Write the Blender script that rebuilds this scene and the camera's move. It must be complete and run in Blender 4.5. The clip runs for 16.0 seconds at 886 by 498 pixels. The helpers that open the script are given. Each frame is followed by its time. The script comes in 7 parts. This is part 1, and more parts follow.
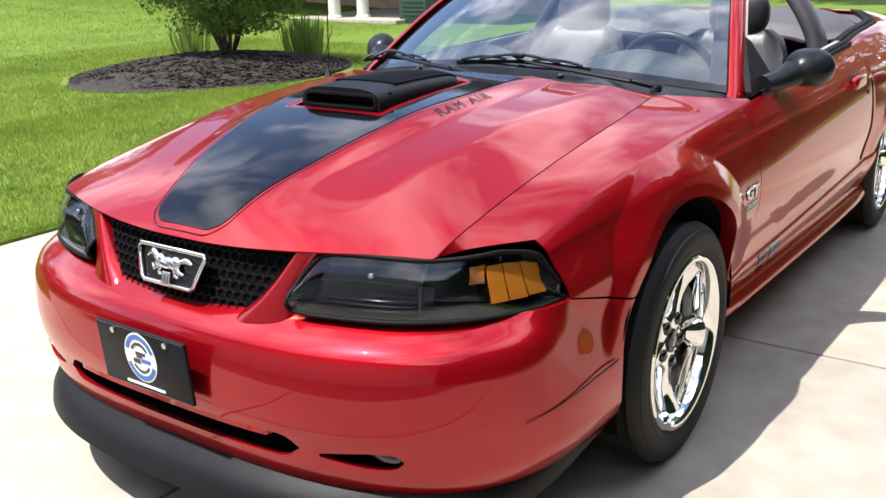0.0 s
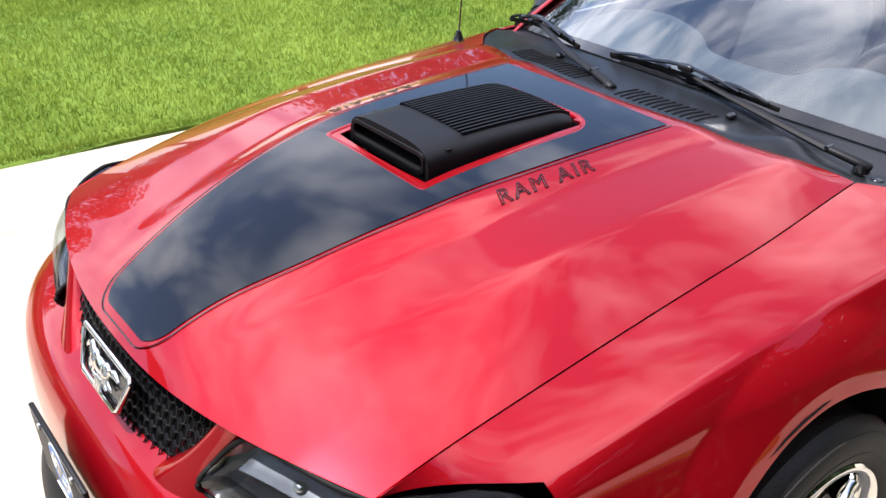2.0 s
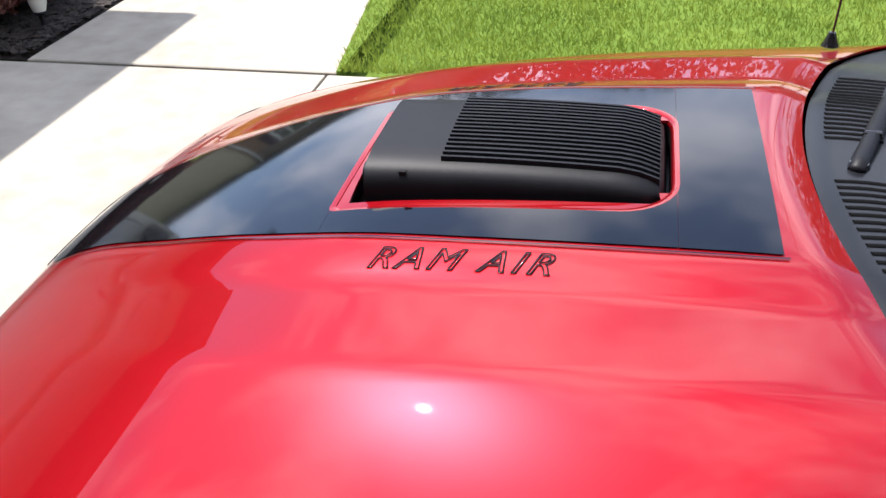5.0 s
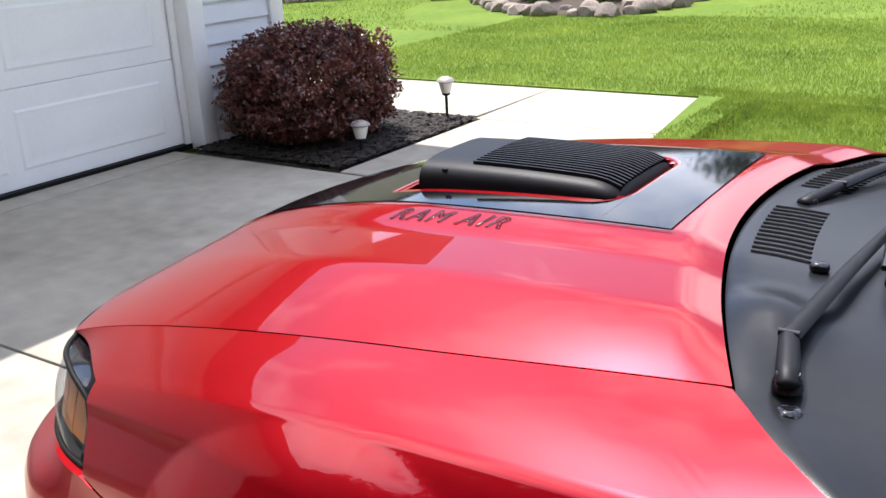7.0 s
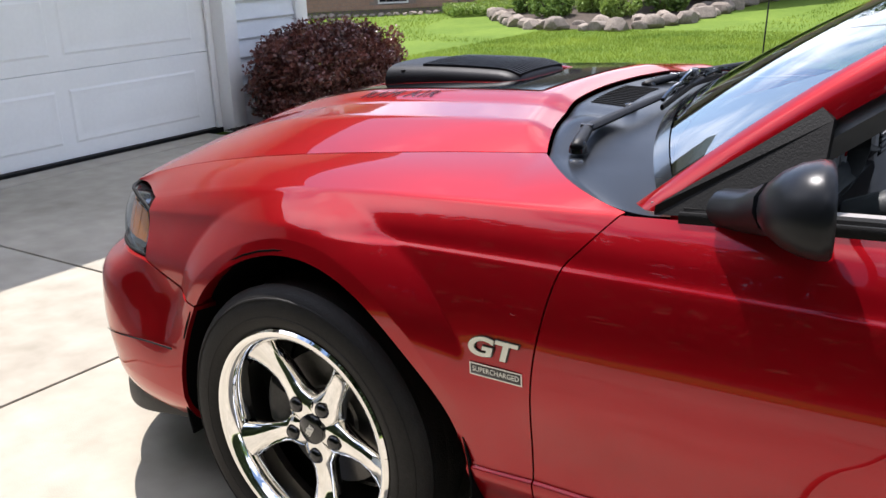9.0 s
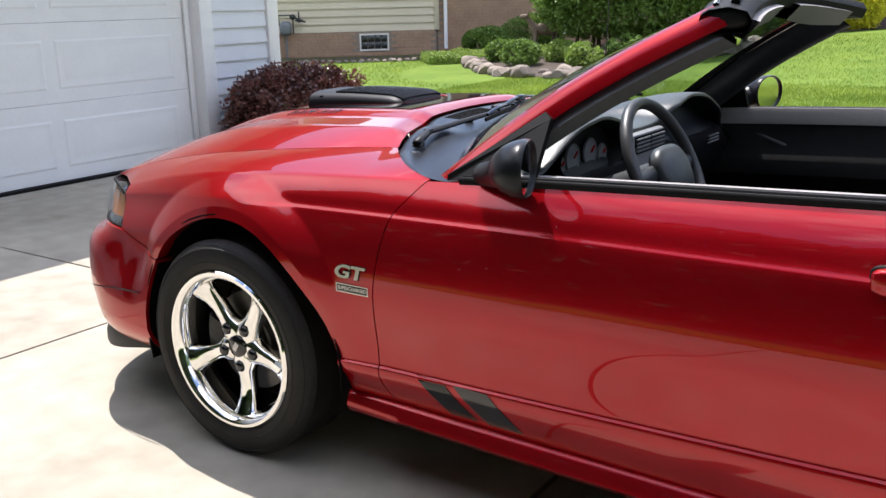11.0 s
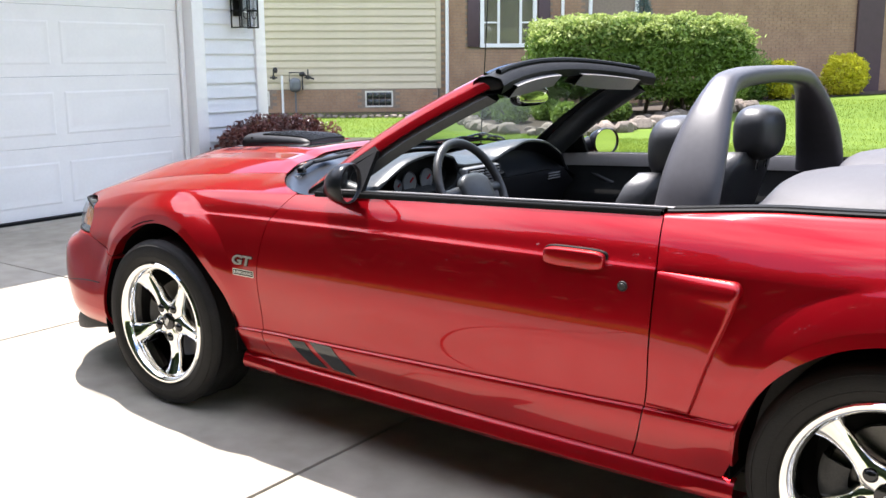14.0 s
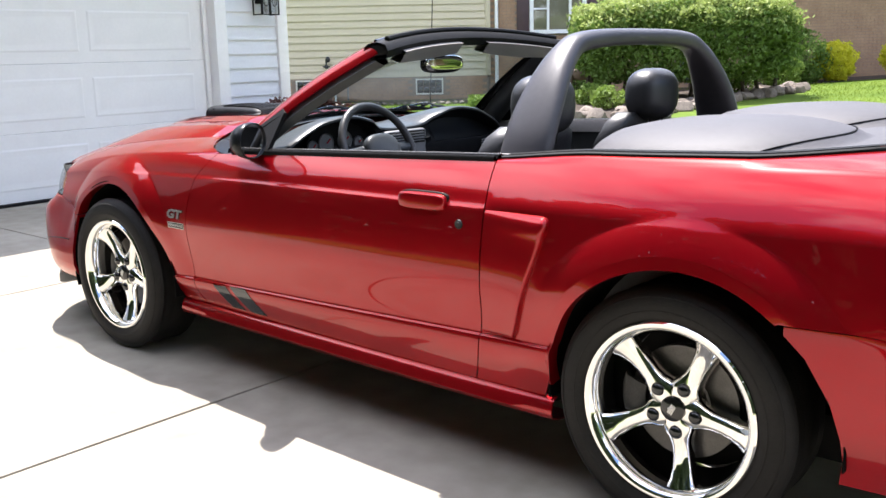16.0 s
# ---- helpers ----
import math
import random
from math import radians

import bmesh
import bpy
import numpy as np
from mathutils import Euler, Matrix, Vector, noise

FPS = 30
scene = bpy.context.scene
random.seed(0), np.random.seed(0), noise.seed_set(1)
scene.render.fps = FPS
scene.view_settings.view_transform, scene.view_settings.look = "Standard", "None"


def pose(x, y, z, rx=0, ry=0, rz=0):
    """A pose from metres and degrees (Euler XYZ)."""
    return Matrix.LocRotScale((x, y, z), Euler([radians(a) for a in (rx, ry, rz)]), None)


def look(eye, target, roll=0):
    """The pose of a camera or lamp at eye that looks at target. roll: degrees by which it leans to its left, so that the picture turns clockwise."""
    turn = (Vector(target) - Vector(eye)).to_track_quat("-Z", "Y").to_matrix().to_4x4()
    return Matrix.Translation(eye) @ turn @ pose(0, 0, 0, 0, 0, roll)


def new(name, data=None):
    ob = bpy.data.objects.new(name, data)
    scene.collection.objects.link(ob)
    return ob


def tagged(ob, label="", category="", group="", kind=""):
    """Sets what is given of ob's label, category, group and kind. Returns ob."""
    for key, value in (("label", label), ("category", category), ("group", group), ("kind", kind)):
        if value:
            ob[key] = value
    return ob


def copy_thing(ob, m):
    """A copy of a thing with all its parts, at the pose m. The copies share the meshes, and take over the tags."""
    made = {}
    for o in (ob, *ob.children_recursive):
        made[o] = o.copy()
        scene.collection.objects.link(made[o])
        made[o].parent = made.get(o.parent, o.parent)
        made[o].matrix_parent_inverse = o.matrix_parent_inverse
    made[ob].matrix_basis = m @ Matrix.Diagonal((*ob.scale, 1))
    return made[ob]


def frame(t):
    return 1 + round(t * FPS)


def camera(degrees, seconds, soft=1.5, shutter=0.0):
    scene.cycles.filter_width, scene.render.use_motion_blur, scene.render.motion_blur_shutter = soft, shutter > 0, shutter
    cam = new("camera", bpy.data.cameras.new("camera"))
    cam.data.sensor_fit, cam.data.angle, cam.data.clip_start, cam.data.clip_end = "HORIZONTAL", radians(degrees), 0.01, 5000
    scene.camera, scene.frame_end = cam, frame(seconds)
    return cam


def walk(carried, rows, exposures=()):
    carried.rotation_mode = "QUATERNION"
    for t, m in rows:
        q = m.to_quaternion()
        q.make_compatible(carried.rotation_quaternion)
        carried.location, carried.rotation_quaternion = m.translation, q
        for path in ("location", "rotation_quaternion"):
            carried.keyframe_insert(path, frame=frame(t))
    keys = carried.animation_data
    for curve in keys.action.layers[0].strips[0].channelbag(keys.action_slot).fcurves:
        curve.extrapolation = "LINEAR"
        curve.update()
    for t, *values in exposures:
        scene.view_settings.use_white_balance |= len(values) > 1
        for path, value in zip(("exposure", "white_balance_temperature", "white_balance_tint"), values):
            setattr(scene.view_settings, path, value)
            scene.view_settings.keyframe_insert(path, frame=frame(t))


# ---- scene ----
cam = camera(50.79, 16.0)
# seconds, place, then yaw, pitch and lean in degrees
ROUTE = [
    (0, -2.218, -1.675, 1.326, -54.64, -17.65, 1.46),
    (0.5, -2.054, -1.637, 1.504, -52.37, -21.70, 1.70),
    (1, -1.860, -1.542, 1.615, -49.39, -24.67, -0.59),
    (1.5, -1.590, -1.482, 1.654, -44.33, -26.79, -1.58),
    (2, -1.307, -1.438, 1.654, -38.37, -28.19, -1.76),
    (2.5, -1.069, -1.403, 1.644, -31.99, -29.63, -1.94),
    (3, -0.827, -1.388, 1.653, -24.55, -31.30, -1.23),
    (3.5, -0.545, -1.350, 1.601, -14.90, -31.59, -0.82),
    (4, -0.383, -1.291, 1.586, -6.53, -32.40, -0.41),
    (4.5, -0.199, -1.254, 1.595, 2.73, -32.94, 0.41),
    (4.7, -0.103, -1.229, 1.579, 6.89, -32.66, 1.20),
    (6.8, 0.652, -1.499, 1.449, 33.22, -20.20, 2.67),
    (7, 0.687, -1.544, 1.417, 34.22, -19.43, 2.77),
    (7.5, 0.795, -1.669, 1.328, 36.25, -18.60, 3.12),
    (8, 0.953, -1.816, 1.308, 37.11, -18.75, 3.44),
    (8.5, 1.113, -1.970, 1.307, 36.47, -18.75, 3.54),
    (9, 1.262, -2.092, 1.272, 35.86, -17.77, 2.35),
    (9.2, 1.327, -2.115, 1.273, 36.16, -18.03, 2.60),
    (11.3, 2.086, -2.684, 1.293, 34.87, -14.34, 1.15),
    (11.5, 2.164, -2.739, 1.296, 34.82, -14.01, 1.07),
    (12, 2.337, -2.861, 1.305, 34.51, -13.46, 0.67),
    (12.5, 2.535, -2.970, 1.317, 34.59, -12.87, 0.52),
    (13, 2.693, -3.013, 1.328, 35.13, -12.40, 0.47),
    (13.5, 2.819, -3.017, 1.325, 35.92, -11.89, 0.59),
    (14, 2.916, -3.030, 1.311, 36.13, -11.47, 0.36),
    (14.5, 3.038, -3.015, 1.278, 36.65, -11.31, 0.75),
    (15, 3.192, -2.985, 1.246, 37.66, -11.66, 1.22),
    (15.5, 3.387, -2.934, 1.236, 39.38, -12.09, 1.59),
    (16, 3.595, -2.905, 1.226, 40.77, -11.97, 1.28),
]
walk(cam, [(t, pose(x, y, z, 90 + p, 0, a) @ pose(0, 0, 0, 0, 0, -r)) for t, x, y, z, a, p, r in ROUTE],
     [(0, 0.95, 6250, 15), (1.5, 1.12, 6250, 15), (4.5, 1.02, 6250, 15), (7, 1.08, 6250, 15), (8.5, 0.92, 6250, 15), (9.2, 0.92, 6250, 15), (11.5, 1.05, 6250, 15), (12, 1.3, 6250, 15), (12.5, 1.6, 6250, 15), (13.5, 1.55, 6250, 15), (16, 1.36, 6250, 15)])
import collections

# ---- light ----
SUN_AIM = Vector((0.38, -0.24, -1.0)).normalized()
world = bpy.data.worlds.new("sky")
scene.world = world
world.use_nodes = True
wn, wl = world.node_tree.nodes, world.node_tree.links
wn.clear()
w_out = wn.new("ShaderNodeOutputWorld")
w_bg = wn.new("ShaderNodeBackground")
w_sky = wn.new("ShaderNodeTexSky")
w_sky.sky_type, w_sky.sun_disc = "NISHITA", False
w_sky.sun_elevation = math.asin(-SUN_AIM.z)
w_sky.sun_rotation = math.atan2(-SUN_AIM.x, -SUN_AIM.y)
w_sky.air_density, w_sky.dust_density, w_sky.ozone_density = 1.0, 0.6, 1.5
w_co = wn.new("ShaderNodeTexCoord")
w_map = wn.new("ShaderNodeMapping")
w_map.inputs["Scale"].default_value = (1.0, 1.0, 1.7)
w_noise = wn.new("ShaderNodeTexNoise")
w_noise.inputs["Scale"].default_value = 2.3
w_noise.inputs["Detail"].default_value = 9
w_noise.inputs["Roughness"].default_value = 0.58
w_noise.inputs["Distortion"].default_value = 0.35
w_ramp = wn.new("ShaderNodeValToRGB")
w_ramp.color_ramp.elements[0].position, w_ramp.color_ramp.elements[1].position = 0.455, 0.655
w_mix = wn.new("ShaderNodeMix")
w_mix.data_type = "RGBA"
w_mix.inputs["B"].default_value = (11.5, 11.6, 12.0, 1)
wl.new(w_co.outputs["Generated"], w_map.inputs["Vector"])
wl.new(w_map.outputs["Vector"], w_noise.inputs["Vector"])
wl.new(w_noise.outputs["Fac"], w_ramp.inputs["Fac"])
wl.new(w_ramp.outputs["Color"], w_mix.inputs["Factor"])
wl.new(w_sky.outputs["Color"], w_mix.inputs["A"])
wl.new(w_mix.outputs["Result"], w_bg.inputs["Color"])
w_bg.inputs["Strength"].default_value = 0.148
wl.new(w_bg.outputs["Background"], w_out.inputs["Surface"])
sun = new("sun", bpy.data.lights.new("sun", "SUN"))
sun.data.energy, sun.data.angle, sun.data.color = 4.5, radians(0.53), (1.0, 0.95, 0.87)
sun.matrix_basis = look((0, 0, 12), Vector((0, 0, 12)) + SUN_AIM)


# ---- materials ----
def mat(name, color, rough=0.5, metal=0.0, coat=0.0, vary=0.15, scale=8.0, bump=0.0, bscale=60.0, color2=None, spec=0.5, coat_rough=0.03, sheen=0.0, detail=5.0, random_tint=0.0, thin=0.0):
    """A principled surface with two scales of noise in its colour, and fine relief."""
    m = bpy.data.materials.new(name)
    m.use_nodes = True
    n, l = m.node_tree.nodes, m.node_tree.links
    b = n["Principled BSDF"]
    b.inputs["Roughness"].default_value, b.inputs["Metallic"].default_value = rough, metal
    b.inputs["Coat Weight"].default_value, b.inputs["Coat Roughness"].default_value = coat, coat_rough
    b.inputs["Specular IOR Level"].default_value = spec
    b.inputs["Sheen Weight"].default_value = sheen
    co = n.new("ShaderNodeTexCoord")
    n1, n2 = n.new("ShaderNodeTexNoise"), n.new("ShaderNodeTexNoise")
    n1.inputs["Scale"].default_value, n2.inputs["Scale"].default_value = scale, scale * 9.0
    n1.inputs["Detail"].default_value = n2.inputs["Detail"].default_value = detail
    l.new(co.outputs["Object"], n1.inputs["Vector"])
    l.new(co.outputs["Object"], n2.inputs["Vector"])
    add = n.new("ShaderNodeMath")
    add.operation = "MULTIPLY_ADD"
    add.inputs[1].default_value = 0.45
    l.new(n2.outputs["Fac"], add.inputs[0])
    half = n.new("ShaderNodeMath")
    half.operation = "MULTIPLY"
    half.inputs[1].default_value = 0.55
    l.new(n1.outputs["Fac"], half.inputs[0])
    l.new(half.outputs[0], add.inputs[2])
    ramp = n.new("ShaderNodeValToRGB")
    c2 = color2 or tuple(min(1.0, c * (1 + vary)) for c in color)
    c1 = color if color2 else tuple(c * (1 - vary) for c in color)
    ramp.color_ramp.elements[0].position, ramp.color_ramp.elements[1].position = 0.32, 0.68
    ramp.color_ramp.elements[0].color, ramp.color_ramp.elements[1].color = (*c1, 1), (*c2, 1)
    l.new(add.outputs[0], ramp.inputs["Fac"])
    src = ramp.outputs["Color"]
    if random_tint:
        info, hsv, mr = n.new("ShaderNodeObjectInfo"), n.new("ShaderNodeHueSaturation"), n.new("ShaderNodeMapRange")
        mr.inputs["To Min"].default_value, mr.inputs["To Max"].default_value = 1 - random_tint, 1 + random_tint
        l.new(info.outputs["Random"], mr.inputs["Value"])
        l.new(mr.outputs["Result"], hsv.inputs["Value"])
        l.new(src, hsv.inputs["Color"])
        src = hsv.outputs["Color"]
    l.new(src, b.inputs["Base Color"])
    if thin:
        tl, mx = n.new("ShaderNodeBsdfTranslucent"), n.new("ShaderNodeMixShader")
        mx.inputs[0].default_value = thin
        l.new(src, tl.inputs["Color"])
        l.new(b.outputs[0], mx.inputs[1])
        l.new(tl.outputs[0], mx.inputs[2])
        l.new(mx.outputs[0], n["Material Output"].inputs["Surface"])
    if bump:
        nb, bp = n.new("ShaderNodeTexNoise"), n.new("ShaderNodeBump")
        nb.inputs["Scale"].default_value, nb.inputs["Detail"].default_value = bscale, 4
        l.new(co.outputs["Object"], nb.inputs["Vector"])
        bp.inputs["Strength"].default_value, bp.inputs["Distance"].default_value = min(1, bump), 0.004 if bump <= 1 else 0.004 * bump
        l.new(nb.outputs["Fac"], bp.inputs["Height"])
        l.new(bp.outputs["Normal"], b.inputs["Normal"])
    return m


PAINT = mat("red_paint", (0.325, 0.0030, 0.0088), 0.31, 0.60, 0.9, 0.04, 2.0, spec=0.0, coat_rough=0.012)
PAINT.node_tree.nodes["Principled BSDF"].inputs["Specular IOR Level"].default_value = 0.12
PAINT.node_tree.nodes["Principled BSDF"].inputs["Specular Tint"].default_value = (1.0, 0.55, 0.22, 1)
PAINT.node_tree.nodes["Principled BSDF"].inputs["Coat IOR"].default_value = 1.48
STRIPE = mat("black_film", (0.003, 0.003, 0.004), 0.065, 0, 0.0, 0.2, 3.0, spec=0.44)
BLACK = mat("black_plastic", (0.007, 0.007, 0.008), 0.46, 0, 0, 0.25, 14, 0.10, 900, spec=0.17)
COWL = mat("cowl_plastic", (0.010, 0.011, 0.013), 0.28, 0, 0, 0.2, 9, 0.06, 900, spec=0.18)
# near-black that puts the shade of vents, grille and wheel wells into colour
RECESS_SHADE = mat("recess_shade", (0.002, 0.002, 0.002), 0.9, 0, 0, 0.2, 20, spec=0.1)
GLOSS = mat("gloss_black", (0.008, 0.008, 0.009), 0.12, 0, 0.3, 0.2, 6)
RUBBER = mat("rubber", (0.006, 0.0058, 0.0055), 0.6, 0, 0, 0.3, 18, 0.2, 300, spec=0.14)
TYRE = mat("tyre_rubber", (0.012, 0.011, 0.010), 0.6, 0, 0, 0.35, 12, 0.25, 240, spec=0.25)
CHROME = mat("chrome", (0.86, 0.85, 0.82), 0.04, 1.0, 0, 0.03, 5)
SILVER = mat("brushed_silver", (0.62, 0.62, 0.60), 0.28, 1.0, 0, 0.08, 30)
DARKMETAL = mat("dark_metal", (0.05, 0.05, 0.05), 0.5, 0.7, 0, 0.3, 20)
IRON = mat("brake_iron", (0.13, 0.125, 0.12), 0.45, 0.9, 0, 0.2, 30)
LEATHER = mat("black_leather", (0.030, 0.029, 0.030), 0.38, 0, 0, 0.2, 10, 0.18, 420)
BAR = mat("dark_vinyl", (0.052, 0.048, 0.053), 0.42, 0, 0, 0.12, 6, 0.14, 500)
VINYL = mat("grey_vinyl", (0.066, 0.062, 0.066), 0.6, 0, 0, 0.12, 6, 0.14, 500)
TRIMGREY = mat("grey_trim", (0.16, 0.16, 0.165), 0.5, 0, 0, 0.15, 8, 0.2, 300)
VISOR = mat("pale_visor", (0.27, 0.25, 0.24), 0.55, 0, 0, 0.08, 9, 0.3, 240)
DASH = mat("dash_vinyl", (0.040, 0.043, 0.045), 0.36, 0, 0, 0.2, 8, 0.15, 500, spec=0.4)
CARPET = mat("carpet", (0.012, 0.012, 0.013), 0.95, 0, 0, 0.3, 40, 0.6, 300)
AMBER = mat("amber_lens", (0.62, 0.21, 0.02), 0.16, 0, 0.8, 0.12, 30)
REFLECTOR = mat("lamp_reflector", (0.085, 0.09, 0.10), 0.27, 0.9, 0, 0.2, 9)
SMOKE = mat("smoked_housing", (0.014, 0.015, 0.017), 0.18, 0.2, 0.6, 0.3, 9)
REDLENS = mat("red_lens", (0.35, 0.01, 0.015), 0.15, 0, 0.8, 0.1, 10)
CONCRETE = mat("concrete", (0.245, 0.220, 0.172), 0.86, 0, 0, 0.09, 0.8, 0.35, 260, (0.415, 0.378, 0.310), random_tint=0.04, detail=9)
JOINT = mat("joint_dirt", (0.05, 0.045, 0.04), 0.95, 0, 0, 0.3, 30)
MULCH = mat("mulch", (0.007, 0.0055, 0.0045), 0.8, 0, 0, 0.5, 24, 1.0, 60, (0.050, 0.038, 0.030), spec=0.3)
SOIL = mat("soil", (0.05, 0.035, 0.024), 0.95, 0, 0, 0.4, 14, 0.8, 60)
GRASS = mat("lawn", (0.068, 0.120, 0.013), 0.9, 0, 0, 0.3, 0.9, 1.0, 90, (0.130, 0.190, 0.026), spec=0.15, detail=10)
BLADE = mat("grass_blades", (0.100, 0.172, 0.016), 0.6, 0, 0, 0.3, 0.9, 0, 60, (0.30, 0.375, 0.055), spec=0.2, detail=9, thin=0.4)
WHITE = mat("white_paint", (0.86, 0.86, 0.84), 0.42, 0, 0, 0.03, 4, 0.15, 120)
SIDING = mat("pale_siding", (0.72, 0.74, 0.76), 0.5, 0, 0, 0.04, 6, 0.25, 90)
BEIGE = mat("beige_siding", (0.60, 0.52, 0.37), 0.55, 0, 0, 0.05, 4, 0.2, 60)
BRICK = mat("brown_brick", (0.30, 0.185, 0.118), 0.85, 0, 0, 0.3, 3, 0.5, 60, (0.45, 0.295, 0.185))
MORTAR = mat("mortar", (0.27, 0.215, 0.165), 0.95, 0, 0, 0.2, 20, 0.4, 120)
ROOF = mat("roof_shingle", (0.10, 0.09, 0.085), 0.95, 0, 0, 0.3, 6, 0.6, 40)
STONE = mat("field_stone", (0.12, 0.095, 0.075), 0.85, 0, 0, 0.4, 7, 0.7, 40, (0.28, 0.23, 0.185), random_tint=0.25)
BARK = mat("bark", (0.07, 0.05, 0.035), 0.95, 0, 0, 0.4, 14, 0.8, 40)
LEAF = mat("green_leaf", (0.085, 0.150, 0.026), 0.55, 0, 0, 0.4, 3, 0, 60, (0.20, 0.30, 0.065), spec=0.3, thin=0.4)
LEAF_BRIGHT = mat("light_leaf", (0.13, 0.22, 0.035), 0.55, 0, 0, 0.3, 3, 0, 60, (0.28, 0.36, 0.08), spec=0.3, thin=0.4)
LEAF_DARK = mat("dark_backdrop_leaf", (0.016, 0.030, 0.010), 0.6, 0, 0, 0.4, 3, 0, 60, (0.045, 0.070, 0.024), spec=0.2, thin=0.2)
LEAF_NEW = mat("new_leaf", (0.24, 0.32, 0.075), 0.55, 0, 0, 0.3, 3, 0, 60, (0.50, 0.56, 0.20), spec=0.3, thin=0.4)
LEAF_GOLD = mat("golden_leaf", (0.55, 0.53, 0.03), 0.55, 0, 0, 0.3, 4, 0, 60, (0.75, 0.70, 0.06), spec=0.3, thin=0.4)
LEAF_RED = mat("barberry_leaf", (0.045, 0.018, 0.016), 0.3, 0, 0, 0.4, 6, 0, 60, (0.23, 0.075, 0.055), spec=0.6, thin=0.25)
LEAF_BLUE = mat("spruce_needles", (0.06, 0.11, 0.10), 0.6, 0, 0, 0.3, 4, 0, 60, (0.12, 0.18, 0.17), spec=0.3)
SHUTTER = mat("plum_shutter", (0.075, 0.045, 0.05), 0.5, 0, 0, 0.1, 6)
CURTAIN = mat("green_curtain", (0.20, 0.25, 0.20), 0.9, 0, 0, 0.15, 5, 0.3, 30)
PLASTIC_WHITE = mat("frosted_cover", (0.72, 0.70, 0.62), 0.3, 0, 0, 0.05, 9)
PEWTER = mat("pewter", (0.33, 0.30, 0.27), 0.5, 0.3, 0, 0.15, 12)
GREYMETAL = mat("meter_grey", (0.17, 0.18, 0.19), 0.5, 0.3, 0, 0.1, 10)
BLUEINK = mat("blue_print", (0.05, 0.16, 0.42), 0.4, 0, 0, 0.1, 12)
UTILITY = mat("utility_green", (0.03, 0.06, 0.04), 0.5, 0, 0, 0.1, 10)
STATUE = mat("weathered_statue", (0.17, 0.12, 0.085), 0.8, 0, 0, 0.25, 7, 0.3, 60)


def glass_mat(name, tint=(0.92, 0.97, 0.94), rough=0.0, gain=1.0):
    """Thin glass: see-through, with a mirror-like sheen that grows at a slant."""
    m = bpy.data.materials.new(name)
    m.use_nodes = True
    n, l = m.node_tree.nodes, m.node_tree.links
    n.remove(n["Principled BSDF"])
    tr, gl, mx, fr = n.new("ShaderNodeBsdfTransparent"), n.new("ShaderNodeBsdfGlossy"), n.new("ShaderNodeMixShader"), n.new("ShaderNodeLayerWeight")
    tr.inputs["Color"].default_value, gl.inputs["Roughness"].default_value = (*tint, 1), rough
    steep, less = n.new("ShaderNodeMath"), n.new("ShaderNodeMath")
    steep.operation, less.operation = "POWER", "MULTIPLY_ADD"
    steep.inputs[1].default_value, less.inputs[1].default_value, less.inputs[2].default_value = 3.6, 0.86 * gain, 0.14 * gain
    fr.inputs["Blend"].default_value = 0.5
    l.new(fr.outputs["Facing"], steep.inputs[0])
    l.new(steep.outputs[0], less.inputs[0])
    l.new(less.outputs[0], mx.inputs[0])
    l.new(tr.outputs[0], mx.inputs[1])
    l.new(gl.outputs[0], mx.inputs[2])
    l.new(mx.outputs[0], n["Material Output"].inputs["Surface"])
    return m


GLASS = glass_mat("windshield_glass", (0.82, 0.92, 0.89), 0.0, 1.18)
PANE = glass_mat("window_glass", (0.90, 0.94, 0.92), 0.0, 0.35)
CLEAR = glass_mat("clear_lens", (0.78, 0.80, 0.82), 0.0, 0.42)


# ---- mesh helpers ----
def pchip(xs, ys):
    """A smooth curve through points that does not overshoot."""
    x, y = np.array(xs, float), np.array(ys, float)
    h, d = np.diff(x), np.diff(y) / np.diff(x)
    m = np.zeros(len(x))
    for i in range(1, len(x) - 1):
        if d[i - 1] * d[i] > 0:
            w1, w2 = 2 * h[i] + h[i - 1], h[i] + 2 * h[i - 1]
            m[i] = (w1 + w2) / (w1 / d[i - 1] + w2 / d[i])
    m[0], m[-1] = d[0], d[-1]

    def f(q):
        q = np.asarray(q, float)
        k = np.clip(np.searchsorted(x, q) - 1, 0, len(h) - 1)
        t = np.clip((q - x[k]) / h[k], 0, 1)
        return (2 * t**3 - 3 * t**2 + 1) * y[k] + (t**3 - 2 * t**2 + t) * h[k] * m[k] + (-2 * t**3 + 3 * t**2) * y[k + 1] + (t**3 - t**2) * h[k] * m[k + 1]
    return f


def smooth(a, b, q):
    t = np.clip((np.asarray(q, float) - a) / (b - a), 0, 1)
    return t * t * (3 - 2 * t)


def mesh(name, verts, faces, material, smooth_angle=35):
    me = bpy.data.meshes.new(name)
    me.from_pydata([tuple(map(float, v)) for v in verts], [], [tuple(map(int, f)) for f in faces])
    me.materials.append(material)
    if smooth_angle:
        me.shade_smooth()
        if smooth_angle < 180:
            me.set_sharp_from_angle(angle=radians(smooth_angle))
    me.update()
    return me


def link(name, me, parent=None, label="", thick=0.0):
    ob = new(name, me)
    if parent is not None:
        ob.parent = parent
    if label:
        tagged(ob, label)
    if thick:
        seen = collections.Counter(k for q in me.polygons for k in q.edge_keys)
        for e in me.edges:
            if seen[e.key] == 1:
                e.use_edge_sharp = True
        s = ob.modifiers.new("thickness", "SOLIDIFY")
        s.thickness, s.offset, s.use_rim = thick, -1.0, True
    return ob


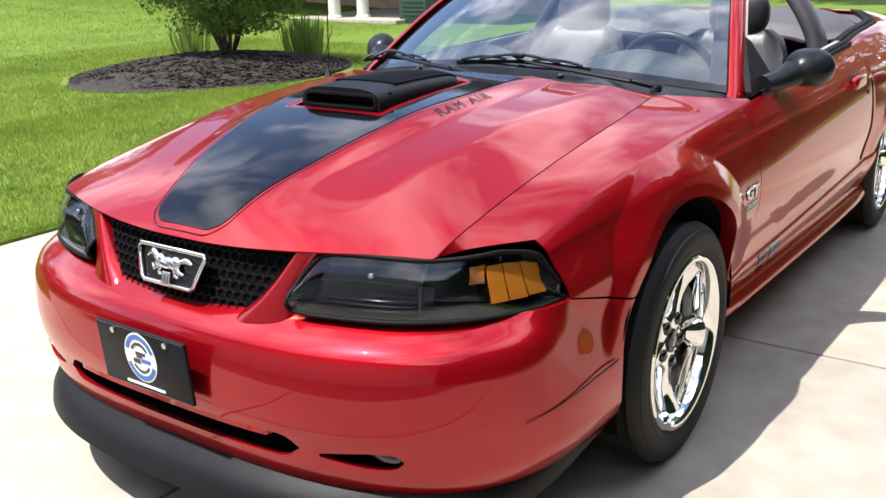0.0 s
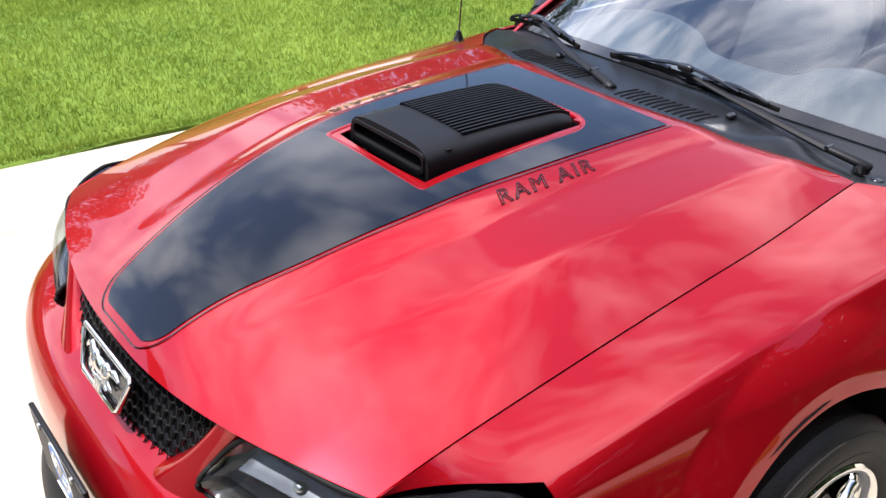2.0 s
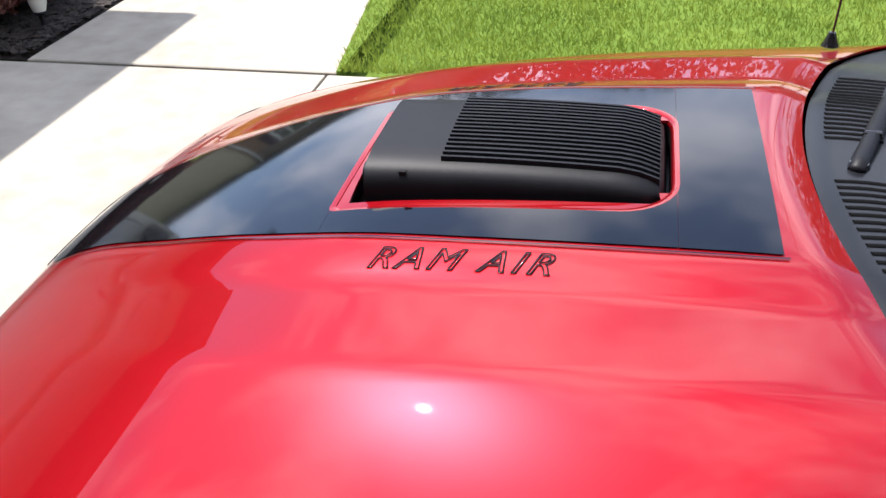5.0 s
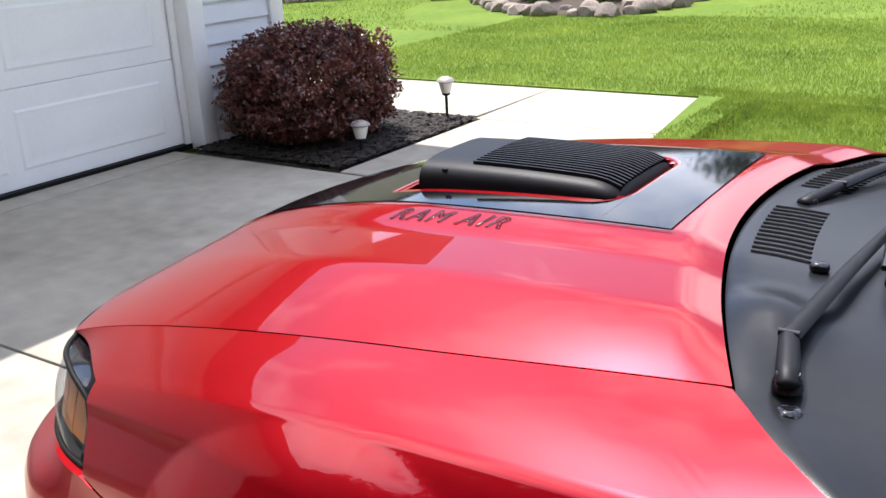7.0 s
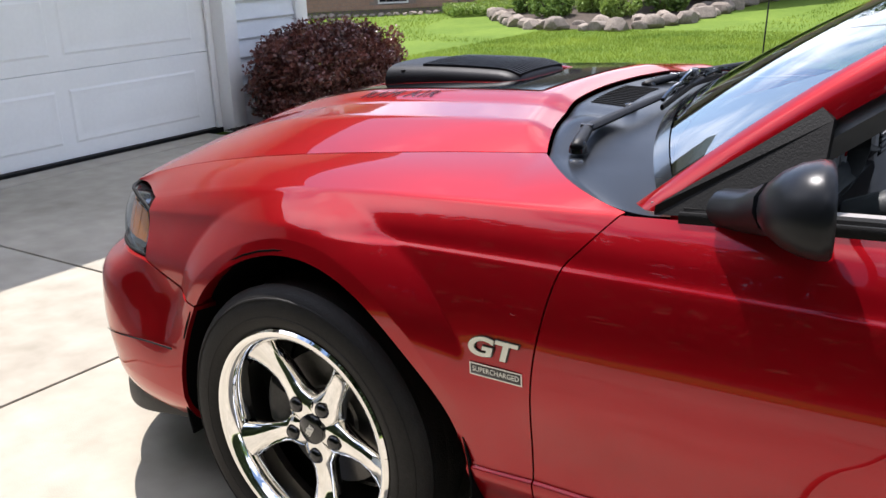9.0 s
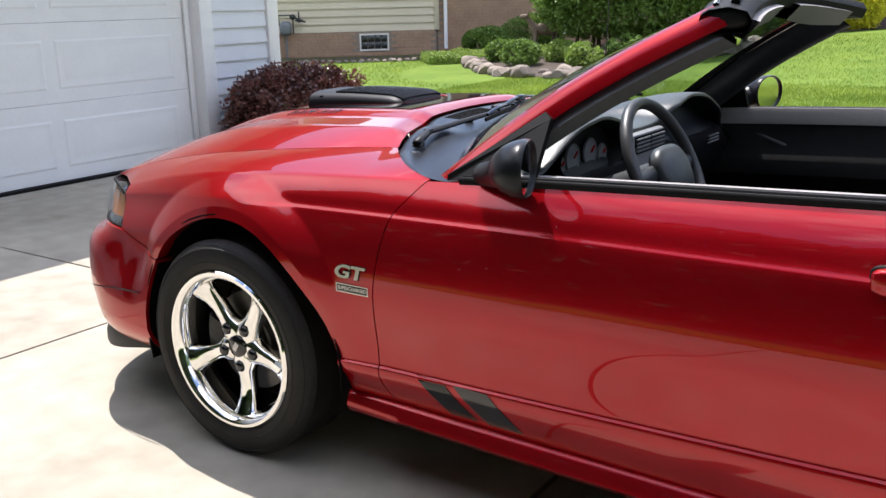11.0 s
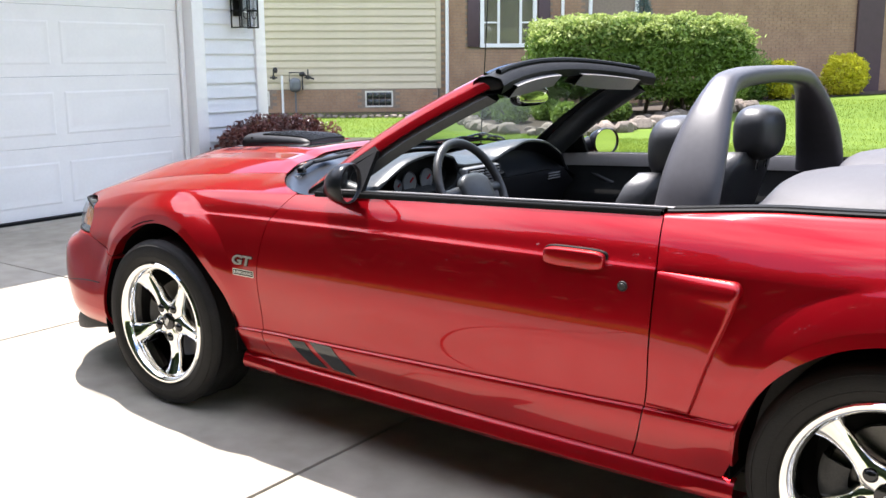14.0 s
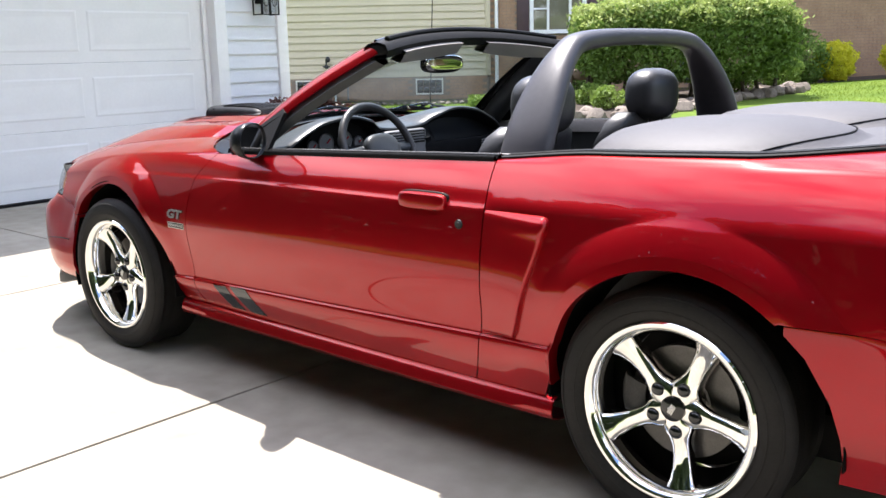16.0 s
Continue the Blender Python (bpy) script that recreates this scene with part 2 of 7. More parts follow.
def part(name, vf, material, parent=None, label="", thick=0.0, angle=35):
    """One mesh object under a thing or part, from (vertices, faces)."""
    return link(name, mesh(name, vf[0], vf[1], material, angle), parent, label, thick)


def thing(name, label, category, group="", at=(0, 0, 0)):
    e = new(name)
    e.empty_display_size = 0.1
    e.location = at
    return tagged(e, label, category, group)


def grid(P, flip=False, close_u=False, close_v=False):
    """Vertices and quads of an array (nu, nv, 3)."""
    P = np.asarray(P, float)
    nu, nv = P.shape[:2]
    f = []
    for i in range(nu - (0 if close_u else 1)):
        for j in range(nv - (0 if close_v else 1)):
            a, b = i * nv + j, i * nv + (j + 1) % nv
            c, d = ((i + 1) % nu) * nv + (j + 1) % nv, ((i + 1) % nu) * nv + j
            f.append((a, d, c, b) if flip else (a, b, c, d))
    return P.reshape(-1, 3), f


def mirror(vf):
    v = np.array(vf[0], float) * (1, -1, 1)
    return v, [tuple(reversed(f)) for f in vf[1]]


def join(*parts):
    v, f, k = [], [], 0
    for a, b in parts:
        a = np.asarray(a, float)
        v.append(a)
        f += [tuple(i + k for i in q) for q in b]
        k += len(a)
    return np.concatenate(v), f


def box(x0, x1, y0, y1, z0, z1, bevel=0.0, seg=2):
    bm = bmesh.new()
    bmesh.ops.create_cube(bm, size=1, matrix=Matrix.LocRotScale(((x0 + x1) / 2, (y0 + y1) / 2, (z0 + z1) / 2), None, (x1 - x0, y1 - y0, z1 - z0)))
    if bevel:
        bmesh.ops.bevel(bm, geom=bm.edges[:], offset=bevel, segments=seg, affect="EDGES", profile=0.5)
    return from_bm(bm)


def from_bm(bm):
    bm.verts.index_update()
    v, f = np.array([w.co[:] for w in bm.verts]), [tuple(w.index for w in q.verts) for q in bm.faces]
    bm.free()
    return v, f


def moved(vf, m):
    v = np.array(vf[0], float)
    a = np.array(m)
    return v @ a[:3, :3].T + a[:3, 3], vf[1]


def lathe(profile, n=48, axis="y"):
    """Turn (radius, along) pairs about an axis."""
    P = []
    for k in range(n):
        a = 2 * math.pi * k / n
        c, s = math.cos(a), math.sin(a)
        P.append([(r * c, h, r * s) if axis == "y" else (r * c, r * s, h) for r, h in profile])
    return grid(P, close_u=True, flip=(axis == "y"))


def tube(path, radius, n=10, squash=None, caps=True):
    """A round bar along a path; radius may vary along it."""
    p = [Vector(q) for q in path]
    rr = radius if hasattr(radius, "__len__") else [radius] * len(p)
    P, up = [], Vector((0, 0, 1))
    for i, q in enumerate(p):
        t = (p[min(i + 1, len(p) - 1)] - p[max(i - 1, 0)]).normalized()
        u = up if abs(t.dot(up)) < 0.95 else Vector((1, 0, 0))
        s = t.cross(u).normalized()
        w = s.cross(t)
        P.append([q + (s * math.cos(2 * math.pi * k / n) * (squash[0] if squash else 1) + w * math.sin(2 * math.pi * k / n) * (squash[1] if squash else 1)) * rr[i] for k in range(n)])
    v, f = grid(P, close_v=True)
    if caps:
        f.append(tuple(range(n - 1, -1, -1)))
        f.append(tuple(range(len(v) - n, len(v))))
    return v, f


def spline(points, n=24):
    """A smooth line through points."""
    t = np.linspace(0, 1, len(points))
    q = np.linspace(0, 1, n)
    a = np.array(points, float)
    return np.stack([pchip(t, a[:, i])(q) for i in range(a.shape[1])], -1)


def blob(cx, cy, cz, rx, ry, rz, power=2.0, nu=24, nv=14):
    """A rounded body between a ball and a box."""
    def sp(c, e):
        return math.copysign(abs(c) ** e, c)
    e = 2.0 / power
    P = []
    for j in range(nv + 1):
        b = -math.pi / 2 + math.pi * j / nv
        P.append([(cx + rx * sp(math.cos(b), e) * sp(math.cos(a), e), cy + ry * sp(math.cos(b), e) * sp(math.sin(a), e), cz + rz * sp(math.sin(b), e)) for a in (2 * math.pi * k / nu for k in range(nu))])
    return grid(P, close_v=True)


def letters(text, size, material, name, depth=0.002, outline=0.0, shear=0.0, space=1.0, bold=0.0):
    """Raised or outlined lettering as a mesh in its own xy plane."""
    c = bpy.data.curves.new(name, "FONT")
    c.body, c.size, c.extrude, c.shear, c.space_character = text, size, depth, shear, space
    c.align_x, c.align_y, c.offset = "CENTER", "CENTER", bold
    if outline:
        c.fill_mode, c.bevel_depth, c.bevel_resolution, c.extrude = "NONE", outline, 0, 0
    ob = bpy.data.objects.new(name, c)
    scene.collection.objects.link(ob)
    me = bpy.data.meshes.new_from_object(ob.evaluated_get(bpy.context.evaluated_depsgraph_get()))
    bpy.data.objects.remove(ob)
    me.materials.clear()
    me.materials.append(material)
    return me

# ---- the setting ----
def rise(x, y):
    """The lawn's height: level by the driveway, climbing gently towards the far house."""
    return 0.045 * np.clip(np.asarray(x) + 11.5, 0, 14) * smooth(9, 24, y)


def walk_edge(y):
    return -1.31 - 0.39 * (y - 2.66) / 2.99


gx = np.unique(np.concatenate([[-300, -120, -60, -40, -30], np.arange(-26, 20.1, 2.0), [-9.0, -4.62, -4.58, -1.31, 14.0, 14.04], [30, 45, 80, 150, 300]]))
gy = np.unique(np.concatenate([[-300, -120, -60, -40, -28], np.arange(-20, 34.1, 2.0), [-3.32, -3.28, 2.655, 2.665, 4.33, 4.35, 5.655, 5.665], [45, 80, 150, 300]]))
gv = [(x, y, float(rise(x, y)) + 0.012) for x in gx for y in gy]
gf = []
for i in range(len(gx) - 1):
    for j in range(len(gy) - 1):
        a = i * len(gy) + j
        gf.append((a, a + len(gy), a + len(gy) + 1, a + 1))
ground_v = np.array(gv)
low = [k for k, v in enumerate(gv) if (-4.6 < v[0] < 14.01 and -3.30 < v[1] < 2.66) or (-9.01 < v[0] < -1.30 and 4.34 < v[1] < 5.66) or (-4.6 < v[0] < -1.30 and 2.6 < v[1] < 5.66)]
ground_v[low, 2] = -0.11
ground = tagged(part("ground", (ground_v, gf), GRASS, None, "", 0, 60), "mown green lawn round the driveway", "lawn", kind="structure")
base = tagged(part("driveway_base", box(-4.6, 14, -3.30, 2.66, -0.105, -0.055), JOINT, None), "dark gravel under the driveway joints", "driveway", kind="structure")
driveway = tagged(part("driveway", box(-4.62, 14.0, -3.30, 2.66, -0.054, -0.035), JOINT, None), "pale concrete driveway in large slabs", "driveway", kind="structure")
path = tagged(part("front_walk", join(box(-2.9, -1.9, 2.68, 5.64, -0.10, -0.035), box(-9, -2.9, 4.36, 5.64, -0.10, -0.035)), JOINT, None), "pale concrete garden walk beside the garage", "walk", kind="structure")
# strip of turf between the walk's slanting edge and the driveway
wedge = (np.array([(walk_edge(2.67), 2.665, 0.014), (-1.295, 2.665, 0.014), (-1.295, 5.67, 0.014), (walk_edge(5.66), 5.66, 0.014)] + [(walk_edge(2.67), 2.665, -0.1), (-1.295, 2.665, -0.1), (-1.295, 5.67, -0.1), (walk_edge(5.66), 5.66, -0.1)]), [(0, 1, 2, 3), (0, 4, 5, 1), (0, 3, 7, 4), (3, 2, 6, 7)])
tagged(part("lawn_edge", wedge, GRASS, None, "", 0, 0), "strip of lawn beside the walk", "lawn", kind="structure")

# garage front
GX, GW = -4.40, -4.25
garage = thing("garage", "white garage front with a panelled door and pale siding", "garage")
part("upper_wall", box(GW - 0.2, GW, -3.4, 3.62, 2.36, 3.05), SIDING, garage, "pale siding above the door")
part("side_wall", box(GW - 0.2, GW - 0.02, 2.95, 3.62, -0.05, 2.36), SIDING, garage, "pale siding beside the door")
part("side_wall", box(GW - 0.2, GW - 0.02, -3.4, -2.25, -0.05, 2.36), SIDING, garage, "pale siding beside the door")
part("return_wall", box(-11.0, GW - 0.15, 3.55, 3.68, -0.05, 3.05), SIDING, garage, "pale siding side wall")
part("end_wall", box(-11.0, GW - 0.15, -3.55, -3.4, -0.05, 3.05), SIDING, garage, "pale siding end wall")
rf = [(-11, -4.1, 3.05), (-3.72, -4.1, 3.05), (-3.72, 4.2, 3.05), (-11, 4.2, 3.05), (-11, -4.1, 5.0), (-10.8, 4.2, 5.0)]
part("roof", join(box(-11, -3.72, -4.1, 4.2, 3.05, 3.20, 0.01), moved(box(-4.6, 4.2, -4.15, 4.15, -0.06, 0.06), Matrix.Translation((-7.6, 0.05, 4.25)) @ pose(0, 0, 0, 0, 16, 0))), ROOF, garage, "dark shingled roof with eaves")
part("door_trim", join(box(GX - 0.02, GW + 0.02, 2.82, 2.955, -0.02, 2.36, 0.006), box(GX - 0.02, GW + 0.02, -2.25, -2.115, -0.02, 2.36, 0.006), box(GX - 0.02, GW + 0.02, -2.25, 2.955, 2.362, 2.50, 0.006)), WHITE, garage, "white door surround")
part("corner_board", box(GW - 0.16, GW + 0.022, 3.60, 3.735, -0.03, 3.05, 0.008), WHITE, garage, "white corner board")
part("door_stop", box(GX + 0.01, GX + 0.04, 2.77, 2.82, 0.0, 2.36, 0.008), WHITE, garage, "white weather strip")
part("door_threshold", box(GX - 0.05, GX + 0.045, -2.11, 2.82, -0.02, 0.022, 0.006), RUBBER, garage, "dark rubber door seal")


def door_panel():
    """A raised moulding with a flat field."""
    rings = []
    for g, dx in ((0.0, 0.0), (0.016, 0.0045), (0.040, 0.001), (0.070, 0.004)):
        a, b, c, d = g, 1.085 - g, g, 0.36 - g
        rings.append([(dx, a, c), (dx, b, c), (dx, b, d), (dx, a, d)])
    v, f = grid(rings, close_v=True)
    f.append((12, 13, 14, 15))
    return v, f


sec = mesh("door_section", *box(-0.025, 0.0, -2.465, 2.465, 0.001, 0.5835, 0.004), WHITE, 20)
panel_mesh = mesh("panel", *door_panel(), WHITE, 20)
for k in range(4):
    o = link("door_section", sec, garage, "white garage door section with raised panels")
    o.location = (GX, 0.352, 0.022 + 0.585 * k)
    for q in range(4):
        p = link("panel", panel_mesh, o)
        p.location = (0.0003, -2.335 + 1.18 * q, 0.10)

# low mulch bed by the garage
def mound(x0, x1, y0, y1, n=40, m=40, h=0.05, base_z=0.0, seed=3):
    P = []
    for i in range(n + 1):
        row = []
        for j in range(m + 1):
            x, y = x0 + (x1 - x0) * i / n, y0 + (y1 - y0) * j / m
            e = min(i, n - i, j, m - j)
            z = base_z + h * min(1, e / 5) + (0.022 * noise.noise(Vector((x * 9, y * 9, seed))) + 0.014 * noise.noise(Vector((x * 31, y * 31, seed)))) * min(1, e / 2)
            row.append((x, y, z))
        P.append(row)
    return grid(P)


tagged(part("planting_bed", mound(-4.24, -2.92, 2.70, 4.335, 60, 60, 0.02, -0.012), MULCH, None, "", 0, 0), "dark wood mulch bed beside the garage", "mulch bed", kind="structure")


def chips(x0, x1, y0, y1, n, z0, size=(0.02, 0.055), inside=None, seed=5):
    """Loose flat chips of bark."""
    r = random.Random(seed)
    v, f = [], []
    while len(v) < n * 4:
        x, y = r.uniform(x0, x1), r.uniform(y0, y1)
        if inside and not inside(x, y):
            continue
        L, w, a, t1, t2 = r.uniform(*size), r.uniform(0.006, 0.014), r.uniform(0, 6.28), r.uniform(-0.5, 0.5), r.uniform(-0.5, 0.5)
        z = z0(x, y) + 0.008
        c, s = math.cos(a), math.sin(a)
        k = len(v)
        for p, q in ((-L, -w), (L, -w), (L, w), (-L, w)):
            v.append((x + p * c - q * s, y + p * s + q * c, z + p * t1 * 0.4 + q * t2))
        f.append((k, k + 1, k + 2, k + 3))
    return np.array(v), f


tagged(part("bark_chips", chips(-4.22, -2.93, 2.72, 4.33, 9000, lambda x, y: 0.012, (0.008, 0.024)), MULCH, None, "", 0, 0), "loose dark bark chips in the bed", "mulch", kind="stuff")

# ---- the convertible: nose towards -x, front axle at x = 0, left side at -y ----
car = thing("convertible_car", "glossy red convertible with top down, black hood stripe and chrome wheels", "car")
WHEELS = ((0.0, 0.325), (2.573, 0.325))
ARCH = ((0.015, 0.325, 0.388), (2.605, 0.318, 0.385))

# rails along the length, for the half with y > 0
yD = pchip([-0.80, -0.555, -0.3, 0.0, 0.35, 0.68, 1.0, 1.5, 1.98, 2.4, 2.7, 3.0, 3.4, 3.66], [0.60, 0.735, 0.762, 0.778, 0.79, 0.797, 0.80, 0.80, 0.795, 0.79, 0.78, 0.755, 0.70, 0.62])
zD = pchip([-0.80, -0.555, -0.3, 0.0, 0.35, 0.68, 1.0, 1.5, 1.98, 2.4, 2.7, 3.0, 3.4, 3.66], [0.70, 0.738, 0.79, 0.828, 0.852, 0.868, 0.884, 0.902, 0.918, 0.928, 0.938, 0.945, 0.93, 0.90])
yE = pchip([-0.6, -0.3, 0.0, 0.5, 1.0, 2.0, 2.5, 3.1, 3.66], [0.76, 0.80, 0.825, 0.842, 0.862, 0.880, 0.885, 0.86, 0.70])
zE = pchip([-0.6, -0.3, 0.0, 0.5, 1.0, 2.0, 2.5, 3.1, 3.66], [0.70, 0.735, 0.76, 0.778, 0.788, 0.795, 0.80, 0.80, 0.79])
yF = pchip([-0.6, -0.3, 0.0, 0.5, 1.0, 2.0, 2.5, 3.1, 3.66], [0.802, 0.838, 0.86, 0.882, 0.896, 0.905, 0.905, 0.89, 0.74])
yG = pchip([-0.6, -0.3, 0.0, 0.5, 1.0, 2.0, 2.5, 3.1, 3.66], [0.828, 0.836, 0.842, 0.855, 0.87, 0.888, 0.892, 0.875, 0.72])
yH = pchip([-0.6, -0.3, 0.0, 0.5, 1.0, 2.0, 2.5, 3.1, 3.66], [0.800, 0.802, 0.802, 0.812, 0.828, 0.850, 0.85, 0.83, 0.68])


def flare(x, z):
    """How far the wheel arches stand proud of the side."""
    out = np.zeros(x.shape)
    for i, (cx, cz, r) in enumerate(ARCH):
        dx, dz = x - cx, z - cz
        d = np.maximum(np.hypot(dx, dz), 0.05)
        up = smooth(0.35, 0.85, dz / d)
        nose = (dx < 0) & (i == 0)
        wide = np.where(nose, 0.062 + 0.05 * up, 0.10 + 0.016 * up)
        soft = np.where(nose, 0.085, 0.17)
        t = np.clip((d - r - 0.032) / (wide - 0.032), 0, 1)
        crisp = (1 - t) * (1 + 0.35 * t)
        gentle = 1 - smooth(0.0, 1.0, (d - r - 0.02) / (soft - 0.02))
        low = np.where(nose, 1.0, smooth(0.25, 0.45, z))
        out = out + (0.027 * up * crisp + np.where(nose, 0.024, 0.011) * (1 - up) * gentle) * low
    return out


def body_line(x):
    """Height of the ledge low on the doors, rising slightly to the rear."""
    return 0.380 + 0.032 * (np.asarray(x, float) - 0.57)


def y_side(x, z):
    """Half width of the body's side at length x and height z."""
    x, z = np.broadcast_arrays(np.asarray(x, float), np.asarray(z, float))
    e, one = zE(x), np.ones(x.shape)
    line_on = smooth(-0.05, 0.25, x) * (1 - smooth(1.99, 2.03, x))
    low = e - 0.004 < 0.63
    zz = np.stack([0.27 * one, body_line(x) - 0.003, body_line(x) + 0.003, 0.60 * one, np.where(low, 0.63, e - 0.004), np.where(low, 0.642, e + 0.005), zD(x) + 0.001])
    zz[6] = np.maximum(zz[6], zz[5] + 0.01)
    foot, head = yE(x) - 0.0025 * line_on - 0.002 * (1 - line_on), yD(x)
    z5, z6 = zz[5], zz[6]
    zz = np.concatenate([zz[:6], [z5 + 0.35 * (z6 - z5), z5 + 0.70 * (z6 - z5), z6]])
    yy = np.stack([yH(x), yG(x) - 0.001, yG(x) - 0.008, yF(x), yE(x) + 0.0042 * line_on, foot, foot + 0.255 * (head - foot), foot + 0.61 * (head - foot), head])
    h = np.diff(zz, axis=0)
    d = np.diff(yy, axis=0) / h
    m = np.zeros(zz.shape)
    w1, w2 = 2 * h[1:] + h[:-1], h[1:] + 2 * h[:-1]
    safe0, safe1 = np.where(np.abs(d[:-1]) < 1e-9, 1e-9, d[:-1]), np.where(np.abs(d[1:]) < 1e-9, 1e-9, d[1:])
    m[1:-1] = np.where(d[:-1] * d[1:] > 0, (w1 + w2) / (w1 / safe0 + w2 / safe1), 0)
    m[0], m[-1] = d[0], d[-1]
    k = np.clip(np.sum(z > zz, axis=0) - 1, 0, 7)[None]

    def at(a, off=0):
        return np.take_along_axis(a, k + off, 0)[0]

    hk = at(h)
    t = np.clip((z - at(zz)) / hk, 0, 1)
    y = (2 * t**3 - 3 * t**2 + 1) * at(yy) + (t**3 - 2 * t**2 + t) * hk * at(m) + (3 * t**2 - 2 * t**3) * at(yy, 1) + (t**3 - t**2) * hk * at(m, 1)
    return y + flare(x, z)


def door_front(z):
    return pchip([0.25, 0.30, 0.36, 0.6, 0.72, 0.78, 0.82, 0.90], [0.60, 0.552, 0.538, 0.556, 0.575, 0.592, 0.625, 0.70])(z)


def door_rear(z):
    return pchip([0.25, 0.30, 0.45, 0.6, 0.77, 0.95], [1.935, 1.955, 1.99, 2.003, 2.006, 1.98])(z)


def nose_edge(z):
    return pchip([0.50, 0.606, 0.74], [-0.5262, -0.526, -0.556])(z)


def sill(x):
    """The lower edge of fender, door and quarter panel."""
    x = np.asarray(x, float)
    z = np.full(x.shape, 0.272)
    z = np.where(x < -0.2, np.interp(x, [-0.56, -0.526, -0.312], [0.612, 0.610, 0.552]), z)
    z = np.where(x > 2.8, np.interp(x, [2.8, 2.86, 3.66], [0.60, 0.618, 0.60]), z)
    for cx, cz, r in ARCH:
        inside = np.abs(x - cx) < r
        z = np.where(inside, np.maximum(z, cz + np.sqrt(np.maximum(r * r - (x - cx) ** 2, 0))), z)
    return z


def u_samples(x0, x1, cx, r, n=26):
    """Steps along a panel that crowd where a wheel arch turns steep."""
    a = cx - r * np.cos(np.linspace(0, math.pi, 90))
    a = a[(a > x0) & (a < x1)]
    rest = np.linspace(x0, x1, n)
    rest = rest[(np.abs(rest - cx) > r * 0.99)]
    q = np.unique(np.round(np.concatenate([a, rest, [x0, x1]]), 4))
    keep = [q[0]]
    for w in q[1:]:
        if w - keep[-1] > 0.003:
            keep.append(w)
    keep[-1] = q[-1]
    return (np.array(keep) - x0) / (x1 - x0)


def side_panel(front, rear, us, nv=26, top=None):
    """A panel of the body's side between two edges, from the shoulder down to its lower edge; top: rows laid over the shoulder first."""
    rows = []
    steps = [(0, t) for t in np.linspace(0, 1, 14)] + [(1, 0.33), (1, 0.66)] + [(2, t) for t in np.linspace(0, 1, nv - 12)] + [(3, 0.25), (3, 0.5), (3, 0.75), (3, 1.0)] + [(4, t) for t in (0.25, 0.5, 0.75, 1.0)]
    for band, t in steps:
        z = np.full(len(us), 0.6)
        x = np.zeros(len(us))
        for _ in range(5):
            x = front(z) + (rear(z) - front(z)) * us
            top_z, low_z, mid_z = zD(x), sill(x), zE(x)
            span = np.maximum(mid_z - 0.004 - low_z, 0.01)
            k1, k2 = np.minimum(mid_z + 0.005, top_z - 0.004), np.minimum(mid_z - 0.004, top_z - 0.010)
            k3, k4 = np.maximum(body_line(x) + 0.003, low_z + 0.10 * span), np.maximum(body_line(x) - 0.003, low_z + 0.06 * span)
            k2 = np.maximum(k2, k3 + 0.008)
            k1 = np.maximum(k1, k2 + 0.004)
            knots = [top_z, k1, k2, k3, k4, low_z]
            z = knots[band] + (knots[band + 1] - knots[band]) * t
        rows.append(np.stack([x, y_side(x, z), z], -1))
    if top is not None:
        rows = top + rows
    return np.stack(rows, 0)


# hood
yG_hood = pchip([-0.95, -0.77, -0.4, 0.0, 0.45], [0.60, 0.622, 0.636, 0.628, 0.586])
z_mid = pchip([-0.93, -0.908, -0.88, -0.80, -0.65, -0.45, -0.25, 0.0, 0.25, 0.45], [0.716, 0.736, 0.758, 0.802, 0.858, 0.912, 0.945, 0.960, 0.966, 0.964])
z_gap = pchip([-0.93, -0.85, -0.77, -0.65, -0.45, -0.25, 0.0, 0.25, 0.45], [0.670, 0.704, 0.734, 0.771, 0.815, 0.846, 0.874, 0.894, 0.905])


def nose_x(y):
    """The hood's front edge, bowed in plan."""
    y = np.abs(np.asarray(y, float))
    return -0.908 + 0.138 * (y / 0.62) ** 2.3


def tail_x(y):
    return 0.285 + 0.138 * (np.asarray(y, float) / 0.588) ** 2


def z_hood(x, y):
    x, y = np.broadcast_arrays(np.asarray(x, float), np.abs(np.asarray(y, float)))
    w = yG_hood(x)
    c, g = z_mid(x), z_gap(x)
    y0 = np.interp(x, [-0.9, -0.35, 0.3], [0.13, 0.238, 0.262])
    y1 = np.interp(x, [-0.9, -0.35, 0.3], [0.20, 0.318, 0.345])
    y2 = np.interp(x, [-0.9, -0.35, 0.3], [0.36, 0.462, 0.487])
    drop = c - g
    t0 = np.clip(y / y0, 0, 1)
    t1, t2 = np.clip((y - y0) / (y1 - y0), 0, 1), np.clip((y - y1) / (y2 - y1), 0, 1)
    t3 = np.clip((y - y2) / np.maximum(w - y2, 0.01), 0, 1)
    crease = smooth(-0.92, -0.42, x)
    s = 0.05 * t0**2 + 0.21 * (0.35 * t1 + 0.65 * t1**1.6) + 0.13 * t2 + 0.61 * (0.8 * t3 + 0.2 * t3**2)
    flat = 0.75 * (y / w) ** 1.7 + 0.25 * (y / w) ** 3
    s = crease * s + (1 - crease) * flat
    tail = 0.285 + 0.138 * (y / 0.588) ** 2
    bevel = 0.014 * np.clip((x - tail + 0.052) / 0.052, 0, 1) ** 1.25 * np.clip((w - y) / 0.1, 0, 1)
    return c - drop * s - 0.012 * smooth(0.20, -0.04, x - nose_x(y)) * (1 - np.clip(y / 0.5, 0, 1) ** 2) - bevel


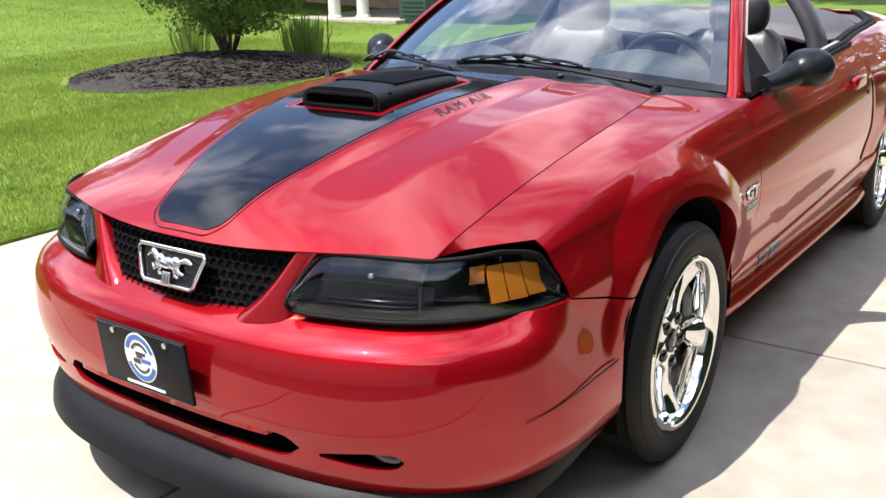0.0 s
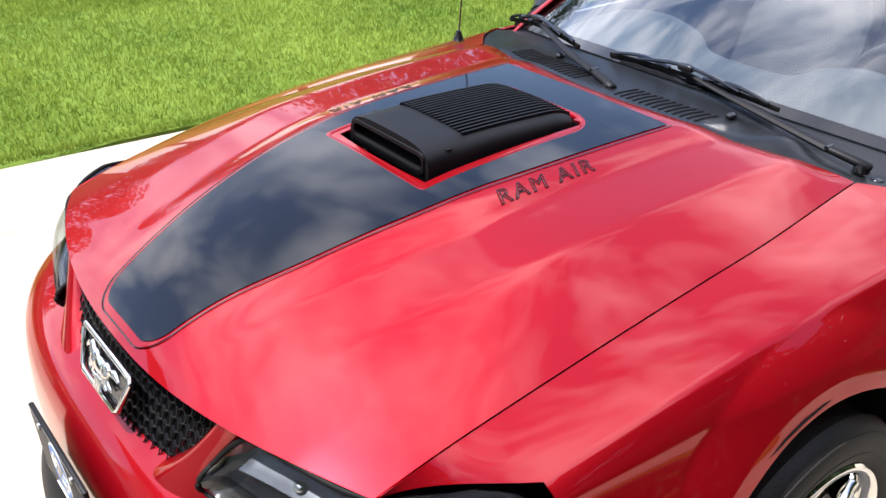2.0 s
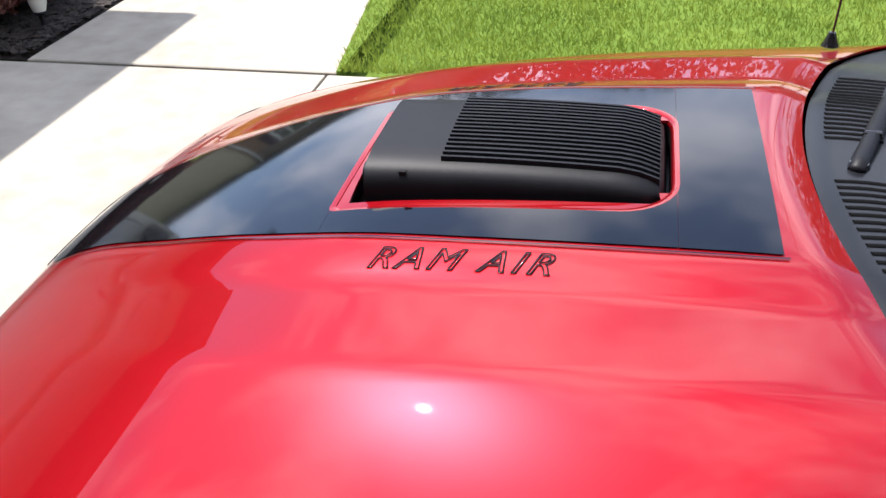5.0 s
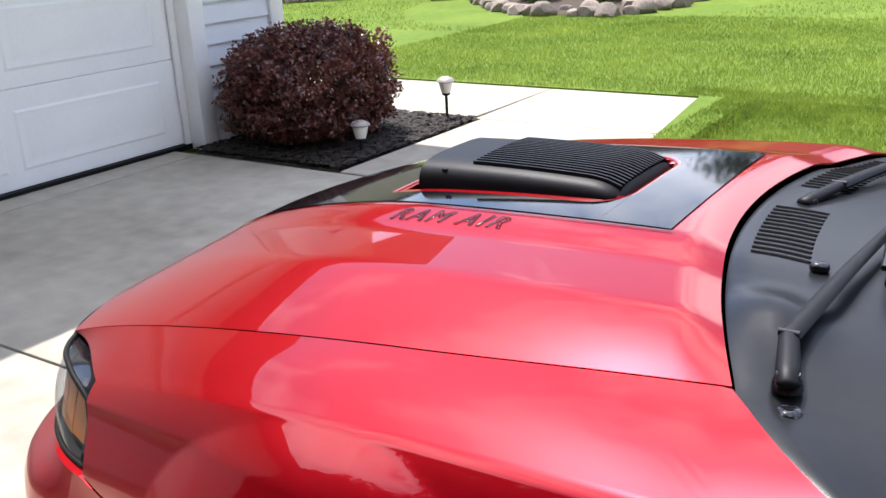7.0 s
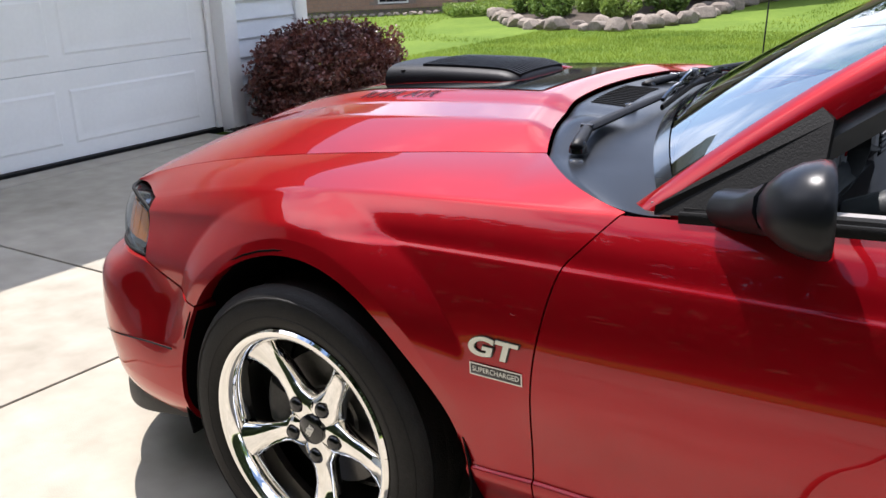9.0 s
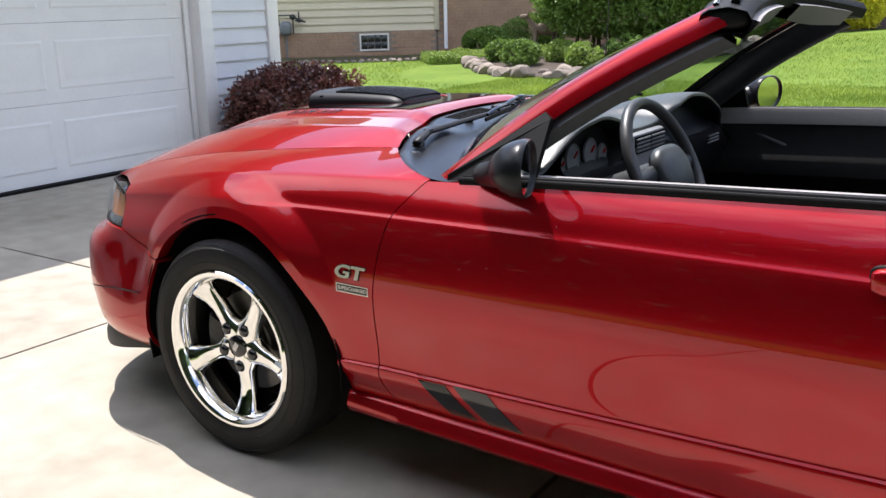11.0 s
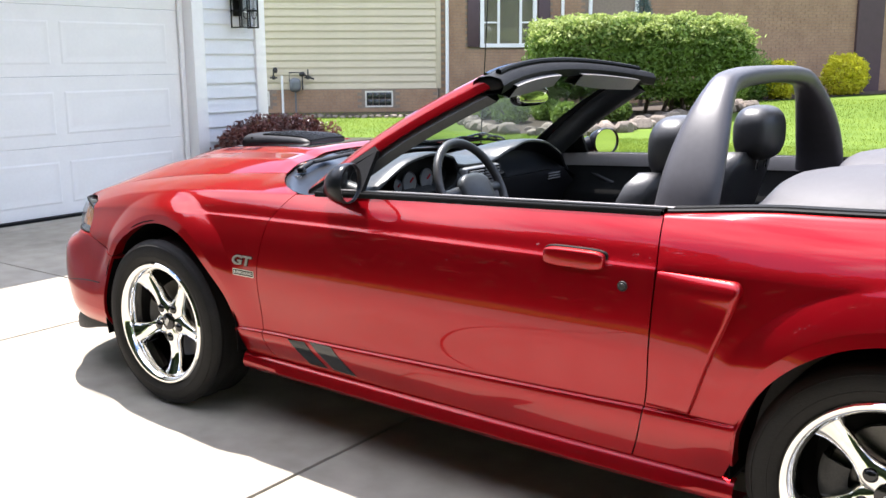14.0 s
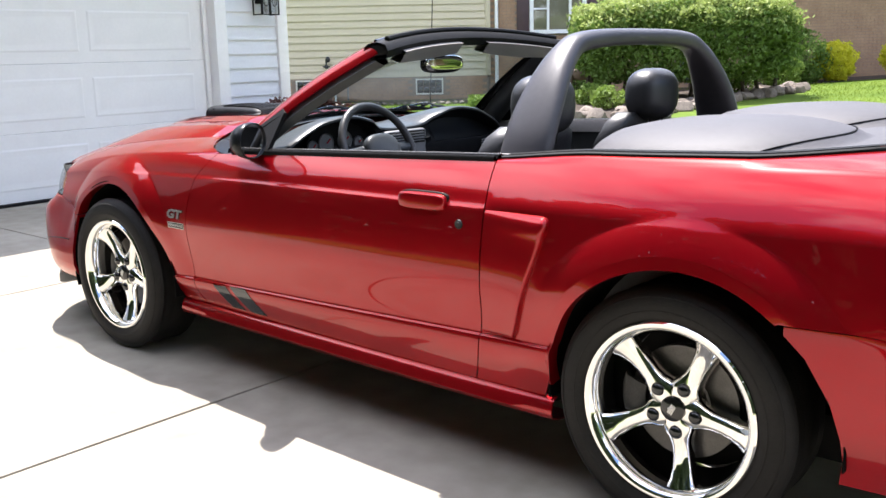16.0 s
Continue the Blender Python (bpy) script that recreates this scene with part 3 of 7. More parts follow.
hy = np.concatenate([np.linspace(0, 0.18, 7)[:-1], np.linspace(0.18, 0.36, 13)[:-1], np.linspace(0.36, 0.52, 11)[:-1], np.linspace(0.52, 0.63, 7)])
hy = np.concatenate([-hy[:0:-1], hy]) / 0.63
hu = np.concatenate([np.linspace(0, 0.12, 10)[:-1], np.linspace(0.12, 0.93, 40)[:-1], np.linspace(0.93, 1, 7)])
HOLE = (-0.352, 0.100, 0.166)


def hood_point(u, s):
    x = -0.9 + 1.2 * u
    for _ in range(6):
        y = s * (yG_hood(x) - 0.0016)
        x = nose_x(y) + (tail_x(y) - nose_x(y)) * u
    return x, y


HU, HS = np.meshgrid(hu, hy, indexing="ij")
HX, HY = hood_point(HU, HS)
HP = np.stack([HX, HY, z_hood(HX, HY)], -1)
hv, hf = grid(HP, flip=True)


def in_hole(p, grow=0.0):
    x0, x1, w = HOLE
    x0, x1, w = x0 - grow, x1 + grow, w + grow
    x, y = p[0], abs(p[1])
    if not (x0 < x < x1 and y < w):
        return False
    r = 0.075
    dx, dy = x - (x1 - r), y - (w - r)
    return not (dx > 0 and dy > 0 and dx * dx + dy * dy > r * r)


def rim_loop(x0, x1, w, r_front=0.012, r_rear=0.075, n=8):
    """A rounded outline in plan, as a closed ring of (x, y)."""
    q = []
    for cx, cy, r, a0 in ((x1 - r_rear, w - r_rear, r_rear, 0), (x0 + r_front, w - r_front, r_front, 90), (x0 + r_front, -w + r_front, r_front, 180), (x1 - r_rear, -w + r_rear, r_rear, 270)):
        for k in range(n + 1):
            a = radians(a0 + 90 * k / n)
            q.append((cx + r * math.cos(a), cy + r * math.sin(a)))
    out = []
    for i, p in enumerate(q):
        b = q[(i + 1) % len(q)]
        m = max(1, int(math.hypot(b[0] - p[0], b[1] - p[1]) / 0.02))
        out += [(p[0] + (b[0] - p[0]) * k / m, p[1] + (b[1] - p[1]) * k / m) for k in range(m)]
    return out


hood_faces = [f for f in hf if not all(in_hole(hv[i], 0.012) for i in f)]
hood = part("hood", (hv, hood_faces), PAINT, car, "red hood panel with raised centre bulge", thick=0.004, angle=12)
loop = rim_loop(*HOLE)
ring = []
for grow, lift in ((0.030, 0.0003), (0.006, 0.0024), (0.001, 0.0012), (0.0, -0.002), (-0.001, -0.006)):
    ring.append([(loop[i][0] + (loop[i][0] - (HOLE[0] + HOLE[1]) / 2) * grow / 0.2, loop[i][1] * (1 + grow / HOLE[2]), 0) for i in range(len(loop))])
    ring[-1] = [(x, y, float(z_hood(x, y)) + lift) for x, y, _ in ring[-1]]
part("scoop_opening_rim", grid(ring, close_v=True, flip=True), PAINT, hood, "red rolled rim round the scoop opening", angle=60)
wall_ring = [[(x, y, float(z_hood(x, y)) - d) for x, y in loop] for d in (0.0055, 0.05)]
part("scoop_well_wall", grid(wall_ring, close_v=True, flip=True), BLACK, hood, "", 0, 60)
pan = [(x, y, float(z_hood(x, y)) - 0.048) for x, y in loop]
part("scoop_well", (pan, [tuple(range(len(pan)))]), BLACK, hood, "dark well under the hood scoop", thick=0.004)

# stripe film laid on the hood, with a hole for the scoop and a fine outline
st_side = pchip([-0.90, -0.84, -0.78, -0.6, -0.35, -0.1, 0.232], [0.106, 0.119, 0.133, 0.184, 0.228, 0.247, 0.256])


def st_w(x, front=-0.885, r=0.042):
    """Half width of the stripe, with rounded front corners."""
    w, k = float(st_side(x)), front + r - x
    return w if k < 0 else w - r + math.sqrt(max(0.0, r * r - k * k))


def stripe_z(x, y, lift):
    return z_hood(x, y) + lift


def stripe_strip(x0, x1, inner, outer, side, n=60, m=10, lift=0.0022, grow=1.0):
    P = []
    for x in x0 + (x1 - x0) * np.linspace(0, 1, n) ** grow:
        a, b = inner(x), outer(x)
        P.append([(x, side * (a + (b - a) * k / m), float(stripe_z(x, a + (b - a) * k / m, lift))) for k in range(m + 1)])
    return grid(P, flip=side > 0)


def hole_w(x):
    x0, x1, w = HOLE[0] - 0.006, HOLE[1] + 0.006, HOLE[2] + 0.006
    r = 0.078
    if x < x0 or x > x1:
        return 0.0
    if x > x1 - r:
        return w - r + math.sqrt(max(0, r * r - (x - x1 + r) ** 2))
    return w


strips = []
for s in (-1, 1):
    strips.append(stripe_strip(-0.885, HOLE[0] - 0.0062, lambda x: 0.0, st_w, s, 60, 12, grow=2.2))
    strips.append(stripe_strip(HOLE[0] - 0.0058, HOLE[1] + 0.0058, hole_w, st_w, s, 70, 8))
    strips.append(stripe_strip(HOLE[1] + 0.0062, 0.226, lambda x: 0.0, st_w, s, 14, 12))
part("hood_stripe", join(*strips), STRIPE, hood, "matt black vinyl stripe", angle=50)


def outline_path():
    q = [(0.232, 0.263)]
    for x in -0.897 + 1.1 * np.linspace(1, 0, 80) ** 2.2:
        q.append((x, st_w(x, -0.897, 0.050) + 0.0085))
    q += [(-0.897, y) for y in np.linspace(q[-1][1] - 0.01, 0, 6)]
    return q + [(x, -y) for x, y in q[-2::-1]]


op_path = outline_path()
oP = []
for i, (x, y) in enumerate(op_path):
    a, b = op_path[max(i - 1, 0)], op_path[min(i + 1, len(op_path) - 1)]
    t = Vector((b[0] - a[0], b[1] - a[1])).normalized()
    nx, ny = -t.y * 0.0016, t.x * 0.0016
    oP.append([(x + k * nx, y + k * ny, float(z_hood(x, y)) + 0.0024) for k in (-1, 1)])
part("stripe_outline", grid(oP), STRIPE, hood, "fine black pinstripe", angle=0)

# lettering on both sides of the bulge
ram = letters("RAM AIR", 0.062, STRIPE, "hood_lettering", outline=0.0014, shear=0.42, space=1.25)
for s, me in ((-1, ram), (1, ram.copy())):
    cx, cy = -0.158, s * 0.288
    xs = [v.co.x for v in me.vertices]
    k = 0.235 / (max(xs) - min(xs))
    for v in me.vertices:
        lx, ly = v.co.x * k, v.co.y * k * 1.0
        x = cx + (lx if s < 0 else -lx)
        y = cy + (ly if s < 0 else -ly) - s * (x - cx) * -0.045
        v.co = (x, y, float(z_hood(x, y)) + 0.0016 + v.co.z * 0.4)
    link("hood_lettering", me, hood, "outlined black lettering")

# hood scoop
SC = (-0.318, 0.078, 0.138)


def scoop_top(x, y):
    t = (x - SC[0]) / (SC[1] - SC[0])
    return 0.976 + 0.016 * math.sin(math.pi * min(1, 0.25 + 0.50 * t)) - 0.007 * (abs(y) / SC[2]) ** 2 - 0.010 * (max(0, t - 0.86) / 0.14) ** 2


P = []
for i in range(33):
    t = i / 32
    x = SC[0] + (SC[1] - SC[0]) * t
    end = min(1, (1 - t) / 0.10)
    w = SC[2] * (1.0 - 0.03 * t) * (0.93 + 0.07 * math.sqrt(1 - (1 - end) ** 2))
    row = []
    for k in range(41):
        a = math.pi * (1 - k / 40)
        ca, sa = math.cos(a), math.sin(a)
        y = w * math.copysign(abs(ca) ** 0.42, ca)
        base_z = float(z_hood(x, y)) - 0.035
        row.append((x, y, base_z + (scoop_top(x, 0) - 0.003 * (y / w) ** 2 - base_z) * max(0, sa) ** 0.36))
    P.append(row)
last = [[(SC[1] + 0.010, p[1] * 0.98, p[2] - 0.010) for p in P[-1]], [(SC[1] + 0.016, p[1] * 0.96, min(p[2] - 0.012, float(z_hood(SC[1], p[1])) - 0.03)) for p in P[-1]]]
hood_scoop = part("hood_scoop", grid(P + last, flip=True), BLACK, car, "black textured shaker hood scoop with a ribbed top", thick=0.012, angle=40)
for k in range(17):
    y = -0.104 + 0.208 * k / 16
    x0, x1 = SC[0] + 0.105, SC[1] + 0.004
    pr = []
    for t in np.linspace(0, 1, 12):
        x = x0 + (x1 - x0) * t
        z = scoop_top(x, y)
        pr.append([(x, y - 0.0036, z - 0.008), (x, y - 0.0024, z + 0.0040), (x, y + 0.0024, z + 0.0040), (x, y + 0.0036, z - 0.008)])
    part("rib", grid(pr, flip=True), BLACK, hood_scoop, angle=40)
mouth = []
for dx, sy, zt, zb in ((0.006, 0.910, 0.976, 0.915), (-0.004, 0.900, 0.974, 0.926), (-0.004, 0.87, 0.967, 0.938), (0.035, 0.86, 0.964, 0.942), (0.06, 0.84, 0.962, 0.944)):
    w = SC[2] * sy
    r = 0.014
    q = []
    for cy, cz, a0 in ((w - r, zt - r, 0), (-w + r, zt - r, 90), (-w + r, zb + r, 180), (w - r, zb + r, 270)):
        for m in range(5):
            a = radians(a0 + 90 * m / 4)
            q.append((SC[0] + dx, cy + r * math.cos(a), cz + r * math.sin(a)))
    mouth.append(q)
part("scoop_mouth", grid(mouth, close_v=True), BLACK, hood_scoop, "rounded intake frame", angle=50)
part("scoop_throat", box(SC[0] + 0.05, SC[0] + 0.06, -0.13, 0.13, 0.925, 0.975), RUBBER, hood_scoop, "dark intake throat")

# fenders, doors, quarters
us_f = u_samples(-0.526, 0.545, ARCH[0][0], ARCH[0][2], 110)


def fender_top():
    rows = []
    for t in np.linspace(0, 1, 12)[:-1]:
        xf = -0.766 + (-0.556 + 0.766) * t**1.5
        xr = 0.425 + (0.70 - 0.425) * t
        x = xf + (xr - xf) * us_f
        ya, yb = yG_hood(np.minimum(x, 0.45)) + 0.0016, yD(x)
        za, zb = z_gap(np.minimum(x, 0.45)), zD(x)
        ya = np.where(x > 0.42, ya + (x - 0.42) * 0.62, ya)
        y = ya + (yb - ya) * t
        z = za + (zb - za) * t + 0.005 * np.sin(math.pi * t) * smooth(-0.75, -0.4, x) * (1 - smooth(0.3, 0.7, x) * 0.4)
        rows.append(np.stack([x, y, z], -1))
    return rows


FEN = side_panel(nose_edge, lambda z: door_front(z) - 0.0018, us_f, 84, fender_top())
def arch_flange(k, x0, x1):
    cx, cz, r = ARCH[k]
    a = np.linspace(math.pi, 0, 120)
    x, z = cx + r * np.cos(a), cz + r * np.sin(a)
    keep = (x > x0) & (x < x1) & (z > sill(x) - 0.004)
    x, z = x[keep], z[keep]
    y = y_side(x, z)
    xo, zo = cx + (x - cx) * (1 + 0.006 / r), cz + (z - cz) * (1 + 0.006 / r)
    return np.stack([np.stack([xo, y_side(xo, zo) - 0.0025, zo], -1), np.stack([x, y - 0.001, z], -1), np.stack([x, y - 0.010, z - 0.002], -1), np.stack([x, y - 0.045, z + 0.004], -1)], 0)


def both(name, vf, material, label="", thick=0.0, angle=35, sub=None, parent=None):
    """A part and its twin on the other side; returns (left, right)."""
    p = parent if parent is not None else (car, car)
    if not isinstance(p, tuple):
        p = (p, p)
    return part(name, mirror(vf), material, p[0], label, thick, angle), part(name, vf, material, p[1], label, thick, angle)


fender = both("fender", grid(FEN), PAINT, "red front fender with flared wheel arch", 0.004, 50)
both("arch_lip", grid(arch_flange(0, -0.33, 0.50), flip=True), PAINT, "", 0, 60, parent=fender)
us_d = np.linspace(0, 1, 80)
DOOR = side_panel(lambda z: door_front(z) + 0.0018, lambda z: door_rear(z) - 0.002, us_d, 60)
door = both("door", grid(DOOR), PAINT, "red door", 0.006, 50)
us_q = u_samples(2.0, 3.66, ARCH[1][0], ARCH[1][2], 140)


def quarter_in(x):
    return np.interp(x, [1.98, 2.7, 2.9, 3.05, 3.66], [0.03, 0.04, 0.10, 0.16, 0.2])


def quarter_top():
    rows = []
    for t in np.linspace(0, 1, 8)[:-1]:
        x = 1.98 + 0.003 + (3.66 - 1.983) * us_q
        yb, zb = yD(x), zD(x)
        inn = quarter_in(x)
        rows.append(np.stack([x, yb - inn * (1 - t), zb + 0.022 * np.cos(t * math.pi / 2) * smooth(1.9, 2.3, x) + 0.02 * (1 - t) * smooth(2.7, 3.1, x)], -1))
    return rows


QUA = side_panel(lambda z: door_rear(z) + 0.002, lambda z: 3.66 + 0 * z, us_q, 84, quarter_top())
quarter = both("quarter_panel", grid(QUA), PAINT, "red rear quarter panel with flared wheel arch", 0.005, 50)
both("arch_lip", grid(arch_flange(1, 2.1, 2.99), flip=True), PAINT, "", 0, 60, parent=quarter)

# side scoop insert behind the door
sc_P = []
for v in (0, 0.006, 0.016, 0.032, 0.055, 0.085, 0.115, 0.15, 0.2, 0.3, 0.4, 0.5, 0.6, 0.7, 0.8, 0.9, 0.96, 0.985, 1.0):
    z = 0.792 - (0.792 - 0.432) * v
    xa = float(door_rear(z)) + 0.006
    down = 0.792 - z
    xb = 2.238 - 0.128 * v - (0.034 - math.sqrt(max(0, 0.034**2 - max(0, 0.034 - down) ** 2)))
    row = []
    for u in (0, 0.1, 0.2, 0.3, 0.4, 0.5, 0.6, 0.7, 0.8, 0.87, 0.92, 0.95, 0.97, 0.985, 0.995, 1.0):
        x = xa + (xb - xa) * u
        lip = 0.72 + 0.28 * (1 - smooth(0.10, 0.20, v))
        e = (0.006 + 0.022 * u * (1 - 0.25 * v)) * lip
        top, end, foot = min(1, v / 0.07), min(1, (1 - u) / 0.06), min(1, (1 - v) / 0.05)
        e = (e + 0.004) * math.sqrt(1 - (1 - top) ** 2) * math.sqrt(1 - (1 - end) ** 2) * math.sqrt(1 - (1 - foot) ** 2) - 0.004
        row.append((x, float(y_side(x, z)) + e, z))
    sc_P.append(row)
side_scoop = both("side_scoop", grid(sc_P), PAINT, "red moulded side scoop", 0, 60, parent=quarter)

# rocker sill under the doors
rk = []
for t in np.linspace(0, 1, 40):
    x = 0.405 + (2.224 - 0.405) * t
    b = float(yH(x))
    e = min(1, t * 10) * min(1, (1 - t) * 12)
    rk.append([(x, b - 0.012, 0.277), (x, b + 0.006, 0.272), (x, b + 0.014, 0.262), (x, b + 0.020 + 0.004 * e, 0.246), (x, b + 0.022 + 0.006 * e, 0.232), (x, b + 0.014, 0.216), (x, b - 0.02, 0.204), (x, b - 0.10, 0.198)])
both("rocker_sill", grid(rk, flip=True), PAINT, "red rocker sill", 0.004, 50)

# front bumper: plan curves lofted by height
def bumper_end(z):
    cx, cz, r = ARCH[0]
    return cx - math.sqrt(max(0.01, (r + 0.002) ** 2 - (z - cz) ** 2))


def bumper_plan(s, xf, b, n=2.7, x_end=-0.33):
    """Point at s (0 centre, 1 side) on a rounded plan curve."""
    a = s * math.pi / 2
    ca, sa = math.cos(a), math.sin(a)
    return x_end - (x_end - xf) * ca ** (2 / n), b * sa ** (2 / n)


LV = np.array([(0.640, -0.885, 0.815), (0.622, -0.915, 0.828), (0.606, -0.950, 0.838), (0.592, -0.974, 0.848), (0.575, -0.988, 0.854), (0.55, -0.997, 0.857), (0.50, -1.003, 0.858), (0.44, -1.005, 0.857), (0.40, -1.002, 0.854), (0.375, -0.997, 0.850), (0.35, -0.990, 0.846), (0.30, -0.985, 0.840), (0.25, -0.972, 0.828), (0.225, -0.955, 0.81)])
bum_x, bum_b = pchip(LV[::-1, 0], LV[::-1, 1]), pchip(LV[::-1, 0], LV[::-1, 2])


def slit(y):
    """Middle height and depth of the openings in the bumper's lower face."""
    y = abs(y)
    if y < 0.42:
        return 0.343, 0.066 * math.sqrt(max(0, 1 - (max(0, y - 0.345) / 0.045) ** 2))
    h = 0.042 * min(1, max(0, (y - 0.43) / 0.12)) ** 0.8 * math.sqrt(max(0, 1 - (max(0, y - 0.585) / 0.035) ** 2))
    return 0.334, h


def bumper_rows():
    P = []
    ss = np.concatenate([np.linspace(0, 0.5, 50)[:-1], np.linspace(0.5, 1, 60)])
    for z in (0.640, 0.622, 0.606, 0.592, 0.575, 0.55, 0.52, 0.49, 0.46, 0.435, 0.41, 0.39, 0.376, "top", "low", 0.300, 0.285, 0.268, 0.25, 0.237, 0.225):
        row = []
        for s in ss:
            zz = z
            if z in ("top", "low"):
                _, y = bumper_plan(s, -0.99, 0.846, 2.95)
                c, h = slit(y)
                zz = c + (0.5 if z == "top" else -0.5) * max(h, 0.003)
            z_end = 0.547 - (0.640 - zz) * 0.776 if zz > 0.376 else zz - (zz - 0.225) * 0.225
            x, y = bumper_plan(s, float(bum_x(zz)), float(bum_b(zz)) + (0.868 - float(bum_b(zz))) * float(smooth(0.5, 1.0, s)) * float(smooth(0.22, 0.34, zz)), 2.95 - 0.22 * float(smooth(0.55, 0.63, zz)), bumper_end(z_end))
            limit = float(np.interp(x, [-1.0, -0.90, -0.80, -0.526, -0.315], [0.596, 0.610, 0.616, 0.606, 0.547]))
            zq = limit - (0.640 - zz) * (limit - 0.225) / (0.640 - 0.225) if zz > 0.376 else zz - (zz - 0.225) / 0.151 * (0.376 - (limit - 0.264 * (limit - 0.225) / 0.415))
            meet = float(smooth(-0.76, -0.50, x)) * float(smooth(0.38, 0.64, zz))
            row.append((x, y + meet * (float(y_side(x, zq)) + 0.001 - y), zq))
        P.append(row)
    flange = [(x + 0.012, y * 0.94, z + 0.001) for x, y, z in P[0]]
    return np.array([flange] + P)


BUM = bumper_rows()
MOUTH_ROW = 14
bv1, bf1 = grid(BUM)
nb = BUM.shape[1]
bf1 = [f for f in bf1 if not (f[0] // nb == MOUTH_ROW and BUM[MOUTH_ROW, f[0] % nb, 2] - BUM[MOUTH_ROW + 1, f[0] % nb, 2] > 0.0035)]
bumper = part("front_bumper", join((bv1, bf1), mirror((bv1, bf1))), PAINT, car, "red moulded front bumper cover", 0.012, 50)
crease = []
for s in np.linspace(0.72, 0.99, 24):
    x, y = bumper_plan(s, -1.003, 0.868, 2.95, bumper_end(0.43))
    z = 0.385 + 0.045 * smooth(-0.85, -0.45, x)
    crease.append((x, y - 0.0005, z))
both("bumper_crease", tube(crease, [0.0008 + 0.0016 * i / 23 for i in range(24)], 6), BLACK, "thin dark moulded line", 0, 60, parent=bumper)
# dark cavities behind the lower intake and lamp openings
cav = []
for z, back in ((0.395, 0.02), (0.375, 0.08), (0.30, 0.08), (0.29, 0.02)):
    row = []
    for k in range(41):
        y = -0.74 + 1.48 * k / 40
        s = (abs(y) / 0.838) ** (2.7 / 2)
        x, _ = bumper_plan(math.asin(min(1, s)) * 2 / math.pi, -0.995, 0.838)
        row.append((x + back, y * 0.99, z))
    cav.append(row)
part("intake_cavity", grid(cav), RUBBER, bumper, "dark lower intake", 0.004)
for s in (-1, 1):
    bpy_v = blob(-0.877, s * 0.572, 0.334, 0.030, 0.045, 0.017, 2.6, 20, 10)
    part("fog_lamp", bpy_v, REFLECTOR, bumper, "round clear fog lamp")
# chin spoiler
ch = []
for z, xf, b in ((0.246, -0.978, 0.822), (0.225, -1.012, 0.835), (0.195, -1.035, 0.838), (0.165, -1.045, 0.834), (0.160, -1.035, 0.825), (0.20, -0.96, 0.79)):
    row = []
    for s in np.concatenate([np.linspace(-1, 1, 81)]):
        x, y = bumper_plan(abs(s), xf + 0.006, b - 0.006, 2.8)
        lift = 0.07 * smooth(-0.78, -0.36, x)
        row.append((x, math.copysign(y, s) if s else 0.0, z + lift))
    ch.append(row)
part("chin_spoiler", grid(ch, flip=True), BLACK, bumper, "matt black chin spoiler", 0, 50)
# plate and mount
plate = part("front_plate", box(-1.030, -1.020, -0.153, 0.153, 0.388, 0.541, 0.004), BLACK, car, "dark front plate with a round printed badge")
plate.matrix_basis = Matrix.Translation((-1.02, 0, 0.46)) @ pose(0, 0, 0, 0, -4, 0) @ Matrix.Translation((1.014, 0, -0.46))


def disc(cx, cy, cz, ry, rz, n=32, thick=0.002):
    P = [[(cx - d, cy + k * ry * math.cos(2 * math.pi * i / n), cz + k * rz * math.sin(2 * math.pi * i / n)) for i in range(n)] for d, k in ((0, 1.0), (thick, 1.0), (thick, 0.02))]
    return grid(P, close_v=True, flip=True)


part("badge_field", disc(-1.0302, 0.006, 0.472, 0.054, 0.062, 40, 0.0006), WHITE, plate, "white oval badge")
for a0, a1, r0, r1, m in ((0.35, 2.79, 0.74, 0.93, BLUEINK), (3.49, 5.93, 0.74, 0.93, BLUEINK), (0.55, 2.59, 0.50, 0.62, GLOSS), (3.75, 5.67, 0.52, 0.62, GLOSS)):
    P = [[(-1.0312, 0.006 + 0.054 * r * math.cos(a), 0.472 + 0.062 * r * math.sin(a)) for r in (r0, r1)] for a in np.linspace(a0, a1, 20)]
    part("badge_arc", grid(P), m, plate, "printed arc on the badge", 0.0006, 0)
for y, z, w, k, m in ((0.004, 0.482, 0.017, 0.004, GLOSS), (0.010, 0.474, 0.010, 0.003, GLOSS), (-0.012, 0.466, 0.016, 0.005, BLUEINK), (0.020, 0.462, 0.012, 0.006, GLOSS)):
    part("badge_bar", box(-1.0316, -1.0306, y - w, y + w, z - k, z + k), m, plate, "printed bar")
part("plate_edge", join(box(-1.0306, -1.0296, -0.150, 0.150, 0.536, 0.539), box(-1.0306, -1.0296, -0.150, 0.150, 0.390, 0.393)), GLOSS, plate, "glossy plate edge")
part("plate_text_bar", box(-1.0325, -1.030, -0.062, 0.070, 0.399, 0.404), WHITE, plate, "small white printed line")
for y in (-0.09, 0.09):
    part("plate_screw", disc(-1.0300, y, 0.525, 0.007, 0.007, 12, 0.004), SILVER, plate, "silver screw")

# nose band: the grille, its surround and the lamps
def band_x(y, z):
    """The face of the nose between bumper and hood."""
    y = abs(y)
    base = -0.942 + 0.05 * (y / 0.36) ** 2.2 if y < 0.36 else -0.892 + 0.335 * ((y - 0.36) / 0.43) ** 1.9
    return base + (z - 0.60) * 0.33


def hood_low(y):
    """Height of the hood's front edge."""
    return float(z_hood(nose_x(y), y))


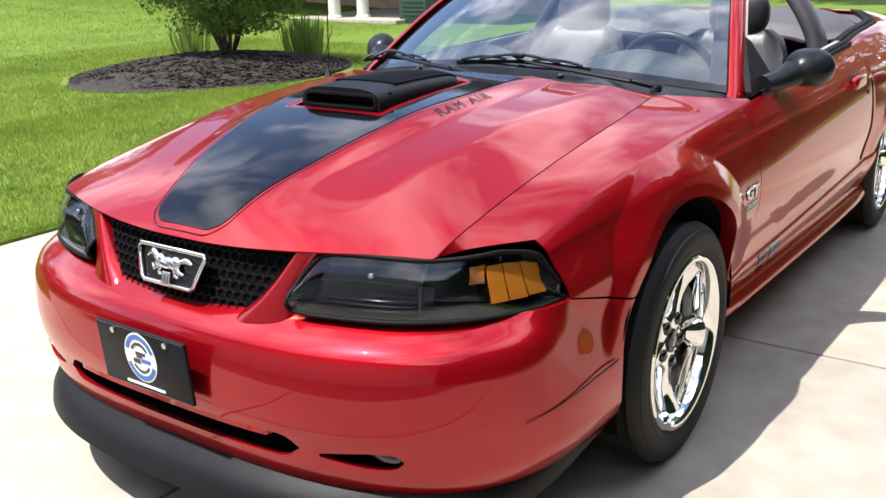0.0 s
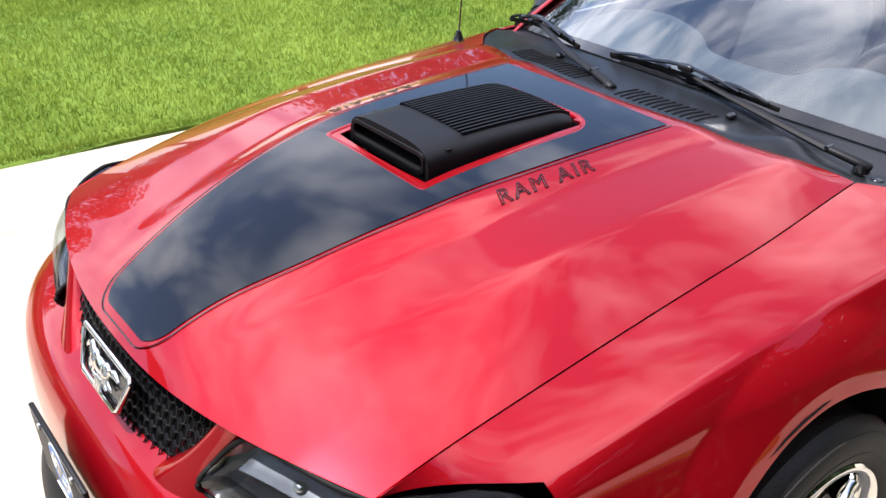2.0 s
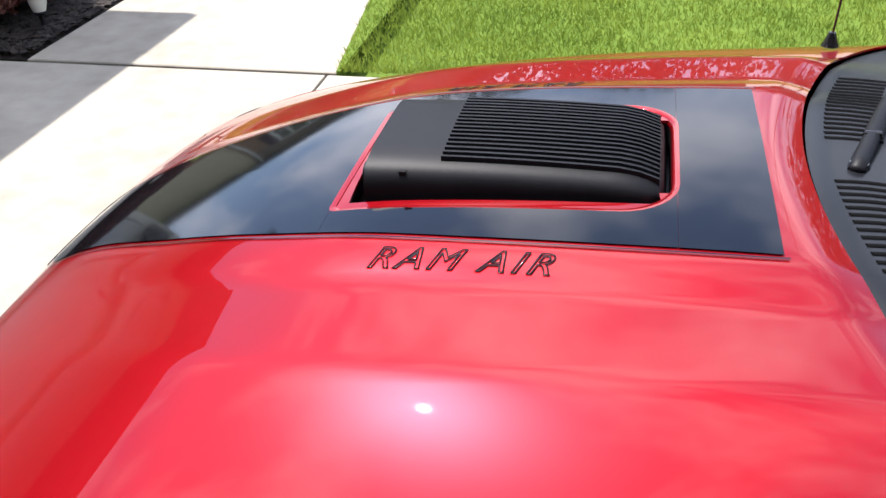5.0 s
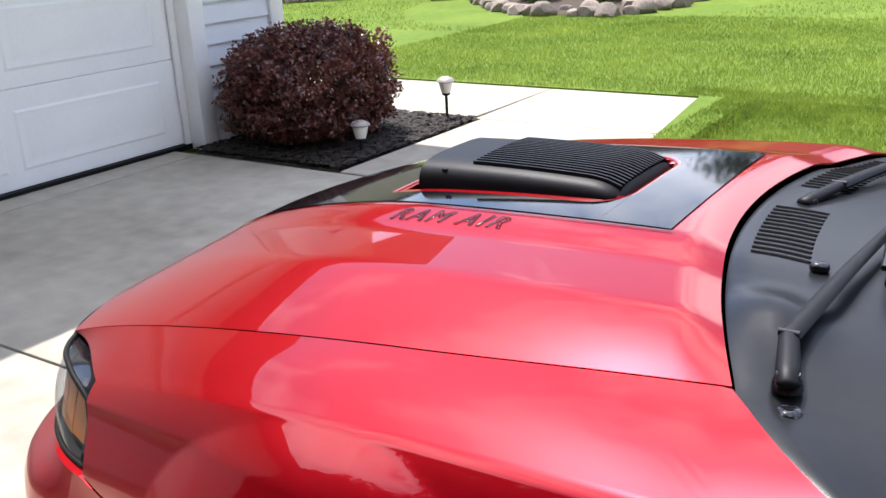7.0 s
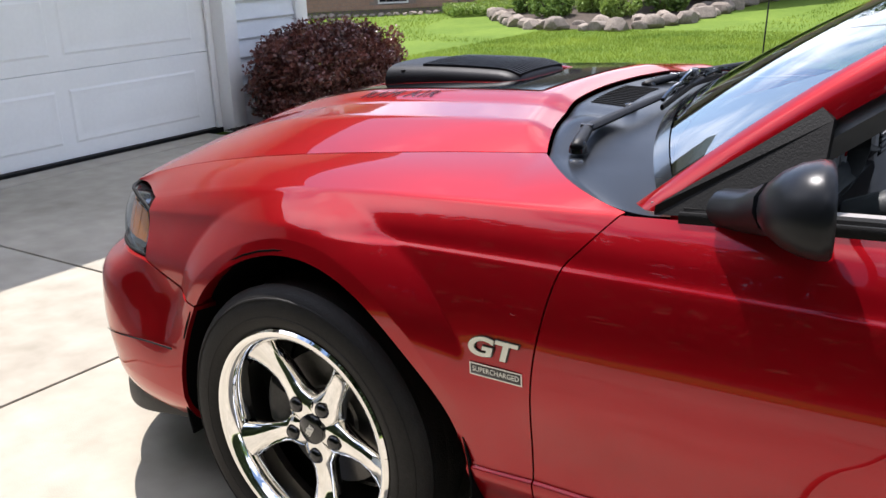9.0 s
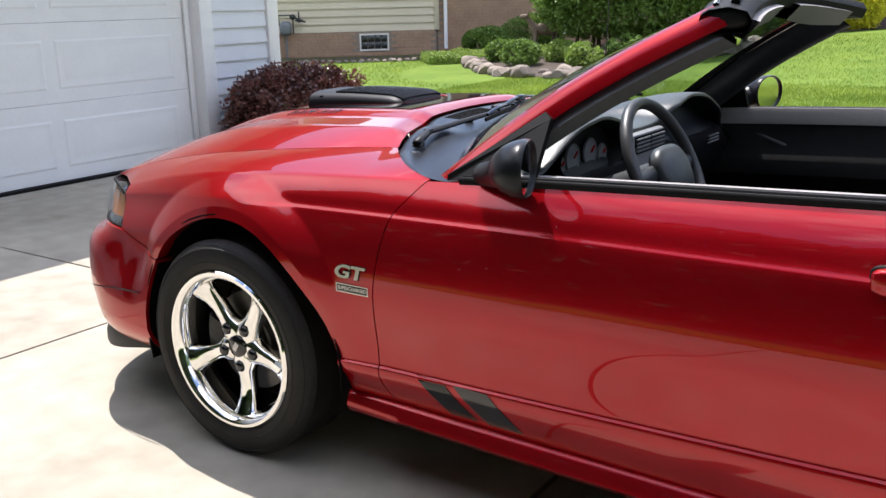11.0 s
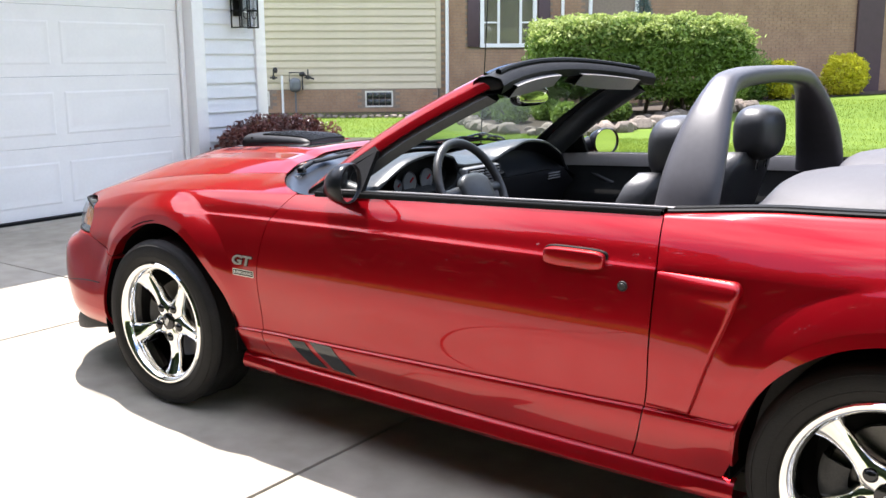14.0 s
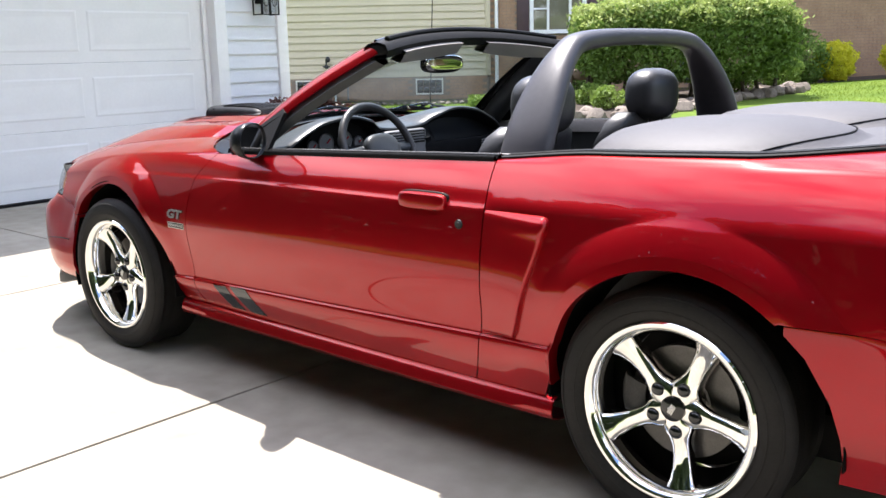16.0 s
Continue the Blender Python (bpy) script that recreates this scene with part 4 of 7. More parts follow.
for s in (-1, 1):
    P = []
    for t in np.linspace(0, 1, 16):
        yc = 0.262 + 0.094 * t
        half = 0.038 + 0.055 * (1 - t) ** 3
        row = []
        for u in np.linspace(-1, 1, 17):
            y = yc + half * u * (1.25 if u > 0 else 1.0)
            z = 0.575 + (hood_low(y) - 0.003 - 0.575) * t
            x = band_x(y, z) - 0.016 * t + 0.060 * abs(u) ** 3.5 - 0.012 * (1 - t) ** 2
            row.append((x, s * y, z))
        P.append(row)
    part("nose_bar", grid(P, flip=s > 0), PAINT, bumper, "red bar beside the grille", 0, 60)
    P = [[(band_x(y, z) + 0.050 - 0.03 * (1 - t), s * y, z) for y in np.linspace(0.25, 0.365, 8)] for t, z in zip(np.linspace(0, 1, 6), np.linspace(0.585, 0.70, 6))]
    part("lamp_pocket", grid(P, flip=s > 0), PAINT, bumper, "red recess beside the lamp", 0, 60)

# near-black sheet behind the mesh, painted as the shade of the grille's depth
liner = [[(band_x(y, z) + 0.022, y, z) for z in np.linspace(0.56, hood_low(y) + 0.002, 8)] for y in np.linspace(-0.36, 0.36, 41)]
grille = part("grille", grid(liner), RECESS_SHADE, car, "black honeycomb grille", 0.003, 60)
hexes = []
for row in range(9):
    for col in range(-16, 17):
        y = col * 0.0238 + (0.0119 if row % 2 else 0)
        z = 0.5734 + row * 0.0206
        if abs(y) > 0.365 - 0.45 * max(0, 0.70 - z) or z > hood_low(y) + 0.004:
            continue
        x = band_x(y, z) + 0.016
        q = []
        for dx, r in ((0.003, 0.0117), (0.0, 0.0119), (0.0, 0.0137)):
            q.append([(x + dx + 0.33 * r * math.cos(math.pi * m / 3), y + r * math.sin(math.pi * m / 3), z + r * math.cos(math.pi * m / 3)) for m in range(6)])
        hexes.append(grid(q, close_v=True))
mesh_ob = part("grille_mesh", join(*hexes), COWL, grille, "black hexagonal mesh", angle=0)
tagged(mesh_ob, kind="stuff")


emb = [(-0.108, 0.698), (-0.112, 0.690), (-0.088, 0.628), (-0.078, 0.620), (0.078, 0.620), (0.088, 0.628), (0.112, 0.690), (0.108, 0.698)]
def leaned(vf):
    v = np.array(vf[0], float)
    v[:, 0] += (v[:, 2] - 0.66) * 0.33 - 0.012
    return v, vf[1]


part("emblem_backing", leaned((np.array([(-0.9135, y, z) for y, z in emb]), [tuple(range(8))])), GLOSS, grille, "black emblem panel", 0.003, 0)
frame_pts = leaned((np.array([(-0.922, y, z) for y, z in emb]), []))[0]
part("emblem_frame", tube([*frame_pts, frame_pts[0], frame_pts[1]], 0.0052, 10), CHROME, grille, "chrome emblem frame", 0, 60)
em = [blob(-0.926, 0.004, 0.668, 0.009, 0.036, 0.013, 2, 16, 8), blob(-0.926, -0.022, 0.670, 0.010, 0.018, 0.015, 2, 14, 8), blob(-0.926, 0.030, 0.671, 0.010, 0.016, 0.015, 2, 14, 8)]
for path_, rad in (([(0.036, 0.674), (0.050, 0.684), (0.058, 0.688)], (0.009, 0.007, 0.006)), ([(0.056, 0.689), (0.066, 0.682), (0.071, 0.676)], (0.007, 0.006, 0.004)), ([(0.030, 0.660), (0.044, 0.652), (0.054, 0.660)], (0.006, 0.005, 0.003)), ([(0.024, 0.660), (0.028, 0.646), (0.018, 0.640)], (0.006, 0.005, 0.003)), ([(-0.028, 0.664), (-0.040, 0.652), (-0.056, 0.650)], (0.007, 0.005, 0.003)), ([(-0.022, 0.660), (-0.026, 0.646), (-0.038, 0.640)], (0.006, 0.005, 0.003)), ([(-0.036, 0.674), (-0.056, 0.681), (-0.078, 0.676)], (0.006, 0.007, 0.003))):
    em.append(tube(spline([(-0.926, y, z) for y, z in path_], 7), list(np.interp(np.linspace(0, 2, 7), (0, 1, 2), rad)), 8))
em += [box(-0.930, -0.918, y - 0.004, y + 0.004, 0.624, 0.650, 0.001) for y in (-0.010, 0.0, 0.010)]
part("emblem_figure", leaned(join(*em)), CHROME, grille, "small chrome emblem shape", 0, 60)

# headlamps
LAMP_Y = pchip([0, 0.2, 0.42, 0.58, 0.72, 0.84, 0.94, 1.0], [0.342, 0.44, 0.55, 0.63, 0.70, 0.75, 0.785, 0.797])
LAMP_X = pchip([0, 0.2, 0.42, 0.58, 0.72, 0.84, 0.94, 1.0], [-0.902, -0.882, -0.848, -0.804, -0.742, -0.672, -0.590, -0.526])


def lamp_face(u, v):
    """Lens surface: u from the inner to the outer end, v from the lower to the upper edge."""
    y = float(LAMP_Y(u))
    lo = np.interp(u, [0, 0.08, 0.3, 0.7, 1.0], [0.612, 0.608, 0.609, 0.610, 0.610])
    yy = min(y, 0.62)
    hi_in = hood_low(yy) - 0.005
    hi = np.interp(u, [0, 0.02, 0.60, 0.84, 0.93, 0.97, 1.0], [0.640, hi_in - 0.012, hi_in, 0.736, 0.724, 0.708, 0.64]) if u > 0.58 else (hi_in - 0.07 * (max(0, 0.13 - u) / 0.13) ** 1.6)
    z = lo + (hi - lo) * v
    x = float(LAMP_X(u)) + (z - 0.61) * np.interp(u, [0, 0.6, 1], [0.38, 0.34, -0.06]) - 0.019 * math.sin(math.pi * v)
    yo = y - (z - 0.607) * 0.42 * max(0, u - 0.5) * 2
    return (x, yo, z)


lamp_grid = np.array([[lamp_face(u, v) for v in np.linspace(0, 1, 12)] for u in np.linspace(0, 1, 34)])
def lamp_in(u, v, d):
    """A place inside the lamp, d metres behind the lens."""
    turn = float(smooth(0.62, 0.95, u))
    x, y, z = lamp_face(u, v)
    return (x + d * (1 - 0.55 * turn), y - d * (0.15 + 0.75 * turn), z)


def lamp_wall(q):
    return float(smooth(0.0, 0.10, min(q, 1 - q)))


hus, hvs = np.concatenate([[0, 0.01, 0.03, 0.05, 0.075], np.linspace(0.1, 0.9, 25), [0.925, 0.95, 0.97, 0.99, 1.0]]), np.concatenate([[0, 0.02, 0.05, 0.08], np.linspace(0.11, 0.89, 9), [0.92, 0.95, 0.98, 1.0]])
housing = [[lamp_in(u, v, 0.001 + 0.062 * lamp_wall(u) * lamp_wall(v)) for v in hvs] for u in hus]
headlamp = both("headlamp", grid(housing), SMOKE, "smoked headlamp with amber corner", 0, 40)
both("lens", grid(lamp_grid), CLEAR, "clear lens", 0, 60, parent=headlamp)
# main bowl over stepped ledges
bowl = [[lamp_in(u, v, 0.050 - 0.026 * (2 * (v - 0.58) / 0.32 - 1) ** 2 - 0.012 * (2 * (u - 0.09) / 0.44 - 1) ** 2) for v in np.linspace(0.58, 0.90, 12)] for u in np.linspace(0.12, 0.53, 26)]
both("reflector", grid(bowl), REFLECTOR, "bright lamp reflector bowl", 0.002, 50, parent=headlamp)
for k in range(4):
    v0 = 0.13 + 0.078 * k
    step = [[lamp_in(u, v0, d) for d in (0.052, 0.020 + 0.004 * k)] + [lamp_in(u, v0 + 0.012, 0.019 + 0.004 * k), lamp_in(u, v0 + 0.03, 0.052)] for u in np.linspace(0.08 + 0.012 * k, 0.52, 20)]
    both("reflector_ledge", grid(step), SMOKE if k else REFLECTOR, "stepped ledge under the bowl", 0, 20, parent=headlamp)
rib = [[lamp_in(u, v, 0.022) for v in np.linspace(0.10, 0.92, 10)] for u in (0.535, 0.545)]
both("lamp_divider", grid(rib), REFLECTOR, "bright divider between the lamps", 0.03, 30, parent=headlamp)
both("bulb", moved(blob(0, 0, 0, 0.010, 0.010, 0.009, 2, 16, 10), Matrix.Translation(lamp_in(0.33, 0.66, 0.034))), CHROME, "bright bulb cap", 0, 60, parent=headlamp)
for a, b, lo, hi in ((0.792, 0.852, 0.20, 0.80), (0.857, 0.912, 0.20, 0.81), (0.917, 0.970, 0.22, 0.82)):
    c00, c01, c10, c11 = [np.array(lamp_in(u, v, 0.012)) for u in (a, b) for v in (lo, hi)]
    am = [[(c00 * (1 - q) + c10 * q) * (1 - k) + (c01 * (1 - q) + c11 * q) * k for k in np.linspace(0, 1, 3)] for q in np.linspace(0, 1, 3)]
    both("amber_reflector", grid(am), AMBER, "amber corner reflector", 0.004, 20, parent=headlamp)
am = [[lamp_in(u, v, 0.026 + 0.010 * math.sin(9 * v + 30 * u)) for v in np.linspace(0.52, 0.82, 12)] for u in np.linspace(0.715, 0.785, 8)]
both("amber_bulb", grid(am), AMBER, "amber turn lamp", 0.004, 50, parent=headlamp)
rim_pts = [lamp_face(u, 0) for u in np.linspace(0, 1, 30)] + [lamp_face(1, v) for v in np.linspace(0.1, 1, 8)] + [lamp_face(u, 1) for u in np.linspace(0.97, 0, 30)] + [lamp_face(0, v) for v in np.linspace(0.9, 0.1, 8)]
both("lamp_seal", tube([(x - 0.001, y, z) for x, y, z in rim_pts] + [rim_pts[0]], 0.0050, 8), RUBBER, "", 0, 60, parent=headlamp)

# cowl, windshield, pillars
def ws_x(y):
    return 0.505 + 0.195 * (abs(y) / 0.72) ** 2


def ws_z(y):
    return 0.950 - 0.070 * (abs(y) / 0.72) ** 2


te = np.linspace(0, 1, 24)
edge_x = 0.425 + 0.275 * te
edge_y = yG_hood(np.minimum(edge_x, 0.45)) + 0.0016 + np.maximum(edge_x - 0.42, 0) * 0.62
edge_y = edge_y + (yD(edge_x) - edge_y) * te
edge_z = z_gap(np.minimum(edge_x, 0.45)) * (1 - te) + zD(edge_x) * te + 0.004 * np.sin(math.pi * te)
cw = []
for k in range(61):
    y = -0.772 + 1.544 * k / 60
    e = abs(y)
    x0 = float(tail_x(e)) + 0.006 if e < 0.588 else float(np.interp(e, edge_y, edge_x)) + 0.004
    z0 = float(z_hood(tail_x(min(e, 0.58)), min(e, 0.58))) - 0.004 if e < 0.588 else float(np.interp(e, edge_y, edge_z)) - 0.003
    x1 = max(ws_x(y) + 0.012, x0 + 0.01)
    z1 = ws_z(y) - 0.002
    row = []
    for m in range(13):
        t = m / 12
        z = z0 + (z1 - z0) * t - 0.006 * math.sin(math.pi * t)
        bump = 0.022 * math.exp(-((e - 0.41) / 0.055) ** 2 - ((t - 0.30) / 0.22) ** 2) if y < 0 else 0.0
        row.append((x0 + (x1 - x0) * t, y, z + bump - (0.006 if m == 0 else 0)))
    cw.append(row)
cowl = part("cowl_panel", grid(cw), COWL, car, "black cowl panel with vents", 0.006, 50)


def cowl_at(y, t):
    k = (y + 0.772) / 1.544 * 60
    i = int(min(59, max(0, k)))
    a, b = np.array(cw[i]), np.array(cw[i + 1])
    r = a + (b - a) * (k - i)
    m = t * 12
    j = int(min(11, m))
    return r[j] + (r[j + 1] - r[j]) * (m - j)


# no openings are cut: raised near-black bars paint the shade of the slots
for y0, y1, nsl in ((-0.240, -0.020, 13), (0.125, 0.43, 17)):
    for k in range(nsl):
        y = y0 + (y1 - y0) * k / (nsl - 1)
        sl = [cowl_at(y + 0.006 * math.sin(t * 3), 0.12 + 0.37 * t) for t in np.linspace(0, 1, 7)]
        part("vent_slot", tube([(p[0], p[1], p[2] + 0.0008) for p in sl], 0.0040, 6, (1, 0.35)), RECESS_SHADE, cowl)
for y in (-0.262, 0.30):
    p = cowl_at(y, 0.55)
    part("washer_nozzle", blob(p[0], p[1], p[2] + 0.006, 0.014, 0.011, 0.008, 2.4, 14, 8), GLOSS, cowl, "black washer nozzle")


TOPX, TOPZ = 1.170, 1.275


def ws_point(s, t):
    """The windshield: s across (-1 to 1), t from the base to the header."""
    yb, yt = 0.725 * s, 0.535 * s
    b = np.array((ws_x(yb), yb, ws_z(yb)))
    e = np.array((TOPX + 0.075 * s * s, yt, TOPZ - 0.038 * s * s))
    p = b + (e - b) * t
    return p + np.array((-0.010, 0, 0.020)) * math.sin(math.pi * t)


ws = np.array([[ws_point(s, t) for t in np.linspace(0, 1, 16)] for s in np.linspace(-1, 1, 33)])
windshield = part("windshield", grid(ws), GLASS, car, "clear curved windshield", 0, 180)
windshield.visible_shadow = False
band = np.array([[ws_point(s, t) + np.array((-0.0015, 0, 0.002)) for t in (0.0, 0.02, 0.045)] for s in np.linspace(-1, 1, 33)])
part("windshield_seal", grid(band), GLOSS, windshield, "black border band", 0, 60)


for s in (-1, 1):
    edge = np.array([[ws_point(s * q, t) + np.array((0.003, 0, -0.004)) for t in np.linspace(0, 1, 16)] for q in (0.915, 0.95, 1.0)])
    part("windshield_seal", grid(edge), GLOSS, windshield, "black border band", 0, 60)


def pillar(off, width, s):
    P = []
    for t in np.linspace(-0.04, 1.03, 24):
        p = ws_point(1.0, max(0, t)) + (np.array((-0.03, 0.004, -0.025)) * (-t / 0.04) if t < 0 else 0)
        w = 0.040 - 0.008 * t
        P.append([p + np.array(q) for q in ((-0.010, -0.004, 0.009), (-0.002, 0.008, 0.015), (0.014, 0.024, 0.008), (0.026, 0.031, -0.005), (0.040, 0.035, -0.024))])
    return grid(P)


both("pillar", pillar(0, 0, 1), PAINT, "red windshield pillar", 0.004, 60)
inn = []
for t in np.linspace(-0.05, 1.0, 20):
    p = ws_point(1.0, max(0, t)) + (np.array((-0.03, 0.004, -0.02)) * (-t / 0.05) if t < 0 else 0)
    inn.append([p + np.array(q) for q in ((0.000, -0.016, -0.002), (0.026, -0.030, -0.012), (0.066, -0.012, -0.046), (0.075, 0.018, -0.056), (0.052, 0.036, -0.040), (0.03, 0.02, -0.02))])
both("pillar_trim", grid(inn, close_v=True, flip=True), DASH, "black inner pillar trim", 0, 50)
hd = []
for s in np.linspace(-1.07, 1.07, 43):
    p = ws_point(s, 1.0)
    hd.append([p + np.array(q) for q in ((-0.016, 0, -0.006), (-0.012, 0, 0.012), (0.006, 0, 0.024), (0.050, 0, 0.030), (0.090, 0, 0.020), (0.102, 0, 0.0), (0.092, 0, -0.026), (0.02, 0, -0.028))])
header_bar = part("header_bar", grid(hd, close_v=True, flip=True), RUBBER, car, "black windshield header with seals", 0.0, 50)
part("header_seal", tube([ws_point(s, 1.0) + np.array((0.062, 0, 0.032)) for s in np.linspace(-0.97, 0.97, 40)], 0.010, 8), RUBBER, header_bar, "rubber roof seal")
part("header_seal", tube([ws_point(s, 1.0) + np.array((0.020, 0, 0.026)) for s in np.linspace(-1.0, 1.0, 40)], 0.008, 8), GLOSS, header_bar, "rubber roof seal")
for s in (-1, 1):
    p = ws_point(s * 1.04, 1.0)
    part("header_end", blob(p[0] + 0.040, p[1] - s * 0.004, p[2] + 0.002, 0.056, 0.014, 0.024, 2.5, 20, 12), BLACK, header_bar, "rounded black header end", 0, 60)
    v = []
    for k in range(13):
        y = s * (0.08 + 0.38 * k / 12)
        q = ws_point(y / 0.535, 1.0)
        d = 0.010 * math.sin(math.pi * k / 12)
        v.append([q + np.array((0.095, 0, -0.014)), q + np.array((0.115, 0, -0.020)), q + np.array((0.080 - d, 0, -0.058 - d)), q + np.array((0.035, 0, -0.046)), q + np.array((0.06, 0, -0.02))])
    part("sun_visor", grid(v, close_v=True), VISOR, header_bar, "folded grey sun visor", 0, 60)

# belt trim
bl = []
for t in np.linspace(0, 1, 40):
    x = 0.765 + (1.978 - 0.765) * t
    y, z = float(yD(x)), float(zD(x))
    bl.append([(x, y + 0.004, z - 0.004), (x, y + 0.006, z + 0.008), (x, y + 0.002, z + 0.013), (x, y - 0.004, z + 0.013), (x, y - 0.008, z + 0.006), (x, y - 0.014, z + 0.006), (x, y - 0.018, z + 0.015), (x, y - 0.030, z + 0.017), (x, y - 0.05, z + 0.012), (x, y - 0.055, z - 0.02)])
both("belt_strip", grid(bl), RUBBER, "black belt weatherstrip", 0, 50, parent=door)
bl = []
for t in np.linspace(0, 1, 40):
    x = 1.984 + (3.02 - 1.984) * t
    y, z = float(yD(x)) - float(quarter_in(x)), float(zD(x)) + 0.022 * float(smooth(1.9, 2.3, x)) + 0.02 * float(smooth(2.7, 3.1, x))
    bl.append([(x, y + 0.009, z - 0.006), (x, y + 0.008, z + 0.005), (x, y + 0.002, z + 0.009), (x, y - 0.006, z + 0.008), (x, y - 0.010, z + 0.002), (x, y - 0.016, z + 0.002), (x, y - 0.020, z + 0.010), (x, y - 0.045, z + 0.012), (x, y - 0.06, z - 0.03)])
both("belt_strip", grid(bl), RUBBER, "black belt weatherstrip", 0, 50, parent=quarter)

# door mirror, handle, lock, badges
mirror_c = (0.985, 0.885, 0.938)
mm = []
for i, (dx, k) in enumerate(((-0.105, 0.02), (-0.102, 0.26), (-0.088, 0.52), (-0.062, 0.77), (-0.032, 0.93), (-0.004, 1.0), (0.012, 0.995), (0.018, 0.96), (0.016, 0.92), (0.004, 0.90))):
    mm.append([(mirror_c[0] + dx, mirror_c[1] + (0.070 * math.copysign(abs(math.cos(a)) ** 0.92, math.cos(a))) * k - 0.02 * (1 - k), mirror_c[2] + (0.067 * math.copysign(abs(math.sin(a)) ** 0.92, math.sin(a))) * k - 0.01 * (1 - k)) for a in (2 * math.pi * q / 24 for q in range(24))])
turn_in = Matrix.Translation(mirror_c) @ Matrix.Rotation(radians(-17), 4, "Z") @ Matrix.Diagonal((0.74, 1.14, 0.94, 1)) @ Matrix.Translation(-Vector(mirror_c))
side_mirror = both("door_mirror", moved(grid(mm, close_v=True), turn_in), COWL, "black door mirror", 0, 60)
gl = [[(mirror_c[0] + 0.008, mirror_c[1] + 0.0635 * k * math.copysign(abs(math.cos(a)) ** 0.92, math.cos(a)), mirror_c[2] + 0.0605 * k * math.copysign(abs(math.sin(a)) ** 0.92, math.sin(a))) for a in (2 * math.pi * q / 24 for q in range(24))] for k in (1.0, 0.01)]
both("mirror_glass", moved(grid(gl, close_v=True), turn_in), CHROME, "mirror glass", 0, 60, parent=side_mirror)
both("mirror_arm", tube([(0.83, 0.785, 0.897), (0.88, 0.815, 0.905), (0.93, 0.850, 0.925)], [0.036, 0.040, 0.052], 12, (1, 0.8)), COWL, "", 0, 60, parent=side_mirror)
sail = [(0.72, 0.786, 0.872), (0.72, 0.784, 0.886), (0.93, 0.686, 1.035), (0.95, 0.700, 1.02), (0.955, 0.788, 0.895)]
sp = (np.array(sail + [(x, y - 0.02, z) for x, y, z in sail]), [(0, 1, 2, 3, 4), (9, 8, 7, 6, 5), (0, 5, 6, 1), (1, 6, 7, 2), (2, 7, 8, 3), (3, 8, 9, 4), (4, 9, 5, 0)])
both("mirror_sail", sp, RUBBER, "black triangular mirror base", 0, 30, parent=door)
hx, hz = 1.775, 0.797
hy_ = float(y_side(hx, hz))
# no recess is cut: a larger dark blob paints the handle's shaded gap
both("handle_recess", blob(hx, hy_ - 0.006, hz, 0.095, 0.009, 0.0285, 4.5, 32, 12), RUBBER, "dark backing painted as the shaded gap round the handle", 0, 60, parent=door)
both("door_handle", blob(hx, hy_ + 0.006, hz, 0.090, 0.019, 0.025, 4.5, 32, 16), PAINT, "red flap door handle", 0, 60, parent=door)
ly = float(y_side(1.922, 0.742))
lock = lathe([(0.0001, 0.006), (0.008, 0.006), (0.010, 0.003), (0.013, 0.004), (0.014, 0.0)], 20)
both("door_lock", moved(lock, Matrix.Translation((1.922, ly, 0.742))), DARKMETAL, "round key lock", 0, 40, parent=door)


def badge(me, x, z, name, label, parent, tilt=0.0):
    """Lay lettering on the left side."""
    y = -float(y_side(x, z)) - 0.001 - tilt
    ob = link(name, me, parent, label)
    d = math.degrees(math.atan2(float(y_side(x + 0.045, z)) - float(y_side(x - 0.045, z)), 0.09))
    e = math.degrees(math.atan2(float(y_side(x, z + 0.03)) - float(y_side(x, z - 0.03)), 0.06))
    ob.matrix_basis = Matrix.Translation((x, y, z)) @ pose(0, 0, 0, 90 + e, 0, -d)
    return ob


gt = letters("GT", 0.070, SILVER, "side_badge", 0.004, bold=0.0022)
for v in gt.vertices:
    v.co.x, v.co.y = v.co.x * 1.02 + v.co.y * 0.16, v.co.y * 0.66
shade_gt = letters("GT", 0.070, GLOSS, "badge_outline", 0.002, bold=0.0042)
for v in shade_gt.vertices:
    v.co.x, v.co.y = v.co.x * 1.02 + v.co.y * 0.16, v.co.y * 0.66
badge(shade_gt, 0.480, 0.630, "badge_outline", "black badge outline", fender[0], -0.0005)
badge(gt, 0.480, 0.630, "side_badge", "silver two-letter side badge", fender[0])
small = letters("SUPERCHARGED", 0.0135, SILVER, "badge_lettering", 0.0008, space=1.05)
span = max(v.co.x for v in small.vertices) - min(v.co.x for v in small.vertices)
for v in small.vertices:
    v.co.x *= 0.092 / span
badge(small, 0.487, 0.588, "badge_lettering", "small silver lettering", fender[0], 0.0012)
badge(mesh("badge_plate", *box(-0.052, 0.052, -0.0115, 0.0115, -0.001, 0.0012, 0.0008), GLOSS), 0.487, 0.588, "badge_plate", "black badge plate with a silver edge", fender[0])
badge(mesh("badge_edge", *join(box(-0.052, 0.052, 0.0095, 0.0115, 0.0, 0.002), box(-0.052, 0.052, -0.0115, -0.0095, 0.0, 0.002), box(-0.052, -0.050, -0.0095, 0.0095, 0.0, 0.002), box(0.050, 0.052, -0.0095, 0.0095, 0.0, 0.002)), SILVER), 0.487, 0.588, "badge_edge", "", fender[0])

